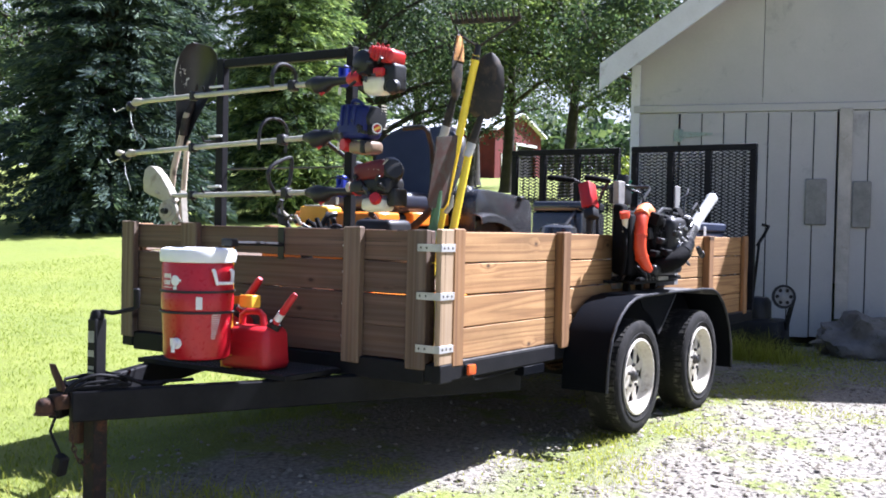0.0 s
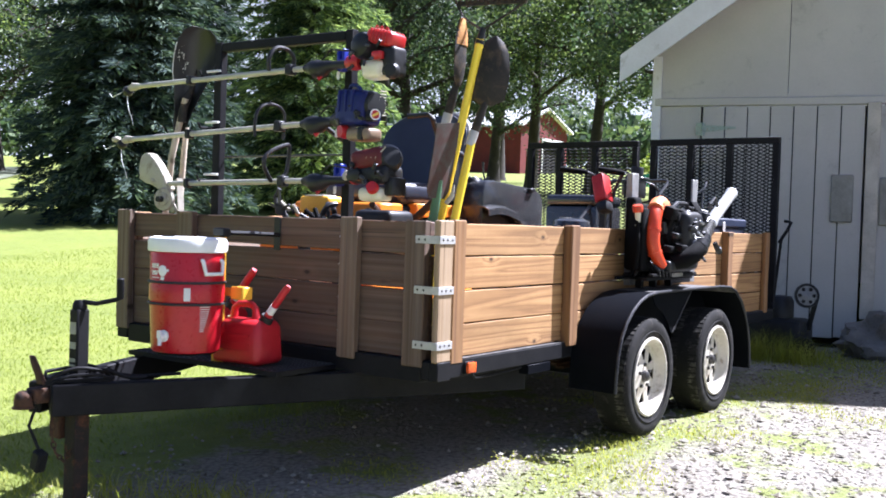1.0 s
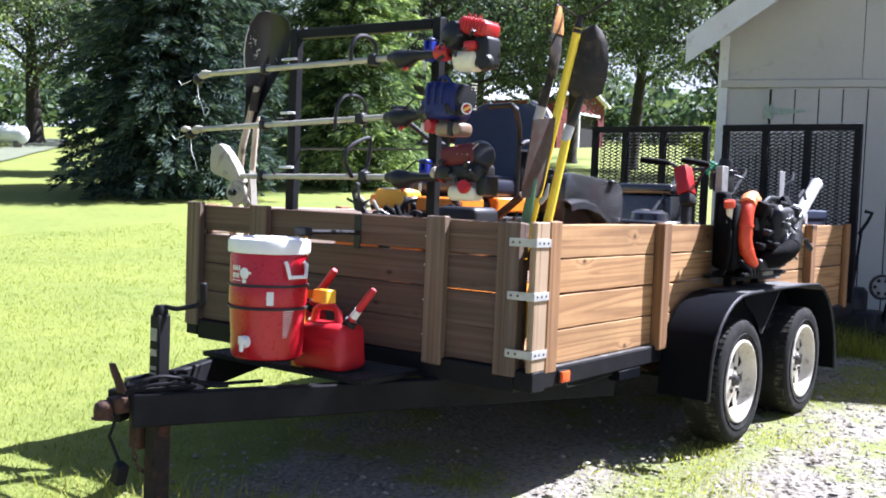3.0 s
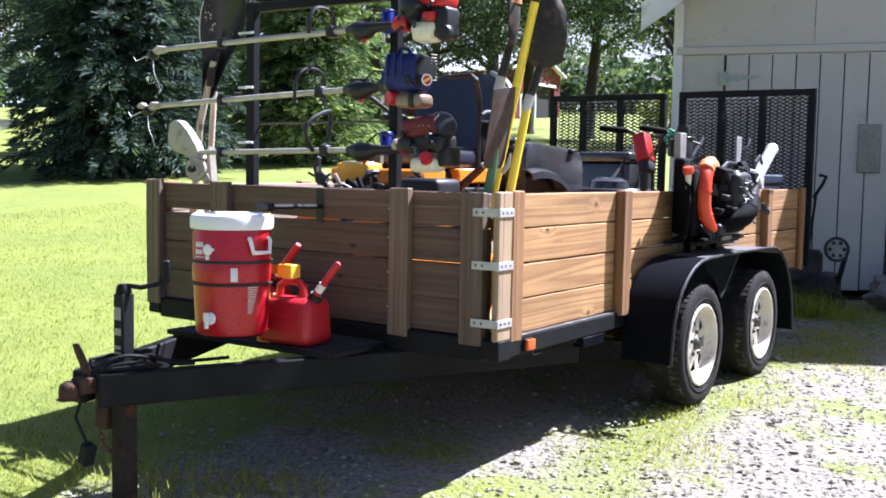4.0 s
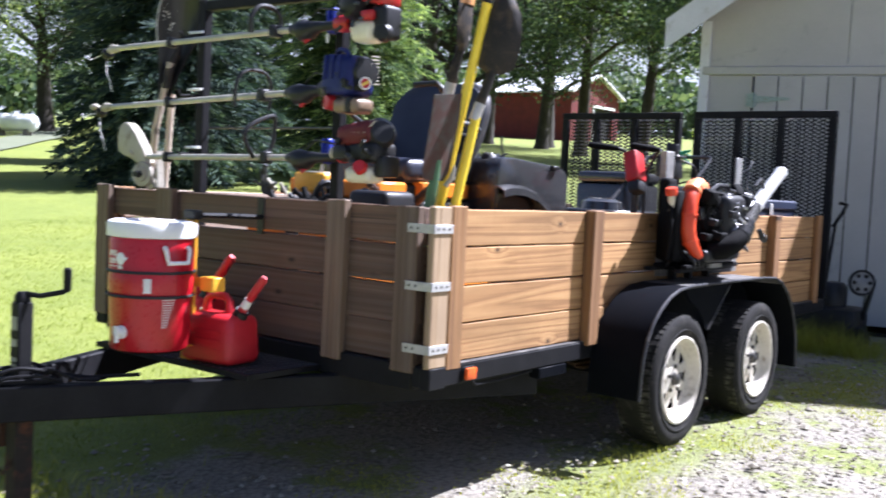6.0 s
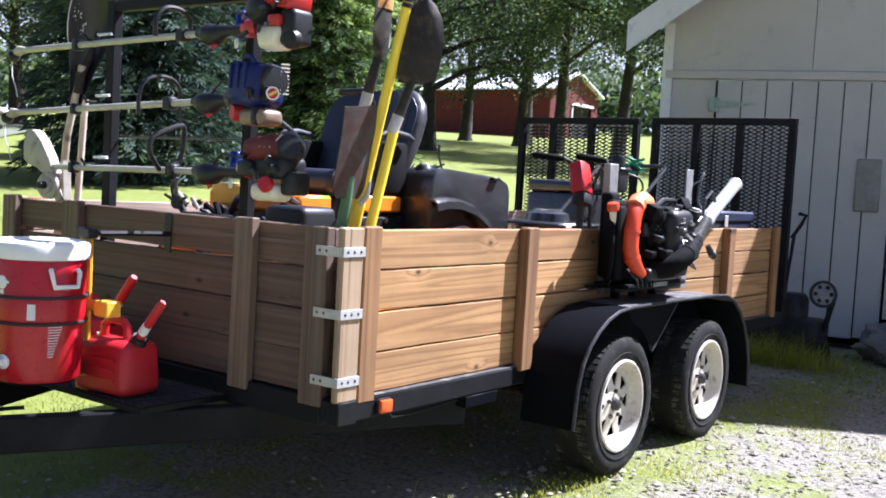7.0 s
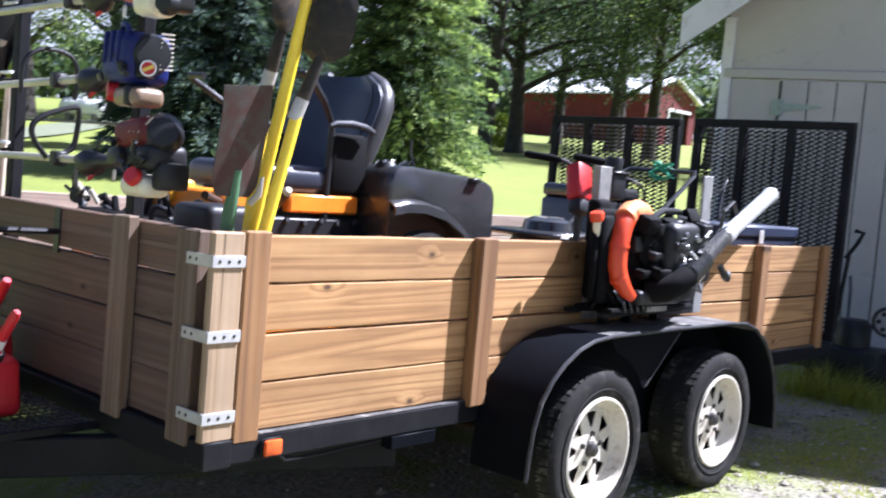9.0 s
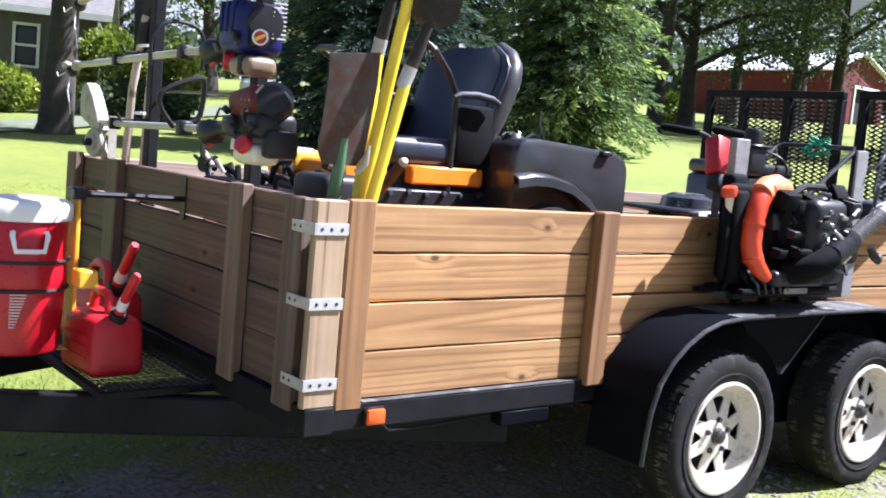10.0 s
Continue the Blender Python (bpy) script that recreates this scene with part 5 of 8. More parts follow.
M_shovel = plain("black_shovel_steel", (0.014, 0.013, 0.012), (0.032, 0.027, 0.022), 0.7, 0.0, scale=9, fine=80, bumpy=0.3, dirt=(0.07, 0.05, 0.03), dirt_at=0.56, gloss=0.3)
M_scoop = plain("black_scoop_plastic", (0.008, 0.008, 0.009), (0.018, 0.018, 0.019), 0.36, scale=9, fine=80, bumpy=0.1, gloss=0.5)
M_orust = plain("orange_rust", (0.30, 0.12, 0.02), (0.55, 0.26, 0.05), 0.8, scale=14, fine=80, bumpy=0.3, dirt=(0.08, 0.04, 0.02), dirt_at=0.58)
M_guard = plain("dusty_grey_guard", (0.3444, 0.3116, 0.246), (0.4592, 0.4264, 0.3526), 0.7, scale=9, fine=70, bumpy=0.25, dirt=(0.205, 0.164, 0.1148), dirt_at=0.62)
M_green = plain("green_cord", (0.01, 0.20, 0.10), (0.02, 0.30, 0.16), 0.6)
M_bluebox = plain("navy_tool_box", (0.012, 0.018, 0.04), (0.02, 0.028, 0.06), 0.45, scale=5, fine=60, bumpy=0.1)
M_emblem = plain("emblem_yellow", (0.75, 0.5, 0.05), (0.85, 0.6, 0.1), 0.4)

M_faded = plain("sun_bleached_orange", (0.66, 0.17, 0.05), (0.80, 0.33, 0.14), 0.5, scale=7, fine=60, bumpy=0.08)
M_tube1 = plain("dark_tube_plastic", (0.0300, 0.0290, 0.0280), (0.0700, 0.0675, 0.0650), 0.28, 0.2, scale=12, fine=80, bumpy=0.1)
# Outlet tube is coloured pale to hold the sunlight on it.
M_tube2 = plain("sunlit_worn_tube", (0.3456, 0.3456, 0.3384), (0.4464, 0.4464, 0.432), 0.38, 0.1, scale=12, fine=80, bumpy=0.1)


def turned(at, up=(0, 0, 1)):
    return axis_frame(at, up)


# ---- drink cooler on the tongue ----
def cooler():
    cx, cy, z = -0.895, -0.60, 0.480
    c = thing("drink_cooler", (cx, cy, z), "red drink cooler with a white lid, strapped to the tongue", "cooler")
    m = Matrix.Translation((cx, cy, 0))
    body = [(0.0, z), (0.145, z), (0.152, z + 0.01), (0.160, 0.66), (0.163, 0.70), (0.166, 0.71), (0.166, 0.765), (0.163, 0.775), (0.165, 0.90), (0.160, 0.914), (0.0, 0.914)]
    part("body", lathe(B(), body, m, 48), M_red, c)
    part("lid", lathe(B(), [(0.160, 0.915), (0.174, 0.918), (0.176, 0.928), (0.176, 0.962), (0.170, 0.974), (0.155, 0.980), (0.145, 0.974), (0.13, 0.972), (0.0, 0.974)], m, 48), M_lid, c, "white screw lid")
    for zz in (0.692, 0.785):
        ring = [(cx + 0.1685 * math.cos(k * math.tau / 48), cy + 0.1685 * math.sin(k * math.tau / 48), zz) for k in range(48)]
        part("strap", rod(B(), ring, 0.006, 6, closed=True), M_band, c, "black rubber strap")
    # handles at both sides
    for a in (radians(-2), radians(178)):
        o = Vector((math.cos(a), math.sin(a), 0))
        s = Vector((-o.y, o.x, 0))
        b = Vector((cx, cy, 0)) + o * 0.163
        pts = [b + s * 0.052 + Vector((0, 0, 0.885)), b + o * 0.012 + s * 0.055 + Vector((0, 0, 0.875)), b + o * 0.02 + s * 0.045 + Vector((0, 0, 0.825)), b + o * 0.02 - s * 0.045 + Vector((0, 0, 0.825)), b + o * 0.012 - s * 0.055 + Vector((0, 0, 0.875)), b - s * 0.052 + Vector((0, 0, 0.885))]
        h = part("handle", rod(B(), pts, 0.009, 8), M_lid, c, "white plastic handle")
    # marks on the shell, as plain shapes
    def on_shell(a, z0, r=0.1645):
        return Vector((cx + r * math.cos(a), cy + r * math.sin(a), z0))
    def patch(bm, a0, a1, z0, z1, r=0.1665, n=5):
        rows = []
        for i in range(n + 1):
            a = a0 + (a1 - a0) * i / n
            rows.append((bm.verts.new(on_shell(a, z0, r)), bm.verts.new(on_shell(a, z1, r))))
        for i in range(n):
            bm.faces.new((rows[i][0], rows[i + 1][0], rows[i + 1][1], rows[i][1]))
    aim = radians(-42)
    bm = B()
    patch(bm, aim - 0.06, aim + 0.11, 0.708, 0.764, 0.168)
    part("label", bm, M_sticker, c, "small white label")
    bm = B()
    la = aim - 1.2
    for z0, w in ((0.845, 0.34), (0.815, 0.30)):
        for k in range(4):
            a = la + 0.06 + k * w / 4
            patch(bm, a, a + w / 4 * 0.7, z0, z0 + 0.02, 0.1655, 2)
    patch(bm, la + 0.05, la + 0.42, 0.803, 0.806, 0.1655)
    lathe(bm, [(0.0, 0.002), (0.022, 0.0015), (0.024, 0.0)], axis_frame(on_shell(la + 0.52, 0.835), (math.cos(la + 0.52), math.sin(la + 0.52), 0)), 16)
    patch(bm, la + 0.46, la + 0.58, 0.795, 0.81, 0.1655, 2)
    patch(bm, la + 0.60, la + 0.72, 0.832, 0.842, 0.1655, 2)
    part("shop_mark", bm, M_lid, c, "white printed shop mark as plain shapes")
    bm = B()
    for k in range(13):
        zz = 0.69 - 0.0095 * k
        w = 0.055 - 0.003 * k
        patch(bm, aim + 0.38, aim + 0.38 + w / 0.163 * 1.0, zz, zz + 0.003, 0.1635, 2)
    part("level_scale", bm, M_lid, c, "white level marks", kind="stuff")
    sa = aim - 0.62
    s = on_shell(sa, 0.555, 0.155)
    o = Vector((math.cos(sa), math.sin(sa), 0))
    bm = B()
    lathe(bm, [(0.026, 0.0), (0.026, 0.008), (0.015, 0.012), (0.013, 0.035), (0.0, 0.038)], axis_frame(s, o), 16)
    rod(bm, [s + o * 0.028, s + o * 0.030 + Vector((0, 0, -0.03)), s + o * 0.03 + Vector((0, 0, -0.038))], 0.009, 8)
    box(bm, (-0.012, -0.006, 0), (0.012, 0.006, 0.026), 0.002, Matrix.Translation(s + o * 0.034))
    part("spigot", bm, M_lid, c, "white push spigot")
    c.matrix_basis = Matrix.Translation((-0.902, -0.608, 0.5085)) @ Matrix.Diagonal((0.905, 0.905, 0.925, 1.0))
    # hoop stand that the cooler sits in
    r = thing("cooler_rack", (-0.86, -0.43, 0.48), "yellow steel cooler bracket with a black support arm", "rack")
    part("upright", box(B(), (-0.934, -0.442, 0.444), (-0.869, -0.428, 1.0), 0.003), M_yellow, r, "yellow flat upright")
    part("foot_strap", box(B(), (-0.885, -0.44, 0.492), (-0.735, -0.405, 0.496)), M_yellow, r)
    part("base_strap", box(B(), (-0.91, -0.62, 0.5045), (-0.845, -0.430, 0.5075)), M_yellow, r)
    part("base_hoop", rod(B(), [(-0.902 + 0.118 * math.cos(k * math.tau / 32), -0.608 + 0.118 * math.sin(k * math.tau / 32), 0.5038) for k in range(32)], 0.0045, 6, closed=True), M_black, r, "black steel hoop under the cooler")
    part("latch_box", box(B(), (-0.793, -0.475, 0.718), (-0.718, -0.415, 0.772), 0.005), M_yellow, r, "yellow latch box")
    part("latch_arm", bar(B(), (-0.88, -0.436, 0.745), (-0.79, -0.445, 0.745), 0.012, 0.034), M_yellow, r)
    part("arm", rod(B(), [(-0.89, -0.436, 0.992), (-0.90, -0.25, 0.99), (-0.925, -0.065, 0.985)], 0.010, 8), M_blackp, r, "black support arm")
    part("wall_plate", box(B(), (-0.955, -0.066, 0.915), (-0.915, -0.0605, 1.065), 0.002), M_blackp, r)
    part("arm_collar", box(B(), (-0.93, -0.455, 0.975), (-0.86, -0.415, 1.012), 0.005), M_blackp, r)


cooler()


# ---- fuel cans ----
def fuel_can(cx, cy, z, turn, label, size=1.0):
    c = thing("fuel_can", (cx, cy, z), label, "fuel can", "fuel cans on the tongue")
    m = Matrix.Translation((cx, cy, z)) @ Matrix.Rotation(radians(turn), 4, "Z") @ Matrix.Scale(size, 4)
    L = lambda bm: (bmesh.ops.transform(bm, matrix=m, verts=bm.verts), bm)[1]
    bm = B()
    box(bm, (-0.125, -0.082, 0.0), (0.125, 0.082, 0.175), 0.028, seg=3)
    for v in bm.verts:
        if v.co.z > 0.12:
            k = (v.co.z - 0.12) / 0.055
            v.co.x *= 1 - 0.10 * k
            v.co.y *= 1 - 0.18 * k
    body = part("body", L(bm), M_redcan, c)
    bm = B()
    for y in (-0.0835, 0.0815):
        for k in range(3):
            box(bm, (-0.08, y, 0.045 + 0.032 * k), (0.08, y + 0.002, 0.057 + 0.032 * k))
    part("rib", L(bm), M_redcan, body, kind="stuff")
    part("handle", L(rod(B(), [(-0.075, 0, 0.165), (-0.07, 0, 0.215), (-0.045, 0, 0.232), (0.02, 0, 0.232), (0.04, 0, 0.215), (0.045, 0, 0.17)], [0.016, 0.015, 0.014, 0.014, 0.015, 0.018], 10)), M_redcan, c)
    part("collar", L(lathe(B(), [(0.0, 0.03), (0.026, 0.03), (0.028, 0.0)], axis_frame((0.088, 0, 0.165), (0.55, 0, 0.83)), 16)), M_blackp, c, "black spout collar")
    part("spout", L(rod(B(), [(0.10, 0, 0.185), (0.117, 0, 0.210), (0.135, 0, 0.232), (0.14, 0, 0.238), (0.195, 0, 0.305), (0.203, 0, 0.315)], [0.017, 0.015, 0.013, 0.015, 0.014, 0.010], 12)), M_redcan, c, "red flexible spout")
    part("spout_sleeve", L(rod(B(), [(0.112, 0, 0.204), (0.134, 0, 0.231)], [0.0165, 0.0155], 12)), M_lid, c, "white spout sleeve")
    part("vent_cap", L(lathe(B(), [(0.0, 0.016), (0.012, 0.015), (0.013, 0.0)], Matrix.Translation((-0.092, 0, 0.166)), 12)), M_lid, c)
    return c


fuel_can(-0.796, -0.365, 0.447, 4, "red plastic fuel can with a long raised spout", 1.06)
fuel_can(-1.145, -0.245, 0.447, 2, "larger red plastic fuel can tucked behind the cooler bracket", 1.22)


# ---- trimmer rack ----
def trimmer_rack():
    r = thing("trimmer_rack", (-1.0, -0.04, 0.522), "black steel trimmer rack standing inside the front wall", "tool rack")
    Y = 0.003
    part("post", box(B(), (-0.602, Y - 0.021, 0.522), (-0.558, Y + 0.021, 1.895), 0.004), M_black, r)
    part("post", box(B(), (-1.435, Y - 0.021, 0.522), (-1.385, Y + 0.021, 1.90), 0.004), M_black, r)
    part("top_bar", bar(B(), (-1.385, Y, 1.875), (-0.602, Y, 1.87), 0.042, 0.042, bev=0.004), M_black, r)
    part("lock_rod", rod(B(), [(-1.46, Y + 0.03, 1.352), (-0.57, Y + 0.03, 1.352)], 0.005, 6), M_blackshine, r)
    for z in (1.765, 1.515, 1.268):
        bm = B()
        prism(bm, [(-0.612, z - 0.050), (-0.598, z - 0.060), (-0.574, z - 0.050), (-0.568, z + 0.035), (-0.580, z + 0.042), (-0.586, z - 0.004), (-0.598, z - 0.006), (-0.602, z + 0.040), (-0.614, z + 0.038)], 0.040, XZ(Y - 0.022), 0.004)
        b = part("cradle", bm, M_blue, r, "bright blue plastic cradle")
        part("cradle_tab", box(B(), (-0.606, Y - 0.070, z - 0.095), (-0.590, Y - 0.062, z - 0.060), 0.003), M_lid, b, "white tab")
    for z in (1.745, 1.50, 1.25):
        bm = B()
        rod(bm, [(-1.41, Y - 0.02, z - 0.012), (-1.41, Y - 0.12, z - 0.020), (-1.41, Y - 0.135, z + 0.004)], 0.006, 8)
        h = part("hook", bm, M_black, r)
        part("hook_tip", rod(B(), [(-1.45, Y - 0.05, z + 0.012), (-1.36, Y - 0.05, z + 0.012)], 0.006, 8), M_lid, h, "white rubber tip")


trimmer_rack()


# ---- string trimmers and edger ----
def lump(bm, at, size, turn=0.0, bev=0.02, seg=3):
    """A rounded block about a centre, turned about the shaft's cross axis."""
    return box(bm, tuple(-v / 2 for v in size), tuple(v / 2 for v in size), bev, Matrix.Translation(at) @ Matrix.Rotation(radians(turn), 4, "Y"), seg)


def power_head(t, cx, y, z, style):
    """The small engine at the right end of a shaft; three different makes."""
    r = random.Random(style)
    A = lambda dx, dy, dz: Vector((cx + dx, y + dy, z + dz))
    OUT = (0.35, -1, 0)
    if style == "red":
        part("clutch_case", lathe(B(), [(0.022, 0.0), (0.030, 0.01), (0.034, 0.05), (0.030, 0.075), (0.0, 0.075)], axis_frame(A(-0.165, 0, 0), (1, 0, 0)), 18), M_engred, t, "red clutch case")
        st = part("starter_case", lathe(B(), [(0.0, 0.06), (0.030, 0.058), (0.050, 0.045), (0.058, 0.02), (0.058, 0.0), (0.0, 0.0)], axis_frame(A(-0.045, -0.02, 0.058), (-0.1, -1, 0.1)), 26), M_blackp, t, "black round starter case")
        part("crankcase", lump(B(), A(-0.04, 0.03, 0.045), (0.10, 0.10, 0.12), 0, 0.02), M_blackp, t)
        sh = part("engine_cover", lump(B(), A(0.045, -0.005, 0.085), (0.135, 0.11, 0.058), 12, 0.014), M_engred, t, "red ribbed engine cover")
        m = Matrix.Translation(A(0.045, -0.005, 0.086)) @ Matrix.Rotation(radians(12), 4, "Y")
        for k in range(6):
            part("cooling_fin", box(B(), (-0.045 + 0.017 * k, -0.060, -0.024), (-0.039 + 0.017 * k, 0.060, 0.033), 0.002, m), M_engred, sh)
        bm = B()
        for k in range(3):
            c = A(0.015 + 0.026 * k, -0.03, 0.128 - 0.006 * k)
            rod(bm, [c + Vector((-0.008, 0, -0.012)), c + Vector((-0.006, 0, 0.008)), c + Vector((0, 0, 0.013)), c + Vector((0.006, 0, 0.008)), c + Vector((0.008, 0, -0.012))], 0.003, 6)
        part("guard_loop", bm, M_engred, sh)
        part("trim_band", lump(B(), A(0.045, -0.055, 0.012), (0.055, 0.03, 0.035), 0, 0.008, 2), M_engred, t, "red trim band")
        bm = lump(B(), A(0.012, -0.015, -0.042), (0.125, 0.10, 0.080), 0, 0.03, 4)
        for v in bm.verts:
            if v.co.z < z - 0.04:
                v.co.x = cx + (v.co.x - cx) * 0.88
        part("fuel_tank", bm, M_fuel, t, "milky white fuel tank")
        part("muffler", lump(B(), A(0.085, 0.0, -0.01), (0.07, 0.10, 0.12), 0, 0.018), M_blackp, t)
        part("air_filter", lathe(B(), [(0.0, 0.035), (0.026, 0.032), (0.034, 0.018), (0.034, 0.0)], axis_frame(A(0.095, -0.020, -0.05), OUT), 20), M_blackp, t)
        n = 8
    elif style == "navy":
        part("clutch_case", lathe(B(), [(0.024, 0.0), (0.044, 0.04), (0.05, 0.07), (0.0, 0.07)], axis_frame(A(-0.17, 0, 0), (1, 0, 0)), 20), M_blackp, t)
        sh = part("engine_cover", lump(B(), A(-0.03, 0.0, 0.045), (0.155, 0.15, 0.15), 4, 0.032, 4), M_navy, t, "dark blue engine cover")
        for k in range(3):
            part("cover_rib", lump(B(), A(-0.075 + 0.035 * k, -0.072, 0.07), (0.014, 0.02, 0.09), 4, 0.006, 2), M_navy, sh)
        bm = B()
        for k in range(9):
            zz = 0.015 + 0.0125 * k
            bar(bm, A(0.074, 0.012, zz), A(0.068, 0.058, zz + 0.003), 0.004, 0.0045)
        part("starter_grille", bm, M_guard, sh, "pale slotted starter grille")
        part("starter_case", lathe(B(), [(0.0, 0.03), (0.05, 0.026), (0.06, 0.0)], axis_frame(A(0.045, 0.0, 0.055), (1, -0.2, 0)), 24), M_blackp, t)
        m = axis_frame(A(0.084, -0.03, 0.012), (1, -0.55, 0))
        part("emblem", lathe(B(), [(0.023, 0.0), (0.023, 0.004), (0.018, 0.004), (0.018, 0.0)], m, 24, close=True), M_lid, sh, "round white bordered emblem")
        part("emblem_field", lathe(B(), [(0.0, 0.0025), (0.018, 0.002), (0.018, 0.0)], m, 24), M_engred, sh)
        part("emblem_stripe", box(B(), (-0.016, -0.005, 0.002), (0.016, 0.005, 0.0045), 0.001, m @ Matrix.Rotation(0.5, 4, "Z")), M_emblem, sh)
        part("emblem_mount", lump(B(), A(0.052, -0.022, 0.01), (0.06, 0.05, 0.05), 0, 0.012, 2), M_blackp, t)
        tk = part("fuel_tank", lump(B(), A(0.01, -0.01, -0.068), (0.13, 0.10, 0.055), 0, 0.02), M_smoky, t, "smoky translucent fuel tank")
        part("tank_cap", lathe(B(), [(0.0, 0.03), (0.026, 0.028), (0.031, 0.0)], axis_frame(A(-0.075, -0.03, -0.055), (-0.35, -0.9, 0)), 18), M_engred, tk, "red fuel cap")
        part("tank_strap", lump(B(), A(0.03, -0.015, -0.066), (0.03, 0.105, 0.06), 0, 0.012, 2), M_blackp, tk)
        part("spark_lead", rod(B(), curve([A(-0.06, -0.03, 0.115), A(-0.03, -0.05, 0.135), A(0.01, -0.06, 0.13), A(0.03, -0.06, 0.11)]), 0.008, 8), M_navy, t)
        n = 7
    else:
        part("clutch_case", lathe(B(), [(0.022, 0.0), (0.036, 0.018), (0.038, 0.035), (0.0, 0.035)], axis_frame(A(-0.15, 0, 0), (1, 0, 0)), 20), M_engred, t, "red clutch ring")
        part("collar", lathe(B(), [(0.020, 0.0), (0.026, 0.01), (0.026, 0.025), (0.0, 0.025)], axis_frame(A(-0.178, 0, 0), (1, 0, 0)), 18), M_guard, t)
        sh = part("engine_cover", lump(B(), A(-0.015, -0.005, 0.068), (0.175, 0.14, 0.085), -9, 0.03, 4), M_darkred, t, "dusty dark red engine cover")
        bm = B()
        for k in range(3):
            bar(bm, A(-0.005 + 0.024 * k, -0.074, 0.070), A(0.03 + 0.024 * k, -0.052, 0.116), 0.004, 0.005)
        part("cover_slot", bm, M_guard, sh, "pale slanting stripes", kind="stuff")
        part("recoil_case", lathe(B(), [(0.0, 0.05), (0.04, 0.046), (0.058, 0.02), (0.06, 0.0), (0.0, 0.0)], axis_frame(A(0.055, -0.005, 0.07), (0.85, -0.5, 0.2)), 24), M_blackp, t)
        part("crankcase", lump(B(), A(-0.01, 0.0, 0.005), (0.20, 0.13, 0.075), 0, 0.022), M_blackp, t)
        part("carburettor", lump(B(), A(-0.07, -0.06, 0.0), (0.07, 0.05, 0.05), 0, 0.012, 2), M_blackp, t)
        tk = part("fuel_tank", lump(B(), A(0.005, -0.02, -0.078), (0.125, 0.10, 0.06), 0, 0.024), M_fuel, t, "milky white fuel tank")
        part("tank_cap", lathe(B(), [(0.0, 0.022), (0.024, 0.02), (0.027, 0.0)], axis_frame(A(0.035, -0.072, -0.055), (0.2, -0.85, 0.4)), 18), M_engred, tk, "red fuel cap")
        part("exhaust_guard", prism(B(), [(0.092, -0.05), (0.106, -0.015), (0.110, -0.05)], 0.045, Matrix.Translation(A(0, 0.05, 0.0)) @ XZ(0), 0.003), M_guard, t, "pale guard on the exhaust side")
        part("muffler", lump(B(), A(0.085, 0.01, -0.045), (0.05, 0.10, 0.08), 0, 0.014, 2), M_blackp, t)
        n = 9
    for k in range(n):
        c = A(r.uniform(-0.09, 0.07), -0.07 - 0.02 * r.random(), r.uniform(-0.03, 0.05))
        q = c + Vector((r.uniform(-0.03, 0.03), r.uniform(-0.012, 0.012), r.uniform(-0.03, 0.03)))
        part("small_fitting", rod(B(), [c, q], r.uniform(0.004, 0.010), 7), r.choice((M_blackp, M_blackp, M_blackshine)), t)


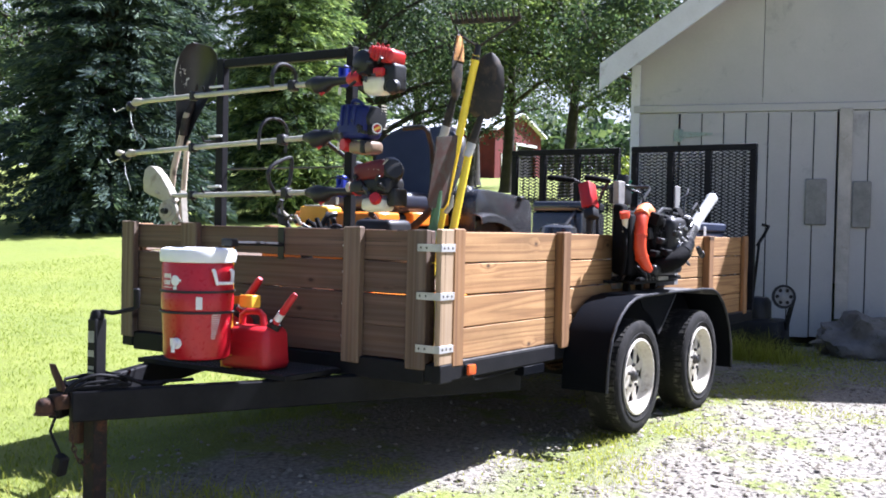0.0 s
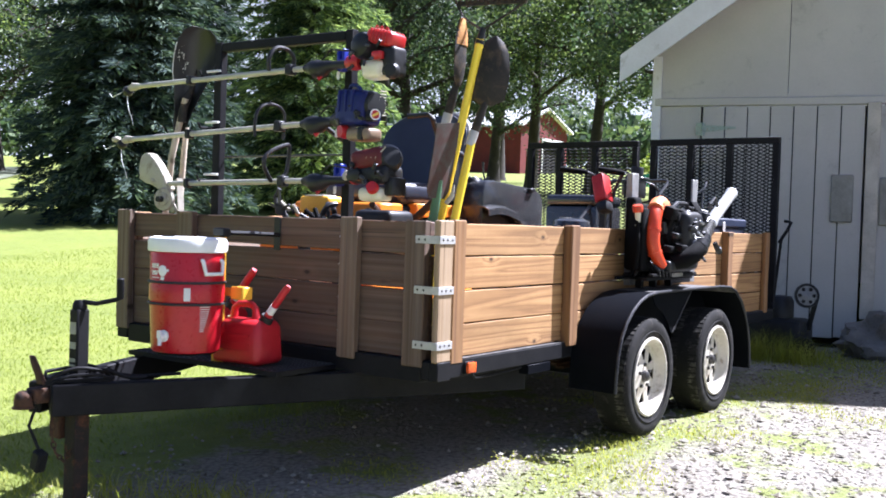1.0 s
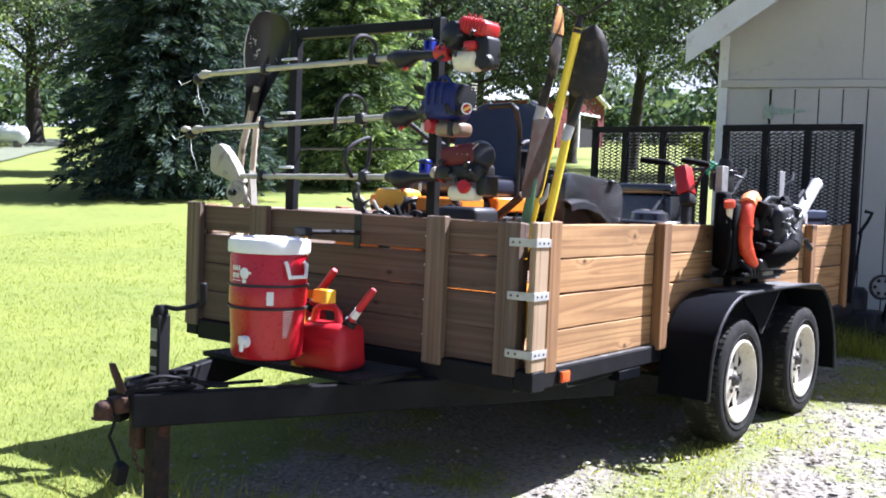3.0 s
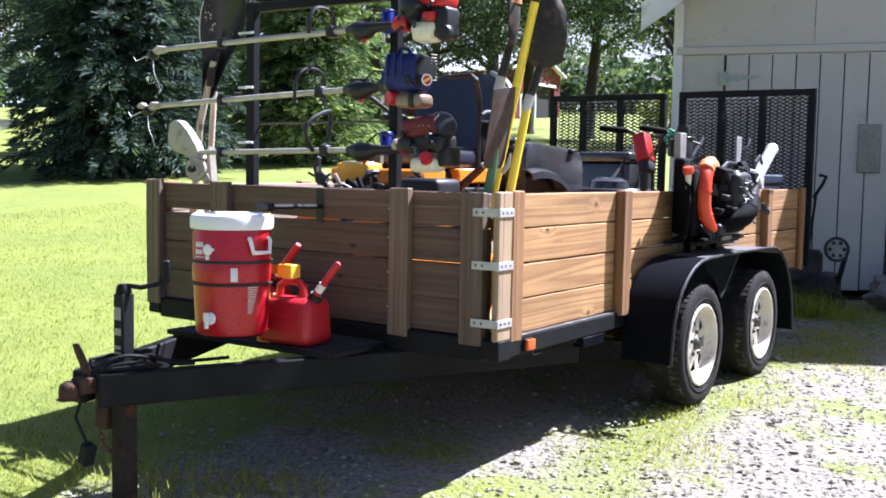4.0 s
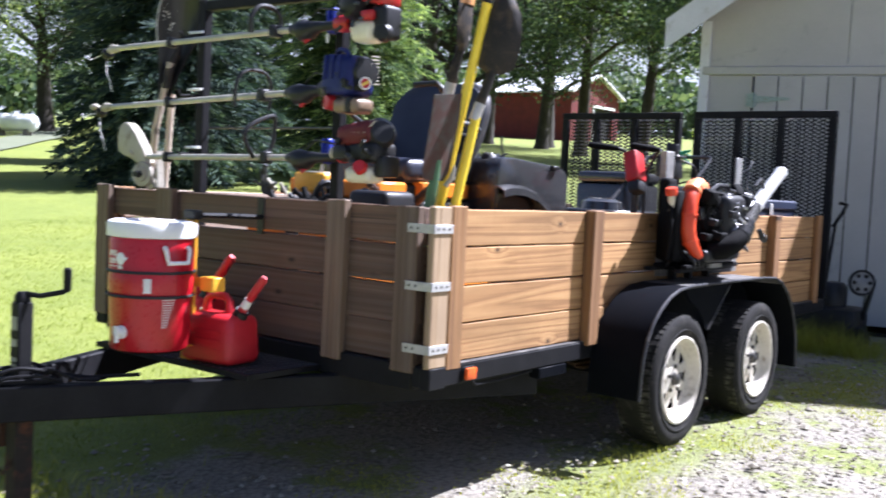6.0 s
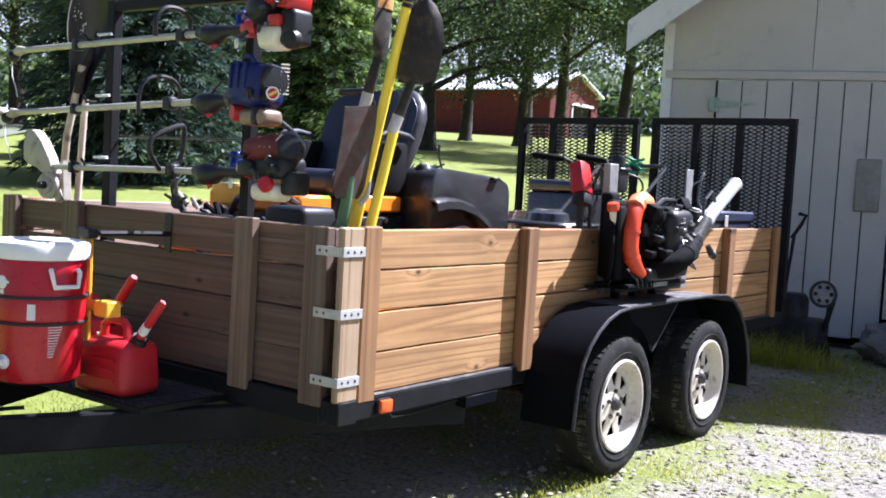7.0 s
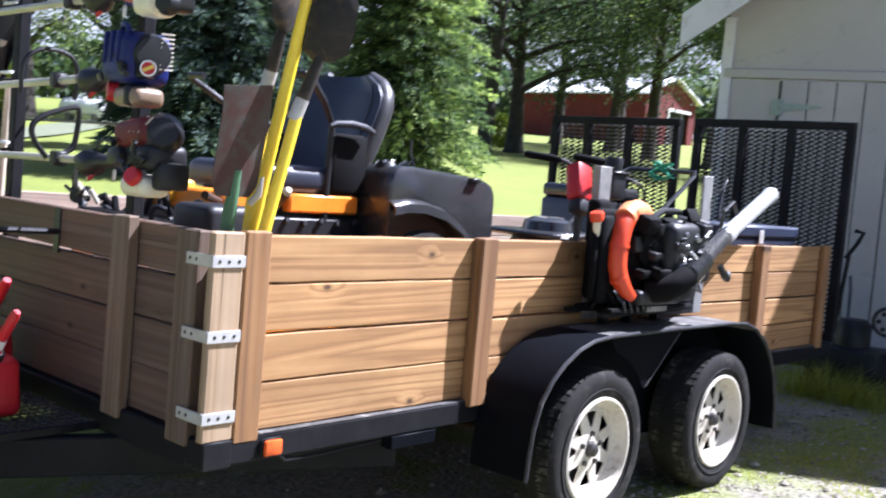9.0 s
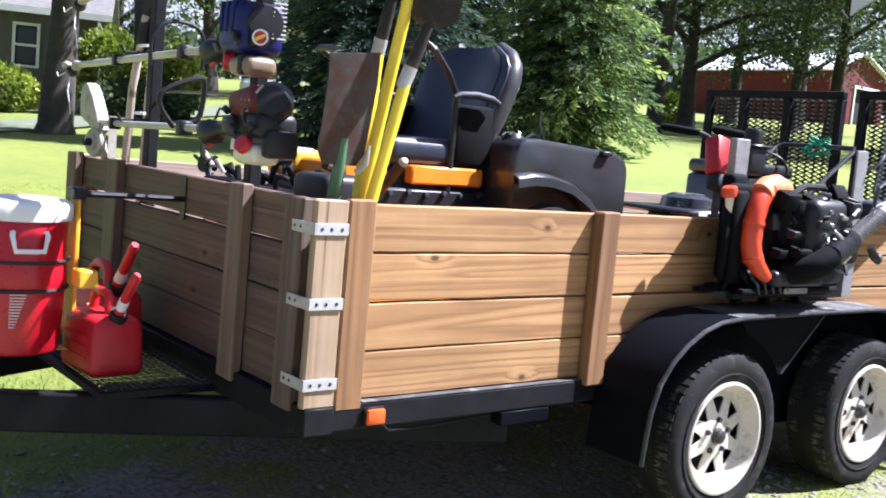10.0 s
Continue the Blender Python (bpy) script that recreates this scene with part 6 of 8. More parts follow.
def shaft_tool(name, label, category, z0, z1, x0, x1, y, eng_x, style, handle):
    t = thing(name, (x1, y, z1), label, category, "trimmers on the rack")
    S = lambda x: Vector((x, y, z0 + (z1 - z0) * (x - x0) / (x1 - x0)))
    part("shaft", rod(B(), [S(x0), S(x1)], 0.0125, 12), M_shaft, t, "pale dusty shaft")
    part("grip", rod(B(), [S(x1 - 0.02), S(x1 + 0.02), S(x1 + 0.045) + Vector((0, 0, -0.008)), S(x1 + 0.09) + Vector((0, 0, -0.01)), S(x1 + 0.12), S(x1 + 0.16), S(x1 + 0.30)], [0.016, 0.030, 0.042, 0.036, 0.024, 0.018, 0.016], 14), M_blackp, t, "black rubber throttle grip")
    part("trigger", rod(B(), [S(x1 + 0.05) + Vector((0, 0, -0.028)), S(x1 + 0.075) + Vector((0, -0.012, -0.055)), S(x1 + 0.10) + Vector((0, 0, -0.028))], 0.007, 6), M_engred, t)
    part("shaft_clamp", box(B(), (-0.014, -0.022, -0.022), (0.014, 0.022, 0.022), 0.005, Matrix.Translation(S(-1.50))), M_blackp, t)
    part("shaft_clamp", box(B(), (-0.02, -0.024, -0.024), (0.02, 0.024, 0.024), 0.006, Matrix.Translation(S(handle + 0.06))), M_blackp, t)
    hz = S(handle)
    if style == "red":
        loop = [(-0.075, -0.01), (-0.08, 0.05), (-0.045, 0.095), (0.02, 0.10), (0.07, 0.07), (0.075, -0.005)]
    elif style == "navy":
        loop = [(-0.09, -0.05), (-0.095, 0.02), (-0.08, 0.07), (-0.03, 0.10), (0.04, 0.098), (0.08, 0.07), (0.092, 0.02), (0.09, -0.05)]
    else:
        loop = [(-0.012, 0.0), (-0.06, 0.055), (-0.068, 0.10), (-0.03, 0.135), (0.055, 0.168), (0.082, 0.155), (0.078, 0.05), (0.045, 0.018), (0.012, 0.0)]
    pts = [hz + Vector((0.10 * v, u, v)) for u, v in loop]
    part("loop_handle", rod(B(), curve(pts), 0.0075 if style == "navy" else 0.0095, 8), M_blackp, t, "black loop handle")
    part("throttle_cable", rod(B(), [S(x1 + 0.08) + Vector((0, 0, 0.03)), S(x1 + 0.15) + Vector((0, -0.02, 0.065)), S(x1 + 0.25) + Vector((0, -0.02, 0.05))], 0.004, 6), M_blackp, t)
    power_head(t, eng_x, y, S(eng_x).z + (0.0 if style != "edger" else 0.015), style)
    e = S(x0)
    if style == "edger":
        bm = B()
        horn = [(-1.845, 1.235), (-1.85, 1.30), (-1.835, 1.35), (-1.805, 1.368), (-1.765, 1.36), (-1.71, 1.315), (-1.655, 1.25), (-1.62, 1.185), (-1.66, 1.165), (-1.75, 1.205), (-1.80, 1.215)]
        prism(bm, horn, 0.05, XZ(y + 0.03), 0.010)
        part("blade_guard", bm, M_guard, t, "dusty pale curved blade guard")
        part("gear_case", rod(B(), [e + Vector((0.03, 0, 0.0)), e + Vector((-0.01, 0, 0.008)), e + Vector((-0.035, -0.01, 0.02))], [0.016, 0.026, 0.018], 12), M_guard, t)
        part("strut", bar(B(), (-1.665, y, 1.20), (-1.60, y + 0.005, 1.075), 0.02, 0.028), M_guard, t)
        part("depth_wheel", lathe(B(), [(0.0, 0.02), (0.03, 0.02), (0.034, 0.012), (0.052, 0.012), (0.056, 0.006), (0.056, -0.01), (0.0, -0.012)], axis_frame((-1.645, y - 0.02, 1.135), (0.25, -1, 0)), 28), M_guard, t, "dusty grey depth wheel")
        part("wheel_hub", lathe(B(), [(0.0, 0.03), (0.014, 0.028), (0.016, 0.0)], axis_frame((-1.645, y - 0.04, 1.135), (0.25, -1, 0)), 12), M_blackp, t)
        part("skid", bar(B(), (-1.60, y + 0.03, 1.24), (-1.57, y + 0.02, 1.08), 0.03, 0.012), M_guard, t)
    else:
        part("gear_case", rod(B(), [e + Vector((0.05, 0, 0)), e, e + Vector((-0.03, 0, -0.01))], [0.014, 0.021, 0.014], 10), M_guard, t)
        part("spool_head", lathe(B(), [(0.0, 0.026), (0.018, 0.022), (0.026, 0.010), (0.026, -0.008), (0.014, -0.02), (0.0, -0.021)], axis_frame(e + Vector((-0.04, 0.0, -0.02)), (-0.75, 0.15, -0.65)), 20), M_blackp, t, "black spool head")
        if style == "navy":
            bm = B()
            blob(bm, e + Vector((-0.06, -0.02, 0.0)), (0.030, 0.020, 0.016), 0.15, 2)
            part("spool_cap", bm, M_guard, t, "white worn spool cap")
        bm = B()
        rod(bm, [e + Vector((-0.02, -0.02, -0.05)), e + Vector((0.0, -0.03, -0.11)), e + Vector((0.03, -0.03, -0.16)), e + Vector((0.045, -0.03, -0.20))], 0.0019, 5)
        rod(bm, [e + Vector((-0.07, -0.02, -0.03)), e + Vector((-0.13, -0.03, -0.05)), e + Vector((-0.15, -0.03, -0.03))], 0.0019, 5)
        part("cutting_line", bm, M_lid, t, "white cutting line")
    return t


shaft_tool("string_trimmer", "string trimmer with a red engine and pale shaft", "trimmer", 1.702, 1.722, -1.93, -0.735, -0.105, -0.345, "red", -0.90)
shaft_tool("string_trimmer", "string trimmer with a dark blue engine and pale shaft", "trimmer", 1.436, 1.478, -1.97, -0.745, -0.105, -0.41, "navy", -0.96)
shaft_tool("lawn_edger", "lawn edger with a dark red engine and dusty guard", "edger", 1.212, 1.228, -1.72, -0.725, -0.105, -0.325, "edger", -0.93)


# ---- hand tools ----
def blade_sheet(bm, m, outline, cup, thick, n=9):
    """A shovel blade: rows of (half width, height) with a hollow of depth cup, in the frame m."""
    rows = []
    for w, h, k in outline:
        rows.append([m @ Vector((w * (2 * i / n - 1), h, cup * k * (1 - (2 * i / n - 1) ** 2))) for i in range(n + 1)])
    return loft_sheet(bm, rows, thick)


def grain_scoop():
    t = thing("scoop_shovel", (-1.97, 0.10, 0.522), "black scoop shovel with a pale wooden handle, blade up", "shovel")
    part("handle", rod(B(), [(-1.97, 0.10, 0.522), (-1.865, 0.095, 1.36), (-1.775, 0.10, 1.66)], [0.017, 0.017, 0.016], 12), M_pole, t, "pale worn wooden handle")
    ax = Vector((0.26, 0.02, 0.95)).normalized()
    side = Vector((0.86, 0.48, -0.22))
    side = (side - ax * side.dot(ax)).normalized()
    m = Matrix((side, ax, side.cross(ax))).transposed().to_4x4()
    m.translation = (-1.79, 0.10, 1.60)
    bm = blade_sheet(B(), m, [(0.028, -0.12, 0.2), (0.05, 0.0, 0.5), (0.075, 0.10, 0.9), (0.102, 0.19, 1.0), (0.112, 0.27, 0.95), (0.108, 0.35, 0.8), (0.085, 0.405, 0.55), (0.05, 0.43, 0.35)], -0.06, 0.003, 12)
    bl = part("blade", bm, M_scoop, t, "black curved scoop blade")
    # Pale line and scattered pale dots along the left side of the blade.
    rim = [m @ Vector(p) for p in ((-0.080, 0.12, 0.0), (-0.102, 0.19, 0.0), (-0.112, 0.27, 0.0), (-0.110, 0.33, 0.0))]
    part("worn_edge", rod(B(), curve(rim, 3), 0.0035, 6), M_galv, bl, "pale left edge")
    bm = B()
    r = random.Random(3)
    for k in range(34):
        u, v = r.uniform(-0.098, -0.05), r.uniform(0.15, 0.32)
        c = m @ Vector((u, v, -0.06 * (1 - (u / 0.112) ** 2) + 0.006))
        lathe(bm, [(0.0, 0.001), (r.uniform(0.003, 0.007), 0.0)], axis_frame(c, m.to_3x3() @ Vector((0, 0, 1))), 6)
    part("bright_scuff", bm, M_galv, bl, kind="stuff")
    part("socket", rod(B(), [(-1.80, 0.10, 1.54), (-1.785, 0.10, 1.62), m @ Vector((0, 0.12, -0.055)), m @ Vector((0, 0.22, -0.06))], [0.022, 0.022, 0.016, 0.006], 10), M_shovel, bl)
    t2 = thing("wooden_pole", (-1.93, 0.17, 0.522), "pale wooden pole leaning in the front corner", "pole")
    part("handle", rod(B(), [(-1.93, 0.17, 0.522), (-1.835, 0.16, 1.52)], [0.016, 0.015], 12), M_pole, t2)


grain_scoop()


def yellow_tool(kind, base, ferrule, tip, label):
    t = thing("long_shovel" if kind != "rake" else "bow_rake", base, label, "shovel" if kind != "rake" else "rake", "yellow handled tools")
    base, ferrule, tip = Vector(base), Vector(ferrule), Vector(tip)
    part("handle", rod(B(), [base, base.lerp(ferrule, 0.5), ferrule], [0.0185, 0.0185, 0.0175], 14), M_yhandle, t, "yellow fibreglass handle")
    d = (tip - ferrule).normalized()
    if kind == "rake":
        part("neck", rod(B(), [ferrule - d * 0.02, ferrule + d * 0.05], [0.0195, 0.012], 12), M_blackp, t)
        hl, hr = Vector((-0.165, 0.2, 2.005)), Vector((0.175, 0.21, 1.99))
        bm = B()
        for e, sgn in ((hl, -1), (hr, 1)):
            mid = ferrule.lerp(e, 0.5) + Vector((sgn * 0.035, 0, 0.03))
            rod(bm, [ferrule + d * 0.04, ferrule.lerp(mid, 0.6) + Vector((sgn * 0.01, 0, 0.02)), mid, e], 0.0055, 6)
        part("bow", bm, M_shovel, t, "black bow of the rake")
        hd = part("rake_bar", bar(B(), hl, hr, 0.014, 0.02), M_shovel, t)
        for k in range(14):
            p = hl.lerp(hr, k / 13)
            part("tooth", rod(B(), [p, p + Vector((0.01, -0.03, 0.015)), p + Vector((0.025, -0.065, 0.03))], [0.006, 0.005, 0.003], 6), M_shovel, hd)
        return t
    part("ferrule", rod(B(), [ferrule - d * 0.035, ferrule + d * 0.03], 0.0205, 14), M_galv, t, "bright metal ferrule")
    part("socket", rod(B(), [ferrule + d * 0.02, ferrule.lerp(tip, 0.55), tip], [0.0195, 0.0185, 0.013], 12), M_shovel, t, "black steel socket")
    return t


def round_blade(t, tip, up, face, width, length, label, material):
    up = Vector(up).normalized()
    side = Vector(face).cross(up).normalized()
    m = Matrix((side, up, side.cross(up))).transposed().to_4x4()
    m.translation = Vector(tip) - up * 0.03
    w = width / 2
    bm = blade_sheet(B(), m, [(w * 0.35, 0.0, 0.4), (w * 0.93, 0.03, 0.7), (w, 0.10, 1.0), (w * 0.97, 0.16, 1.0), (w * 0.78, 0.23, 0.9), (w * 0.42, 0.275, 0.6), (w * 0.08, 0.295, 0.3)], -0.03, 0.003)
    bl = part("blade", bm, material, t, label)
    if "rusty" in label:
        n = side.cross(up)
        m.translation += n * (0.005 if n.dot(Vector((1, -1, 0))) > 0 else -0.005)
        part("rust_patch", blade_sheet(B(), m, [(w * 0.85, 0.17, 1.0), (w * 0.78, 0.21, 0.95), (w * 0.60, 0.25, 0.8), (w * 0.28, 0.285, 0.5)], -0.03, 0.002), M_orust, bl, "orange rust on the tip")
        e = 1 if side.dot(Vector((0.83, 0.56, 0))) > 0 else -1
        part("bright_edge", rod(B(), [m @ Vector((e * w * 0.95, 0.05, 0)), m @ Vector((e * w * 1.0, 0.12, 0)), m @ Vector((e * w * 0.95, 0.18, 0)), m @ Vector((e * w * 0.70, 0.25, 0)), m @ Vector((e * w * 0.2, 0.295, 0))], 0.004, 6), M_galv, bl, "bright ground edge")
    return bl


yellow_tool("rake", (-0.30, 0.135, 0.522), (-0.038, 0.20, 1.845), (-0.02, 0.205, 1.94), "bow rake with a yellow handle standing head up")
sb = yellow_tool("shovel", (-0.155, 0.04, 0.522), (-0.06, 0.195, 1.429), (-0.02, 0.235, 1.60), "yellow handled shovel standing blade up in the corner")
round_blade(sb, (-0.02, 0.235, 1.60), (0.10, 0.05, 0.9), (0.55, -0.83, 0.1), 0.165, 0.29, "black round point blade", M_shovel)
sc = yellow_tool("shovel", (-0.25, 0.15, 0.522), (-0.182, 0.174, 1.507), (-0.135, 0.18, 1.68), "yellow handled shovel with a rust tipped blade")
round_blade(sc, (-0.135, 0.18, 1.68), (0.02, 0.0, 0.9), (0.92, 0.35, 0.0), 0.15, 0.29, "black blade with a rusty tip", M_shovel)


def square_spade():
    t = thing("square_spade", (-0.205, 0.035, 0.522), "short square spade with a rusty brown blade, standing blade up", "spade")
    X = lambda z: -0.130 + 0.17 * (z - 1.10)
    part("socket", rod(B(), [(X(0.60), 0.035, 0.60), (X(1.13), 0.03, 1.13), (X(1.24) + 0.004, 0.028, 1.24)], [0.018, 0.020, 0.012], 12), M_gshaft, t, "green painted socket")
    part("handle", rod(B(), [(X(0.522), 0.035, 0.522), (X(0.62), 0.035, 0.62)], 0.017, 10), M_pole, t)
    rows = []
    for k, (z, w) in enumerate(((1.165, 0.055), (1.20, 0.077), (1.30, 0.078), (1.40, 0.080), (1.475, 0.081))):
        rows.append([(X(z) + 0.005 * (1 - u * u), 0.028 + w * u - 0.1 * w * u * u * (k == 4), z + 0.010 * u * (k == 4)) for u in (-1, -0.6, -0.2, 0.2, 0.6, 1)])
    part("blade", loft_sheet(B(), rows, 0.004), M_spade, t, "grey brown rust patched blade")
    part("torn_sleeve", rod(B(), [(X(1.14) + 0.02, 0.078, 1.145), (X(1.17) + 0.03, 0.096, 1.175), (X(1.22) + 0.03, 0.10, 1.225)], [0.010, 0.011, 0.004], 8), M_guard, t)


square_spade()


# ---- riding mower, front to the tongue ----
def riding_mower():
    cx = -1.05
    t = thing("riding_mower", (cx, 1.05, 0.522), "black and orange zero turn mower parked on the trailer bed", "mower")
    # seat back: a padded shell, rounded at the top, hollow towards the driver
    n, rows_f, rows_b = 12, [], []
    for k in range(11):
        f = k / 10
        z = 1.24 + 0.43 * f
        w = 0.255 + 0.03 * math.sin(min(1, f * 1.4) * math.pi / 2)
        if f > 0.7:
            w *= math.sqrt(max(0.0, 1 - ((f - 0.7) / 0.3) ** 2 * 0.72))
        lean = 0.15 * f
        fr, bk = [], []
        for i in range(n + 1):
            u = 2 * i / n - 1
            edge = (1 - abs(u) ** 4) * (1 - 0.65 * max(0, f - 0.8) / 0.2)
            fr.append((cx + w * u, 1.12 + lean + 0.035 * (1 - u * u) - 0.045 * edge - 0.035 * abs(u) ** 2, z))
            bk.append((cx + w * u * 0.99, 1.12 + lean + 0.035 + 0.085 * edge, z))
        rows_f.append(fr)
        rows_b.append(bk[::-1])
    bm = B()
    rings = [[bm.verts.new(p) for p in a + b] for a, b in zip(rows_f, rows_b)]
    m2 = len(rings[0])
    fs = []
    for a, b in zip(rings, rings[1:]):
        for i in range(m2):
            fs.append(bm.faces.new((a[i], a[(i + 1) % m2], b[(i + 1) % m2], b[i])))
    fs += [bm.faces.new(rings[0][::-1]), bm.faces.new(rings[-1])]
    bmesh.ops.recalc_face_normals(bm, faces=fs)
    seat = part("seat_back", bm, M_seat, t, "tall dark blue vinyl seat back")
    for s, k0 in ((-1, 0), (1, -1)):
        side = [(Vector(rows_f[k][k0]) + Vector(rows_b[k][0 if s > 0 else -1])) / 2 + Vector((-s * 0.022, 0.012, 0)) for k in range(11)]
        part("side_bolster", rod(B(), side, [0.030, 0.038, 0.042, 0.044, 0.045, 0.045, 0.044, 0.042, 0.038, 0.032, 0.022], 14), M_bolster, seat, "vinyl side bolster, grey for the sheen of sun on it")
    part("seat_seam", rod(B(), [rows_f[k][-2] for k in range(11)], 0.004, 5), M_band, seat)
    part("seat_cushion", box(B(), (cx - 0.27, 0.66, 1.155), (cx + 0.27, 1.16, 1.27), 0.045, seg=4), M_seat, t)
    part("seat_base", box(B(), (cx - 0.24, 0.70, 1.03), (cx + 0.24, 1.25, 1.155), 0.02), M_blackp, t)
    for s in (-1, 1):
        x = cx + s * 0.315
        part("armrest", rod(B(), [(x, 1.14, 1.425), (x, 1.10, 1.44), (x, 1.02, 1.448), (x, 0.94, 1.442), (x, 0.91, 1.43)], [0.010, 0.014, 0.015, 0.014, 0.008], 12), M_armrest, t, "padded armrest")
        part("armrest_post", box(B(), (x - s * 0.05 - 0.02, 0.96, 1.17), (x - s * 0.05 + 0.02, 1.15, 1.41), 0.018, seg=2), M_matte, t)
        b = cx + s * 0.27
        pts = [(b, 0.95, 1.06), (b, 0.955, 1.30), (b, 0.96, 1.435), (b + s * 0.06, 0.86, 1.515), (b + s * 0.11, 0.745, 1.59), (b + s * 0.10, 0.72, 1.605), (b - s * 0.02, 0.71, 1.60)]
        part("lap_bar", rod(B(), pts, 0.0135, 10), M_blackp, t, "black tubular lap bar")
        # rear cowl and wheel arch
        xo = cx + s * 0.445
        prof = [(1.135, 0.95), (1.14, 1.245), (1.16, 1.285), (1.195, 1.302), (1.26, 1.305), (1.70, 1.278), (1.765, 1.258), (1.79, 1.21), (1.795, 0.95)]
        part("rear_cowl", prism(B(), prof, 0.25, YZ(xo - (0.25 if s > 0 else 0.0)), 0.022), M_bodyp, t, "black moulded plastic cowl")
        rows = []
        for y, z in ((1.12, 1.150), (1.20, 1.162), (1.30, 1.160), (1.42, 1.135), (1.52, 1.085), (1.60, 1.02), (1.64, 0.96)):
            rows.append([(xo - s * 0.02, y, z + 0.012), (xo + s * 0.02, y, z + 0.010), (xo + s * 0.05, y, z - 0.006), (xo + s * 0.055, y, z - 0.04)])
        part("wheel_arch", loft_sheet(B(), rows, 0.006), M_bodyp, t, "glossy black wheel arch")
        part("rear_tyre", lathe(B(), [(0.12, -0.09), (0.20, -0.10), (0.255, -0.085), (0.265, -0.05), (0.265, 0.05), (0.255, 0.085), (0.20, 0.10), (0.12, 0.09)], axis_frame((xo - s * 0.05, 1.35, 0.787), (s, 0, 0)), 40, close=True), M_tyre, t)
        part("cowl_knob", lathe(B(), [(0.0, 0.035), (0.03, 0.032), (0.045, 0.012), (0.05, 0.0)], Matrix.Translation((xo - s * 0.12, 1.22, 1.286)), 20), M_blackp, t)
        part("cowl_latch", box(B(), (xo - 0.02, 1.60, 1.262), (xo + 0.02, 1.66, 1.28), 0.004), M_blackp, t)
    part("rear_frame", box(B(), (cx - 0.40, 0.95, 0.80), (cx + 0.40, 1.85, 1.0), 0.02), M_blackp, t)
    part("engine_block", box(B(), (cx - 0.18, 1.38, 1.0), (cx + 0.18, 1.75, 1.20), 0.04, seg=2), M_blackp, t)
    part("rear_bumper", rod(B(), [(cx - 0.3, 1.82, 0.9), (cx - 0.3, 1.92, 1.0), (cx + 0.3, 1.92, 1.0), (cx + 0.3, 1.82, 0.9)], 0.018, 10), M_blackp, t)
    r = random.Random(31)
    for k in range(7):
        c = Vector((cx + 0.30 + r.uniform(-0.05, 0.05), r.uniform(1.20, 1.42), 1.305))
        q = c + Vector((r.uniform(-0.03, 0.03), r.uniform(-0.06, 0.06), r.uniform(0.01, 0.045)))
        part("control_rod", rod(B(), [c, q], r.uniform(0.004, 0.009), 7), r.choice((M_blackp, M_blackp, M_chrome)), t)
    part("control_stalk", rod(B(), [(cx + 0.25, 1.46, 1.30), (cx + 0.25, 1.43, 1.36), (cx + 0.25, 1.425, 1.42)], [0.006, 0.005, 0.007], 7), M_blackshine, t)
    # orange chassis
    xo = cx + 0.285
    part("foot_deck", box(B(), (cx - 0.285, 0.765, 1.09), (xo, 1.117, 1.162), 0.008), M_orange, t, "orange painted chassis panel")
    part("front_frame", box(B(), (cx - 0.285, 0.46, 1.075), (xo, 0.655, 1.155), 0.012), M_orange, t, "orange painted front frame")
    # Yellow block and pale sheet paint sunlight on the orange frame's left end.
    part("side_panel", box(B(), (cx - 0.22, 0.425, 1.09), (cx - 0.02, 0.555, 1.182), 0.02, seg=3), M_yellow, t, "end of the orange front frame, yellowed for sunlight")
    part("panel_top", box(B(), (cx - 0.19, 0.435, 1.178), (cx - 0.06, 0.54, 1.187), 0.004), M_guard, t, "pale sheet painted as sunlight on the frame top")
    part("frame_rail", box(B(), (cx - 0.25, 0.18, 0.88), (cx + 0.25, 1.2, 0.98), 0.01), M_orange, t)
    part("foot_plate", box(B(), (cx - 0.26, 0.16, 1.0), (cx + 0.26, 0.55, 1.03), 0.006), M_blackp, t)
    part("under_frame", box(B(), (cx - 0.26, 0.45, 0.98), (xo - 0.005, 1.25, 1.072), 0.01), M_blackp, t)
    for k in range(8):
        part("bolt_head", lathe(B(), [(0.0, 0.014), (0.011, 0.012), (0.013, 0.0)], axis_frame((xo - 0.002, 0.50 + 0.085 * k, 1.05 + 0.008 * (k % 2)), (1, 0, 0.2)), 8), M_blackshine, t)
    part("cutting_deck", box(B(), (cx - 0.5, 0.20, 0.60), (cx + 0.5, 1.05, 0.74), 0.05, seg=2), M_orange, t)
    for x in (cx - 0.27, cx + 0.27):
        part("caster_arm", bar(B(), (x, 0.36, 0.93), (x, 0.22, 0.88), 0.05, 0.05), M_blackp, t)
        part("caster_fork", bar(B(), (x, 0.22, 0.90), (x, 0.22, 0.70), 0.06, 0.02, up=(0, 1, 0)), M_blackp, t)
        part("caster_wheel", lathe(B(), [(0.05, -0.04), (0.10, -0.045), (0.125, -0.03), (0.13, 0.0), (0.125, 0.03), (0.10, 0.045), (0.05, 0.04)], axis_frame((x, 0.22, 0.652), (1, 0, 0)), 28, close=True), M_tyre, t)
    r = random.Random(21)
    for k in range(11):
        c = Vector((cx + r.uniform(0.0, 0.42), r.uniform(0.28, 0.44), r.uniform(1.0, 1.08)))
        q = c + Vector((r.uniform(-0.12, 0.12), r.uniform(-0.05, 0.08), r.uniform(-0.02, 0.09)))
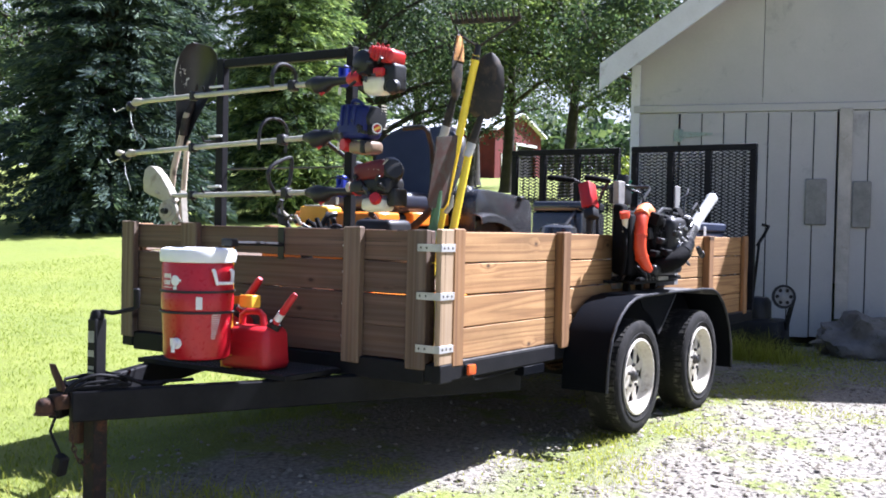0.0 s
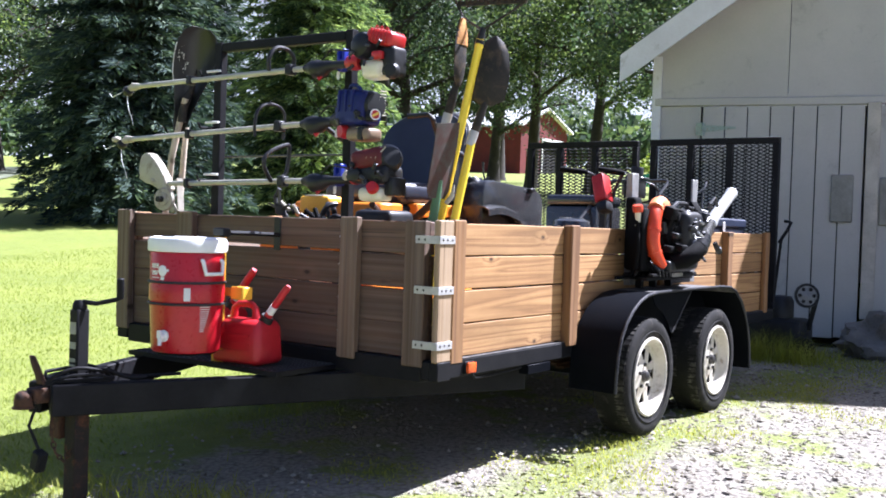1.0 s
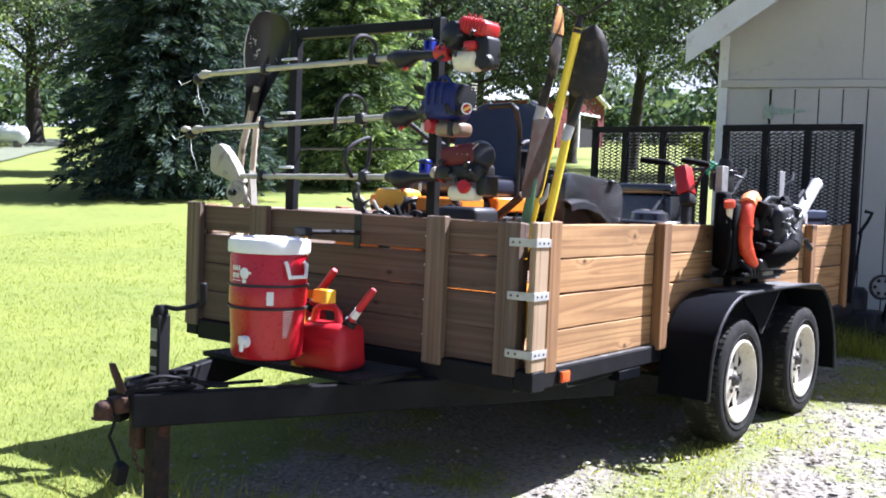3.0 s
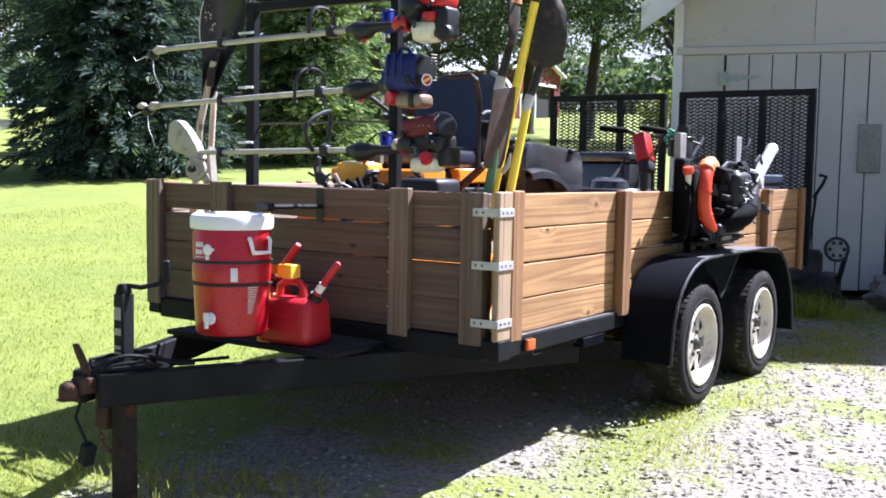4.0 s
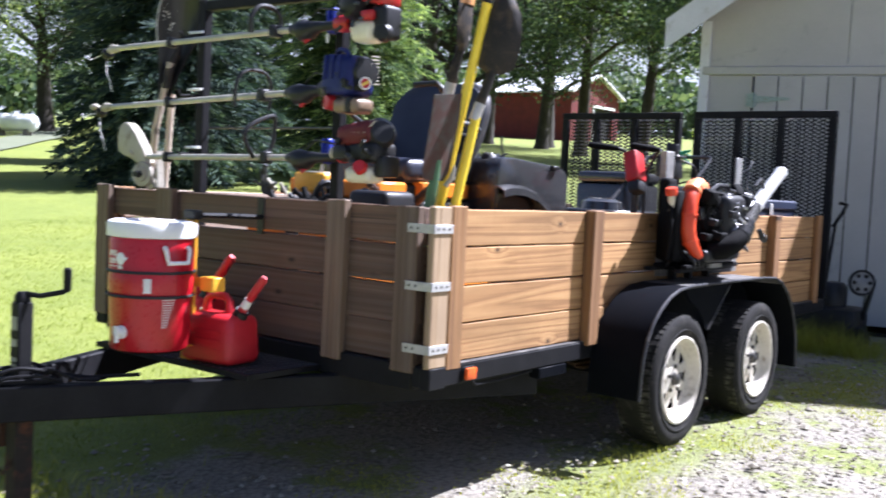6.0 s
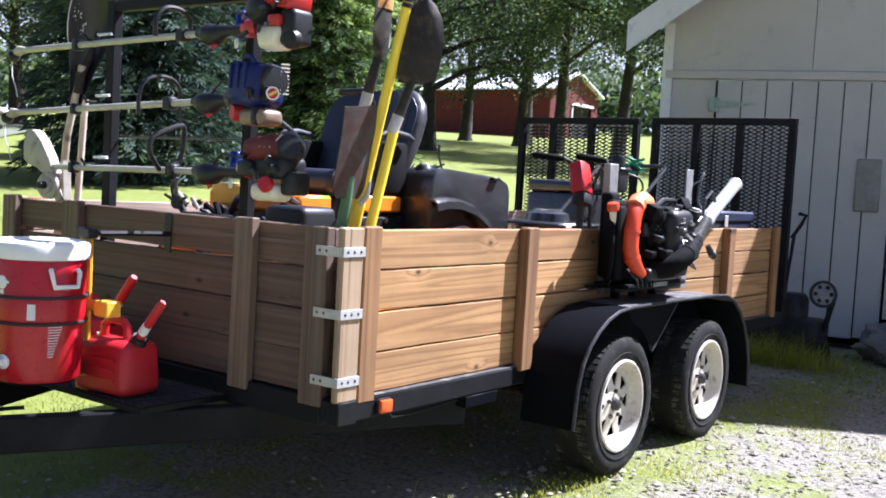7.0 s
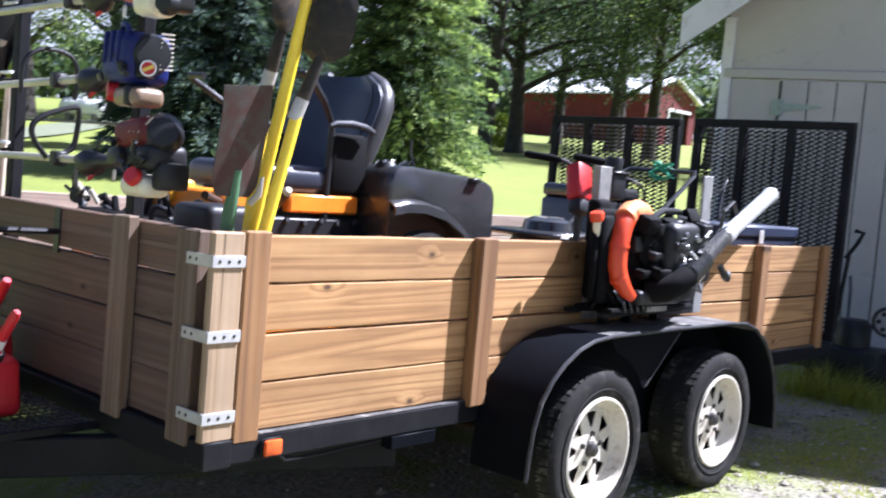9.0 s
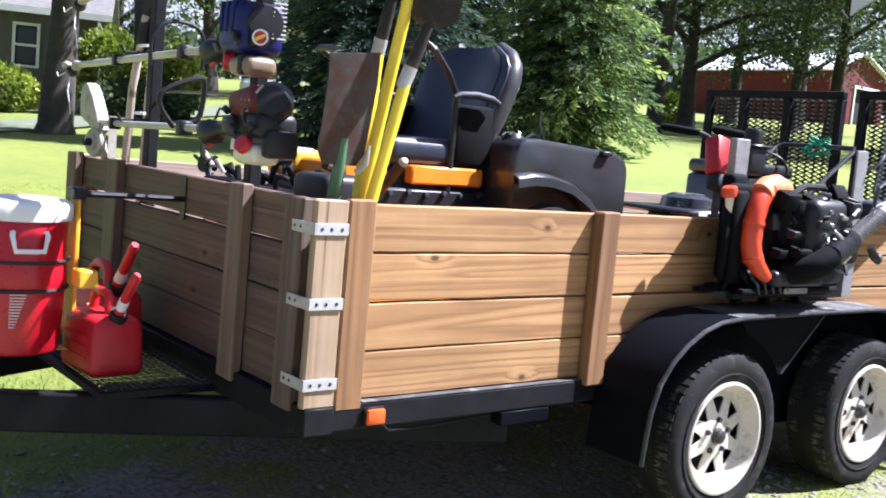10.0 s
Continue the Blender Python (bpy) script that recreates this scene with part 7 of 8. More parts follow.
        part("control_rod", rod(B(), curve([c, (c + q) / 2 + Vector((0.02, -0.03, 0.03)), q], 3), r.uniform(0.006, 0.015), 8), r.choice((M_blackp, M_blackp, M_blackp, M_chrome)), t)
    part("front_cover", box(B(), (cx + 0.30, 0.24, 0.90), (cx + 0.52, 0.44, 1.115), 0.03, seg=3), M_blackp, t)
    part("release_handle", rod(B(), [(cx + 0.46, 0.50, 1.07), (cx + 0.60, 0.49, 1.175)], [0.020, 0.017], 10), M_rust, t, "worn brown release handle")
    part("handle_end", lathe(B(), [(0.0, 0.02), (0.012, 0.016), (0.018, 0.0)], axis_frame((cx + 0.60, 0.49, 1.175), (0.14, -0.01, 0.105)), 12), M_guard, t)
    part("lift_pedal", rod(B(), [(cx + 0.20, 0.52, 1.03), (cx + 0.28, 0.45, 1.12), (cx + 0.32, 0.36, 1.14)], [0.012, 0.012, 0.016], 8), M_rust, t)
    part("warning_tag", box(B(), (xo - 0.02, 1.10, 1.175), (xo - 0.012, 1.13, 1.205)), M_engred, t)


riding_mower()


def lever_bracket():
    """A black stand with levers and a pulley, behind the front wall."""
    t = thing("lever_bracket", (-0.90, 0.08, 0.522), "black steel stand with levers and a pulley behind the front wall", "bracket")
    part("post", rod(B(), [(-0.90, 0.08, 0.522), (-0.90, 0.08, 1.03)], 0.03, 12), M_blackp, t)
    part("head_plate", box(B(), (-1.0, 0.03, 1.02), (-0.78, 0.13, 1.068), 0.012, seg=2), M_matte, t)
    part("pulley", lathe(B(), [(0.0, 0.012), (0.022, 0.012), (0.025, 0.008), (0.025, -0.008), (0.0, -0.010)], axis_frame((-1.03, 0.05, 1.10), (0.5, -0.86, 0)), 24), M_blackp, t)
    for a in (0.3, 1.6, 2.8):
        part("lever", rod(B(), [(-1.03, 0.05, 1.10), (-1.03 + 0.07 * math.cos(a), 0.04, 1.10 + 0.09 * math.sin(a))], [0.008, 0.006], 6), M_blackshine, t)
    r = random.Random(6)
    for k in range(16):
        c = Vector((-0.97 + r.uniform(-0.12, 0.16), r.uniform(0.05, 0.12), 1.04 + r.uniform(0, 0.06)))
        q = c + Vector((r.uniform(-0.07, 0.07), r.uniform(-0.03, 0.03), r.uniform(-0.03, 0.07)))
        part("control_rod", rod(B(), [c, q], r.uniform(0.006, 0.014), 8), r.choice((M_blackp, M_matte, M_matte, M_guard, M_blackshine)), t)
    part("handle_bar", rod(B(), [(-0.97, 0.05, 1.05), (-1.06, 0.06, 1.11), (-1.075, 0.06, 1.16), (-1.05, 0.06, 1.20)], 0.011, 8), M_blackp, t)


lever_bracket()


# ---- push mower and box behind it ----
def walk_mower():
    t = thing("push_mower", (-0.90, 2.35, 0.522), "black push mower behind the riding mower", "mower")
    part("deck", box(B(), (-1.15, 2.08, 0.62), (-0.62, 2.62, 0.80), 0.06, seg=3), M_blackp, t)
    part("engine", lathe(B(), [(0.0, 0.26), (0.10, 0.26), (0.15, 0.24), (0.165, 0.20), (0.165, 0.0), (0.0, 0.0)], Matrix.Translation((-0.86, 2.36, 0.80)), 28), M_blackp, t)
    part("engine_shelf", box(B(), (-1.08, 2.10, 1.035), (-0.62, 2.60, 1.062), 0.01), M_bodyp, t)
    e = part("recoil_cover", lathe(B(), [(0.0, 0.062), (0.08, 0.062), (0.115, 0.045), (0.125, 0.0)], Matrix.Translation((-0.86, 2.38, 1.06)), 32), M_bodyp, t, "round slotted recoil cover")
    bm = B()
    for k in range(20):
        a = k * math.tau / 20
        bar(bm, (-0.86 + 0.03 * math.cos(a), 2.38 + 0.03 * math.sin(a), 1.124), (-0.86 + 0.078 * math.cos(a), 2.38 + 0.078 * math.sin(a), 1.124), 0.006, 0.006)
    part("cover_slot", bm, M_vent, e, kind="stuff")
    part("side_label", box(B(), (-0.618, 2.16, 1.04), (-0.614, 2.22, 1.058)), M_sticker, t)
    for x, y in ((-1.15, 2.12), (-0.60, 2.12), (-1.15, 2.58), (-0.60, 2.58)):
        part("mower_wheel", lathe(B(), [(0.0, -0.02), (0.095, -0.025), (0.10, 0.0), (0.095, 0.025), (0.0, 0.02)], axis_frame((x, y, 0.622), (1, 0, 0)), 24), M_tyre, t)
    bm = B()
    for x in (-1.12, -0.66):
        rod(bm, [(x, 2.60, 0.78), (x, 2.95, 1.10), (x, 3.42, 1.40)], 0.012, 8)
    rod(bm, [(-1.12, 3.42, 1.40), (-1.10, 3.46, 1.42), (-0.68, 3.46, 1.42), (-0.66, 3.42, 1.40)], 0.012, 8)
    part("handlebar", bm, M_blackshine, t, "bent tubular handlebar")
    bm = B()
    r = random.Random(8)
    pts = [Vector((-0.92, 3.44, 1.44))]
    for k in range(26):
        pts.append(Vector((-0.88 + 0.09 * math.sin(k * 1.3) * r.uniform(0.5, 1), 3.44 + 0.05 * math.cos(k * 2.1), 1.42 + 0.06 * math.sin(k * 0.9) * r.uniform(0.4, 1))))
    rod(bm, pts, 0.006, 6)
    part("green_cord", bm, M_green, t, "tangled green cord on the handlebar")
    t.matrix_basis = Matrix.Translation((0.16, -0.06, 0)) @ t.matrix_basis


walk_mower()


def catcher_box():
    t = thing("storage_box", (-1.1, 3.27, 0.522), "black plastic storage box with a flat lid", "box")
    part("body", box(B(), (-1.32, 3.07, 0.522), (-0.90, 3.48, 1.225), 0.03, seg=2), M_bodyp, t)
    part("lid", box(B(), (-1.319, 3.071, 1.2255), (-0.901, 3.479, 1.302), 0.028, seg=3), M_bodyp, t, "flat black lid")
    t = thing("tool_box", (-0.30, 3.4, 0.522), "dark blue metal tool box", "tool box")
    part("body", box(B(), (-0.42, 2.95, 0.522), (-0.10, 3.85, 1.10), 0.012), M_bluebox, t)
    part("lid", box(B(), (-0.43, 2.94, 1.101), (-0.09, 3.86, 1.165), 0.012), M_bluebox, t)
    part("hasp", box(B(), (-0.089, 3.35, 1.07), (-0.084, 3.40, 1.14), 0.002), M_galv, t)


catcher_box()


def hand_tiller():
    t = thing("hand_tiller", (-0.36, 2.0, 0.522), "small red garden tiller with black handlebars", "tiller")
    m = Matrix.Translation((-0.385, 2.10, 1.300)) @ Matrix.Rotation(radians(-18), 4, "Y") @ Matrix.Rotation(radians(-14), 4, "X")
    part("cover", box(B(), (-0.04, -0.05, -0.085), (0.04, 0.05, 0.085), 0.014, m, 2), M_engred, t, "bright red cover")
    part("side_case", box(B(), (-0.036, -0.045, -0.15), (0.036, 0.045, -0.086), 0.012, m, 2), M_blackp, t)
    bars = [[(-0.40, 2.13, 0.75), (-0.40, 2.12, 1.20), (-0.43, 2.11, 1.36), (-0.47, 2.05, 1.40)], [(-0.33, 2.15, 0.75), (-0.34, 2.14, 1.20), (-0.30, 2.16, 1.36), (-0.26, 2.14, 1.40)]]
    for pts in bars:
        part("handlebar", rod(B(), curve(pts, 4), 0.010, 8), M_blackp, t)
    for a, b in (((-0.465, 2.055, 1.398), (-0.60, 1.96, 1.412)), ((-0.265, 2.14, 1.398), (-0.38, 2.03, 1.415))):
        a, b = Vector(a), Vector(b)
        part("hand_grip", rod(B(), [a, a.lerp(b, 0.2), a.lerp(b, 0.9), b], [0.013, 0.018, 0.018, 0.012], 10), M_matte, t)
    part("carburettor_box", box(B(), (-0.10, 1.80, 1.24), (-0.01, 1.90, 1.345), 0.014, seg=2), M_blackp, t)
    part("throttle_plate", box(B(), (-0.11, 1.79, 1.346), (0.0, 1.91, 1.356), 0.004), M_blackshine, t, "worn bright plate")
    for k in range(4):
        part("cooling_fin", box(B(), (-0.116, 1.80 + 0.028 * k, 1.25), (-0.098, 1.812 + 0.028 * k, 1.34), 0.003), M_blackshine, t)
    part("air_cleaner", lathe(B(), [(0.0, 0.06), (0.03, 0.06), (0.036, 0.05), (0.036, 0.0), (0.0, 0.0)], axis_frame((-0.055, 1.855, 1.356), (0.1, 0, 1)), 20), M_blackp, t)
    part("control_cable", rod(B(), curve([(-0.05, 1.90, 1.34), (0.02, 1.95, 1.31), (0.0, 2.02, 1.25), (-0.12, 2.08, 1.22)]), 0.005, 6), M_blackp, t)
    part("brace", bar(B(), (-0.40, 2.10, 0.62), (-0.36, 2.09, 1.20), 0.016, 0.03), M_blackshine, t)
    part("tine_case", box(B(), (-0.44, 2.03, 0.522), (-0.30, 2.20, 0.74), 0.03, seg=2), M_blackp, t)


hand_tiller()


# ---- backpack blower on its fender rack ----
def backpack_blower():
    r = thing("blower_rack", (0.08, 1.85, 0.757), "black blower rack with pale galvanised uprights above the fender", "tool rack")
    part("tray", box(B(), (-0.02, 1.70, 0.795), (0.16, 2.20, 0.812), 0.003), M_black, r)
    part("tray_bar", bar(B(), (0.0, 1.54, 0.804), (0.0, 1.70, 0.804), 0.03, 0.016), M_black, r)
    part("tray_bar", bar(B(), (0.15, 1.54, 0.804), (0.15, 1.70, 0.804), 0.03, 0.016), M_black, r)
    for y in (1.72, 1.90, 2.12):
        part("leg", box(B(), (0.02, y, 0.748), (0.06, y + 0.03, 0.795), 0.003), M_black, r)
    part("upright", box(B(), (-0.036, 1.685, 0.76), (0.002, 1.765, 1.37), 0.003), M_oldgalv, r, "grey galvanised upright")
    part("upright", box(B(), (0.022, 2.475, 0.76), (0.034, 2.555, 1.38), 0.002), M_oldgalv, r, "grey galvanised upright")
    part("side_plate", prism(B(), [(2.18, 0.76), (2.472, 0.76), (2.472, 1.02), (2.40, 1.02), (2.20, 0.93)], 0.012, YZ(0.030), 0.003), M_black, r, "black steel side plate")
    part("back_bar", box(B(), (0.004, 1.70, 1.02), (0.020, 2.55, 1.06), 0.003), M_black, r)
    part("clamp", rod(B(), [(0.03, 2.56, 1.30), (0.06, 2.60, 1.33), (0.05, 2.65, 1.37), (0.02, 2.68, 1.32), (0.03, 2.64, 1.22), (0.07, 2.60, 1.18)], 0.007, 8), M_blackshine, r, "bent steel clamp")
    t = thing("backpack_blower", (0.10, 1.80, 0.812), "orange and black backpack leaf blower strapped on the fender rack", "leaf blower")
    # back frame and pad against the planks, fan and engine facing out
    part("back_frame", box(B(), (0.034, 1.60, 0.835), (0.075, 1.98, 1.205), 0.018, seg=3), M_matte, t, "black back frame")
    part("frame_top", box(B(), (-0.01, 1.62, 1.06), (0.05, 1.72, 1.24), 0.02, seg=3), M_matte, t)
    part("back_pad", prism(B(), [(-0.025, 1.66), (0.02, 1.615), (0.09, 1.545), (0.135, 1.515), (0.15, 1.54), (0.14, 1.66), (-0.02, 1.72)], 0.335, Matrix.Translation((0, 0, 0.845)), 0.02), M_matte, t, "padded black back harness")
    part("shoulder_strap", rod(B(), [(0.08, 1.55, 1.16), (0.12, 1.515, 1.08), (0.13, 1.50, 0.95), (0.11, 1.52, 0.86)], 0.012, 8), M_matte, t)
    for xa, xb in ((0.028, 0.062), (0.168, 0.202)):
        part("base_foot", box(B(), (xa, 1.54, 0.813), (xb, 2.16, 0.836), 0.008, seg=2), M_matte, t)
    for k in range(5):
        y = 1.60 + 0.045 * k
        part("shock_spring", rod(B(), [(0.185, y, 0.875), (0.205, y + 0.012, 0.855), (0.198, y + 0.04, 0.818)], 0.006, 6), M_blackshine, t)
    for k in range(4):
        y = 1.56 + 0.055 * k
        part("frame_loop", rod(B(), curve([(0.06, y, 0.815), (0.12, y + 0.01, 0.90), (0.165, y + 0.03, 0.87), (0.18, y + 0.07, 0.815)]), 0.006, 7), M_blackshine if k % 2 else M_matte, t)
    part("foot_label", box(B(), (0.2025, 1.79, 0.815), (0.2045, 1.94, 0.836)), M_vent, t, "grey worn label")
    ax = (0.96, -0.28, 0.0)
    # the orange duct curls from the top round the front and under the engine
    curl = [(0.13, 1.82, 1.190), (0.14, 1.75, 1.203), (0.15, 1.675, 1.188), (0.158, 1.625, 1.14), (0.163, 1.605, 1.07), (0.167, 1.598, 1.00), (0.178, 1.607, 0.945), (0.19, 1.635, 0.905), (0.197, 1.675, 0.875)]
    part("fan_duct", rod(B(), curl, [0.030, 0.036, 0.040, 0.041, 0.040, 0.038, 0.035, 0.030, 0.022], 18), M_blorange, t, "orange red curled fan duct")
    for k in (2, 4, 6):
        d = (Vector(curl[k + 1]) - Vector(curl[k - 1])).normalized() * 0.007
        part("duct_seam", rod(B(), [Vector(curl[k]) - d, Vector(curl[k]) + d], 0.0445 - 0.006 * (k == 6), 18), M_blorange, t)
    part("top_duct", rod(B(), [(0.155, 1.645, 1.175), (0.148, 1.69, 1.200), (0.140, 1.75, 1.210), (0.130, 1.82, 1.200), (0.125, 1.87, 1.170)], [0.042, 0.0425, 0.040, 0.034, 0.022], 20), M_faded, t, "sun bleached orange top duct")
    part("fan_case", lathe(B(), [(0.0, 0.0), (0.12, 0.0), (0.14, 0.012), (0.148, 0.04), (0.148, 0.07), (0.138, 0.085), (0.11, 0.092), (0.0, 0.092)], axis_frame((0.085, 1.80, 1.045), ax), 40), M_matte, t, "black round fan case")
    part("recoil_case", lathe(B(), [(0.0, 0.04), (0.03, 0.04), (0.034, 0.028), (0.06, 0.03), (0.085, 0.022), (0.092, 0.0)], axis_frame((0.185, 1.82, 1.06), ax), 32), M_matte, t, "black round recoil case")
    for k in range(12):
        p = Vector((0.214, 1.81, 1.06))
        d = axis_frame((0, 0, 0), ax).to_3x3() @ Vector((math.cos(radians(30 * k)), math.sin(radians(30 * k)), 0))
        part("case_slot", bar(B(), p + d * 0.03, p + d * 0.075 - Vector((0.011, 0, 0)), 0.005, 0.006), M_blackp, t)
    rr = random.Random(14)
    for k in range(24):
        c = Vector((rr.uniform(0.17, 0.245), rr.uniform(1.68, 2.14), rr.uniform(0.90, 1.20)))
        part("engine_casting", lump(B(), c, (rr.uniform(0.04, 0.08), rr.uniform(0.04, 0.09), rr.uniform(0.03, 0.07)), rr.uniform(-30, 30), 0.008, 2), rr.choice((M_matte, M_matte, M_blackp)), t)
    rr = random.Random(9)
    for k in range(16):
        c = Vector((rr.uniform(0.20, 0.275), rr.uniform(1.84, 2.13), rr.uniform(0.93, 1.17)))
        q = c + Vector((rr.uniform(-0.02, 0.02), rr.uniform(-0.06, 0.06), rr.uniform(-0.05, 0.05)))
        part("control_link", rod(B(), [c, (c + q) / 2 + Vector((0.02, 0, 0.01)), q], rr.uniform(0.005, 0.011), 7), rr.choice((M_blackp, M_blackp, M_blackp, M_blackshine, M_chrome)), t)
    part("filler_neck", lathe(B(), [(0.0, 0.0), (0.020, 0.0), (0.018, 0.08), (0.0, 0.08)], axis_frame((0.112, 1.545, 1.085), (0.0, -0.28, 1)), 16), M_fuel, t, "milky filler neck")
    part("filler_cap", lathe(B(), [(0.026, 0.0), (0.028, 0.028), (0.024, 0.035), (0.0, 0.036)], axis_frame((0.112, 1.523, 1.158), (0.0, -0.28, 1)), 18), M_blorange, t, "faded orange filler cap")
    part("engine_cover", box(B(), (0.14, 1.83, 0.94), (0.275, 2.06, 1.175), 0.045, seg=4), M_blackp, t)
    part("muffler", box(B(), (0.15, 2.03, 0.93), (0.265, 2.18, 1.07), 0.03, seg=2), M_blackp, t)
    part("air_box", box(B(), (0.06, 1.92, 1.10), (0.235, 2.22, 1.185), 0.03, seg=3), M_bodyp, t)
    part("engine_case", box(B(), (0.06, 1.95, 0.845), (0.20, 2.20, 1.095), 0.03, seg=2), M_blackp, t)
    part("fuel_tank", box(B(), (0.10, 1.68, 0.844), (0.235, 2.0, 0.905), 0.02, seg=3), M_blackp, t)
    rr = random.Random(4)
    for k in range(12):
        part("screw_head", lathe(B(), [(0.0, 0.012), (0.008, 0.010), (0.010, 0.0)], axis_frame((0.275, rr.uniform(1.88, 2.03), rr.uniform(0.98, 1.14)), (1, 0, 0)), 8), M_chrome, t)
    part("spark_plug", rod(B(), [(0.27, 2.03, 1.09), (0.292, 2.04, 1.12), (0.292, 2.07, 1.14), (0.24, 2.10, 1.15)], 0.012, 8), M_blackshine, t)
    part("choke_lever", rod(B(), [(0.275, 1.95, 1.06), (0.296, 1.97, 1.04), (0.296, 2.0, 1.01)], 0.008, 8), M_chrome, t)
    part("top_handle", rod(B(), [(0.18, 1.80, 1.18), (0.19, 1.86, 1.215), (0.19, 1.98, 1.215), (0.18, 2.06, 1.185)], 0.013, 8), M_blackp, t)
    part("fuel_line", rod(B(), [(0.27, 1.90, 0.96), (0.30, 1.96, 0.92), (0.29, 2.05, 0.90), (0.25, 2.10, 0.93)], 0.006, 6), M_blackshine, t)
    # outlet: elbow, ribbed hose, two pipes
    a, b = Vector((0.312, 1.89, 0.972)), Vector((0.246, 2.12, 1.024))
    part("elbow", rod(B(), [(0.20, 1.78, 0.895), (0.265, 1.80, 0.91), (0.30, 1.84, 0.94), a], [0.045, 0.048, 0.047, 0.044], 16), M_matte, t)
    pts, rs = [], []
    for k in range(25):
        pts.append(a.lerp(b, k / 24))
        rs.append(0.046 if k % 2 else 0.038)
    part("ribbed_hose", rod(B(), pts, rs, 18), M_tube1, t, "ribbed black hose")
    c = Vector((0.118, 2.56, 1.122))
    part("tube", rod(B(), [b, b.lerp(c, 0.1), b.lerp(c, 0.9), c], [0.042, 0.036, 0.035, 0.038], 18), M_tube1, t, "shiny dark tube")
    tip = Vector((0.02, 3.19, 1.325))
    part("outlet_tube", rod(B(), [c - (tip - c).normalized() * 0.03, c, c + (tip - c) * 0.06, c + (tip - c) * 0.1, tip - (tip - c) * 0.06, tip], [0.040, 0.043, 0.042, 0.035, 0.037, 0.043], 18), M_tube2, t, "pale worn outlet tube, sunlight put into its colour")
    part("tube_grip", rod(B(), [c + Vector((0.02, -0.10, 0.03)), c + Vector((0.03, -0.10, 0.11)), c + Vector((0.03, -0.02, 0.15)), c + Vector((0.03, 0.03, 0.10))], 0.009, 8), M_blackshine, t)
    part("hand_control", rod(B(), [b + Vector((0.03, 0.1, -0.02)), b + Vector((0.04, 0.12, -0.055)), b + Vector((0.04, 0.15, -0.07)), b + Vector((0.03, 0.18, -0.05))], [0.014, 0.017, 0.018, 0.010], 8), M_blackp, t)


backpack_blower()


# ---- by the shed ----
def hand_truck():
    t = thing("hand_mower", (-0.15, 5.55, 0), "old mower with a dull silver wheel leaning by the shed", "mower")
    m = axis_frame((-0.10, 5.52, 0.55), (0.50, -0.84, 0.1))
    w = part("wheel", lathe(B(), [(0.085, -0.02), (0.102, -0.02), (0.107, 0.0), (0.102, 0.02), (0.085, 0.02)], m, 32, close=True), M_blackp, t)
    part("wheel_disc", lathe(B(), [(0.0, 0.012), (0.03, 0.014), (0.045, 0.004), (0.082, 0.006), (0.086, 0.0), (0.0, -0.004)], m, 32), M_oldgalv, w, "dull silver wheel disc")
    for k in range(6):
        a = k * math.tau / 6
        bm = B()
        lathe(bm, [(0.0, 0.010), (0.016, 0.010), (0.016, 0.006)], m @ Matrix.Translation((0.060 * math.cos(a), 0.060 * math.sin(a), 0)), 12)
        part("wheel_hole", bm, M_dark, w)
    part("deck", box(B(), (-0.62, 5.40, 0.03), (-0.10, 5.80, 0.34), 0.06, seg=2), M_blackp, t)
    part("engine", lathe(B(), [(0.0, 0.2), (0.09, 0.19), (0.12, 0.15), (0.12, 0.0)], Matrix.Translation((-0.35, 5.6, 0.34)), 20), M_blackp, t)
    part("side_plate", box(B(), (-0.60, 5.34, 0.0), (-0.12, 5.37, 0.10), 0.01), M_rust, t, "faded rusty front plate")
    part("wheel_arm", bar(B(), (-0.10, 5.60, 0.25), (-0.03, 5.56, 0.52), 0.03, 0.03), M_blackp, t)
    part("small_wheel", lathe(B(), [(0.0, 0.02), (0.09, 0.025), (0.10, 0.0), (0.09, -0.025), (0.0, -0.02)], axis_frame((-0.08, 5.42, 0.10), (0.5, -0.84, 0)), 24), M_tyre, t)
    part("handle", rod(B(), [(-0.45, 5.75, 0.25), (-0.55, 6.0, 0.7), (-0.58, 6.05, 0.80)], 0.012, 8), M_blackshine, t)


hand_truck()


def boulder(at, size, seed, label):
    bm = blob(B(), (at[0], at[1], size[2] * 0.55), size, 0.45, 4, None, seed, 1.5)
    for v in bm.verts:
        v.co += (v.co - Vector((at[0], at[1], 0.1))) * 0.22 * noise.cell(v.co * 7.0 + Vector((seed, 0, 0))) + Vector((0, 0, 0.02 * noise.noise(v.co * 14)))
    for v in bm.verts:
        v.co.z = max(-0.05, v.co.z)
    solo("boulder", bm, M_rock, (at[0], at[1], 0), label, "boulder", "boulders by the shed door")


boulder((0.45, 6.10), (0.38, 0.25, 0.22), 3.0, "grey brown flat topped boulder before the shed door")
boulder((0.98, 6.22), (0.36, 0.26, 0.20), 5.0, "low dark boulder beside the shed")


# ---- grass and gravel ----
def scatter_quads(name, verts, faces, material, label, category):
    me = bpy.data.meshes.new("mesh")
    me.from_pydata(verts, [], faces)
    me.materials.append(material)
    return tagged(new(name, me), label, category, kind="stuff")


def drive_here(x, y):
    """Above 0 on gravel, below on lawn; the same worn edge that the ground shows."""
    return x + 1.45 + 0.12 * y + 0.5 * noise.noise(Vector((x * 0.9, y * 0.9, 1.0)))


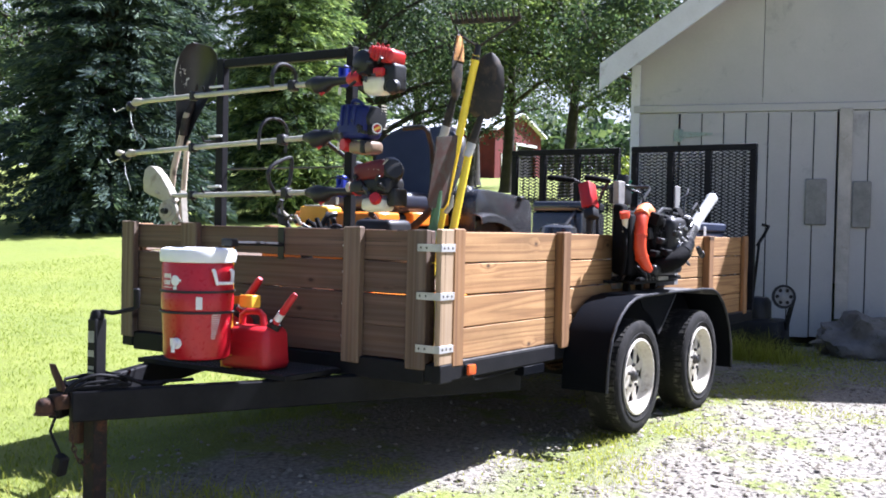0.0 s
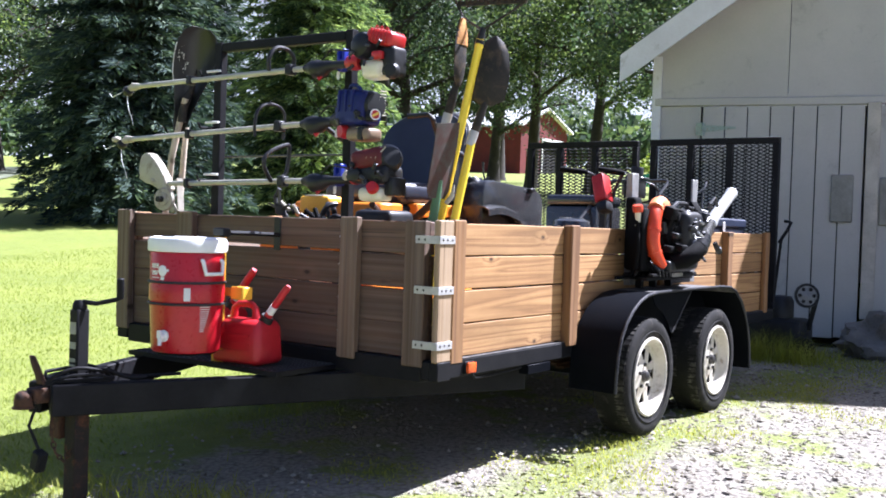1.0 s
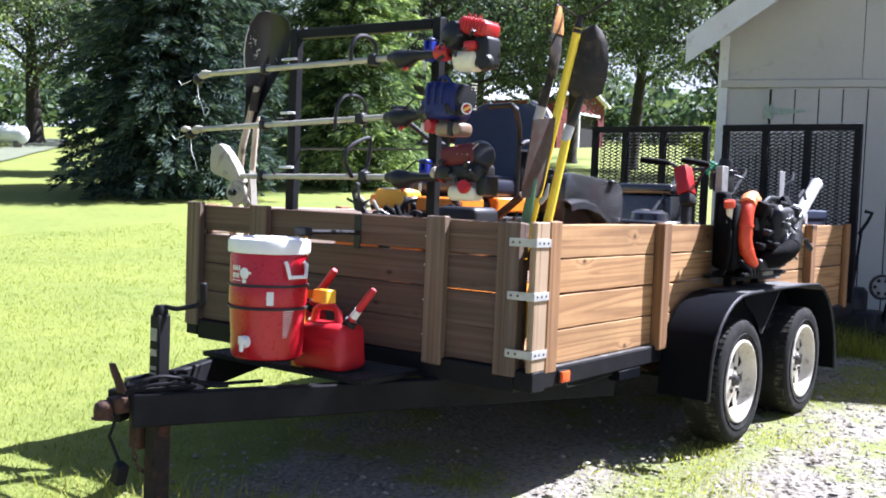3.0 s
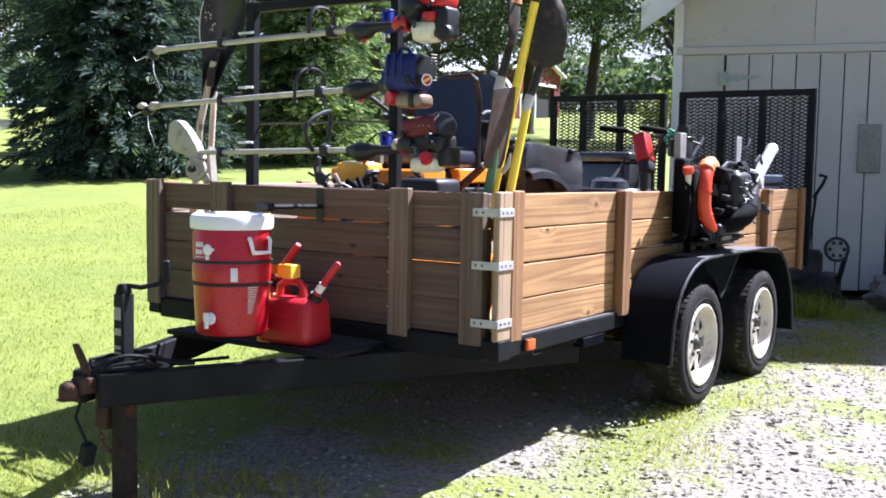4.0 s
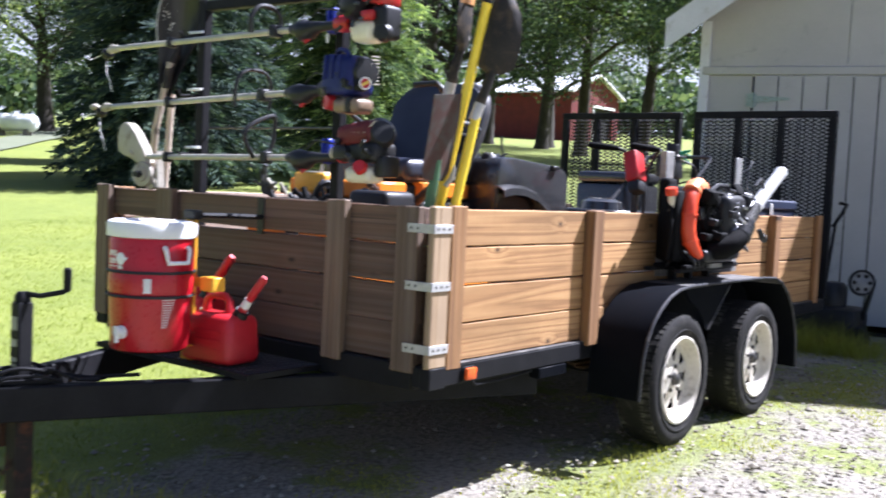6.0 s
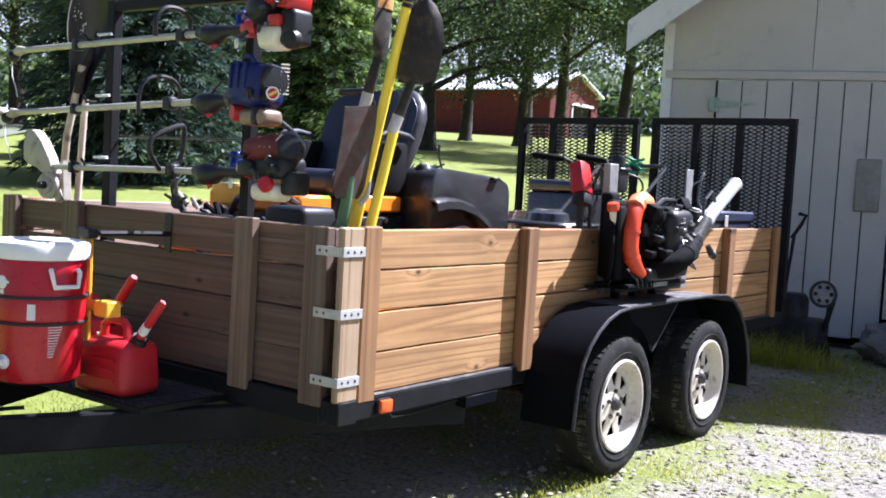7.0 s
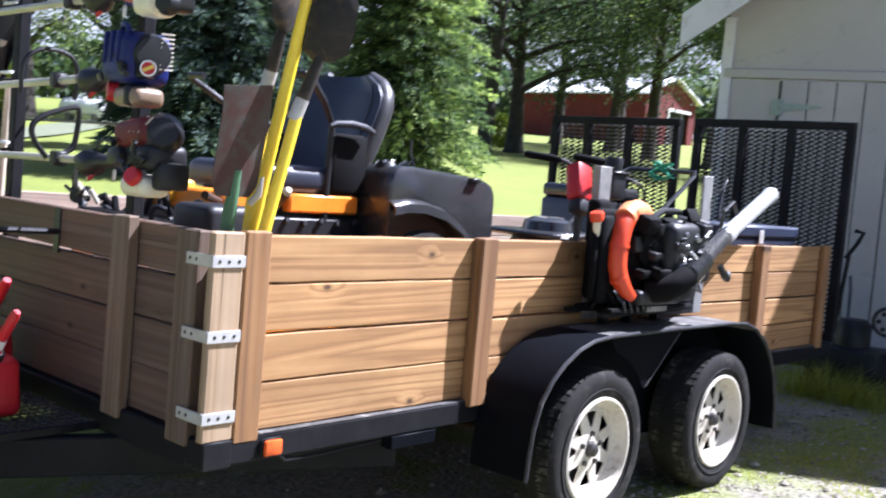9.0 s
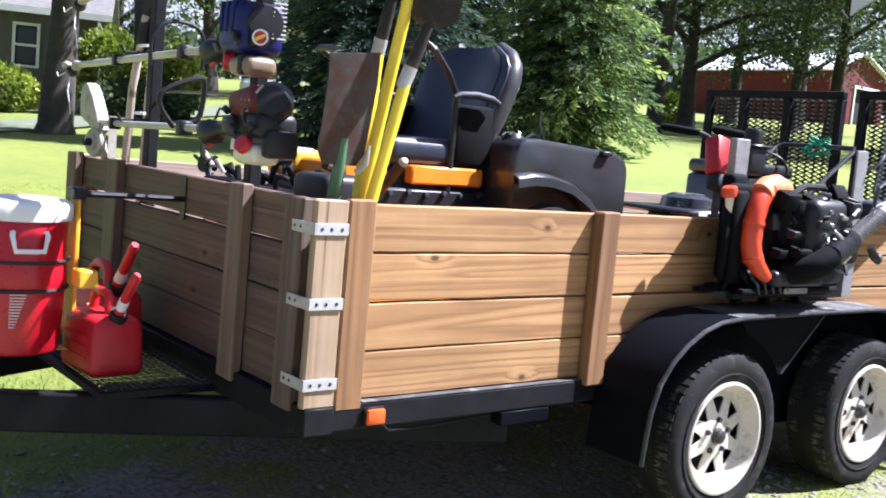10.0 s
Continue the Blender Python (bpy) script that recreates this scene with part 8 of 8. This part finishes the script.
def weeds_here(x, y):
    strip = max(0.0, 1 - abs(x - 0.2 + 0.3 * noise.noise(Vector((x * 0.8, y * 0.8, 7.0)))) / 0.38)
    spots = max(0.0, noise.noise(Vector((x * 1.2 + 4, y * 1.2, 2.0))) - 0.22) * 3.0
    strip *= min(1.0, max(0.08, 0.45 + 1.5 * noise.noise(Vector((x * 2.6, y * 2.6, 9.0)))))
    return max(strip if -1.0 < y < 4.6 else 0.0, spots)


def grass_blades():
    r = random.Random(77)
    vs, fs = [], []

    def blade(x, y, h, w):
        a = r.uniform(0, math.tau)
        lean = r.uniform(0.3, 1.6) * h
        z = ground_z(x, y)
        dx, dy = math.cos(a), math.sin(a)
        i = len(vs)
        vs.extend(((x - dy * w, y + dx * w, z), (x + dy * w, y - dx * w, z), (x + dy * w * 0.7 + dx * lean * 0.4, y - dx * w * 0.7 + dy * lean * 0.4, z + h * 0.6), (x - dy * w * 0.7 + dx * lean * 0.4, y + dx * w * 0.7 + dy * lean * 0.4, z + h * 0.6), (x + dx * lean, y + dy * lean, z + h)))
        fs.extend(((i, i + 1, i + 2, i + 3), (i + 3, i + 2, i + 4)))

    # lawn, thinner with distance from the drive
    n = 0
    while n < 70000:
        d = r.random() ** 1.5
        x, y = -0.9 - 13.0 * d, r.uniform(-3.5, 9.0) * (0.5 + 0.5 * d) + (1.0 - d) * r.uniform(-2.0, 1.5)
        if drive_here(x, y) > r.uniform(-0.25, 0.15):
            continue
        k = 1.0 + 0.6 * noise.noise(Vector((x * 1.5, y * 1.5, 0)))
        blade(x, y, r.uniform(0.014, 0.034) * k, r.uniform(0.0014, 0.0026) * (1 + 0.8 * d))
        n += 1
    scatter_quads("grass", vs, fs, M_blade, "fine bright green mown grass", "grass")
    vs, fs = [], []
    # weeds in the gravel
    n = tries = 0
    while n < 30000 and tries < 400000:
        tries += 1
        x, y = r.uniform(-1.2, 4.5), r.uniform(-1.8, 6.6)
        wgt = weeds_here(x, y)
        if y > 4.2 and x < 3.5:
            wgt = max(wgt, 0.55 * (noise.noise(Vector((x, y, 5.0))) > -0.1))
        if r.random() > wgt:
            continue
        blade(x, y, r.uniform(0.006, 0.022) * (0.6 + 0.6 * wgt), r.uniform(0.0016, 0.0034))
        n += 1
    # a few tall stalks by the wheels and the tongue
    for k in range(40):
        cx, cy = ((-1.25, -1.35), (0.15, 0.75), (0.05, 1.9), (-0.25, 5.25), (-1.4, -0.9))[k % 5]
        blade(cx + r.gauss(0, 0.22), cy + r.gauss(0, 0.25), r.uniform(0.05, 0.13), 0.0018)
    for k in range(200):
        blade(-0.25 + r.gauss(0, 0.22), 5.35 + r.gauss(0, 0.18), r.uniform(0.04, 0.15), r.uniform(0.002, 0.004))
    for cx, cy, sx, sy, n, h in ((-1.05, -0.85, 0.30, 0.14, 420, 0.10), (-0.72, -0.58, 0.14, 0.08, 220, 0.08), (-1.45, -0.95, 0.3, 0.25, 260, 0.07), (0.3, 5.2, 0.4, 0.3, 260, 0.08), (-0.35, 5.14, 0.20, 0.08, 520, 0.30), (-0.02, 5.18, 0.12, 0.10, 260, 0.22)):
        for k in range(n):
            blade(cx + r.gauss(0, sx), cy + r.gauss(0, sy), r.uniform(0.3, 1.0) * h, r.uniform(0.0015, 0.003))
    scatter_quads("weeds", vs, fs, M_weed, "yellow green weeds tufted through the gravel", "weeds")


def gravel():
    r = random.Random(78)
    base = [(0, 0, 1), (0.9, 0, 0.2), (0.3, 0.85, 0.25), (-0.7, 0.5, 0.1), (-0.7, -0.5, 0.25), (0.3, -0.85, 0.1), (0, 0, -0.6)]
    tri = [(0, 1, 2), (0, 2, 3), (0, 3, 4), (0, 4, 5), (0, 5, 1), (6, 2, 1), (6, 3, 2), (6, 4, 3), (6, 5, 4), (6, 1, 5)]
    vs, fs = [], []
    n = 0
    while n < 24000:
        x, y = r.uniform(-2.0, 6.0), r.uniform(-2.6, 7.0)
        if drive_here(x, y) < r.uniform(-0.2, 0.3) or (weeds_here(x, y) > 0.5 and r.random() < 0.65):
            continue
        if -2.3 < x < -0.15 and y > -0.1 + 0.3 * noise.noise(Vector((x * 2, y * 2, 0))) and r.random() < 0.85:
            continue
        s = r.uniform(0.006, 0.017) * (1.7 if r.random() < 0.06 else 1.0)
        a = r.uniform(0, math.tau)
        ca, sa = math.cos(a), math.sin(a)
        kx, ky, kz = s * r.uniform(0.8, 1.4), s * r.uniform(0.6, 1.1), s * r.uniform(0.4, 0.8)
        z = ground_z(x, y) + kz * 0.25
        i = len(vs)
        for bx, by, bz in base:
            px, py = bx * kx * r.uniform(0.8, 1.2), by * ky * r.uniform(0.8, 1.2)
            vs.append((x + px * ca - py * sa, y + px * sa + py * ca, z + bz * kz))
        fs.extend(tuple(i + q for q in f) for f in tri)
        n += 1
    scatter_quads("gravel", vs, fs, M_stone, "pale crushed stone scattered over the drive", "gravel")


grass_blades()
gravel()
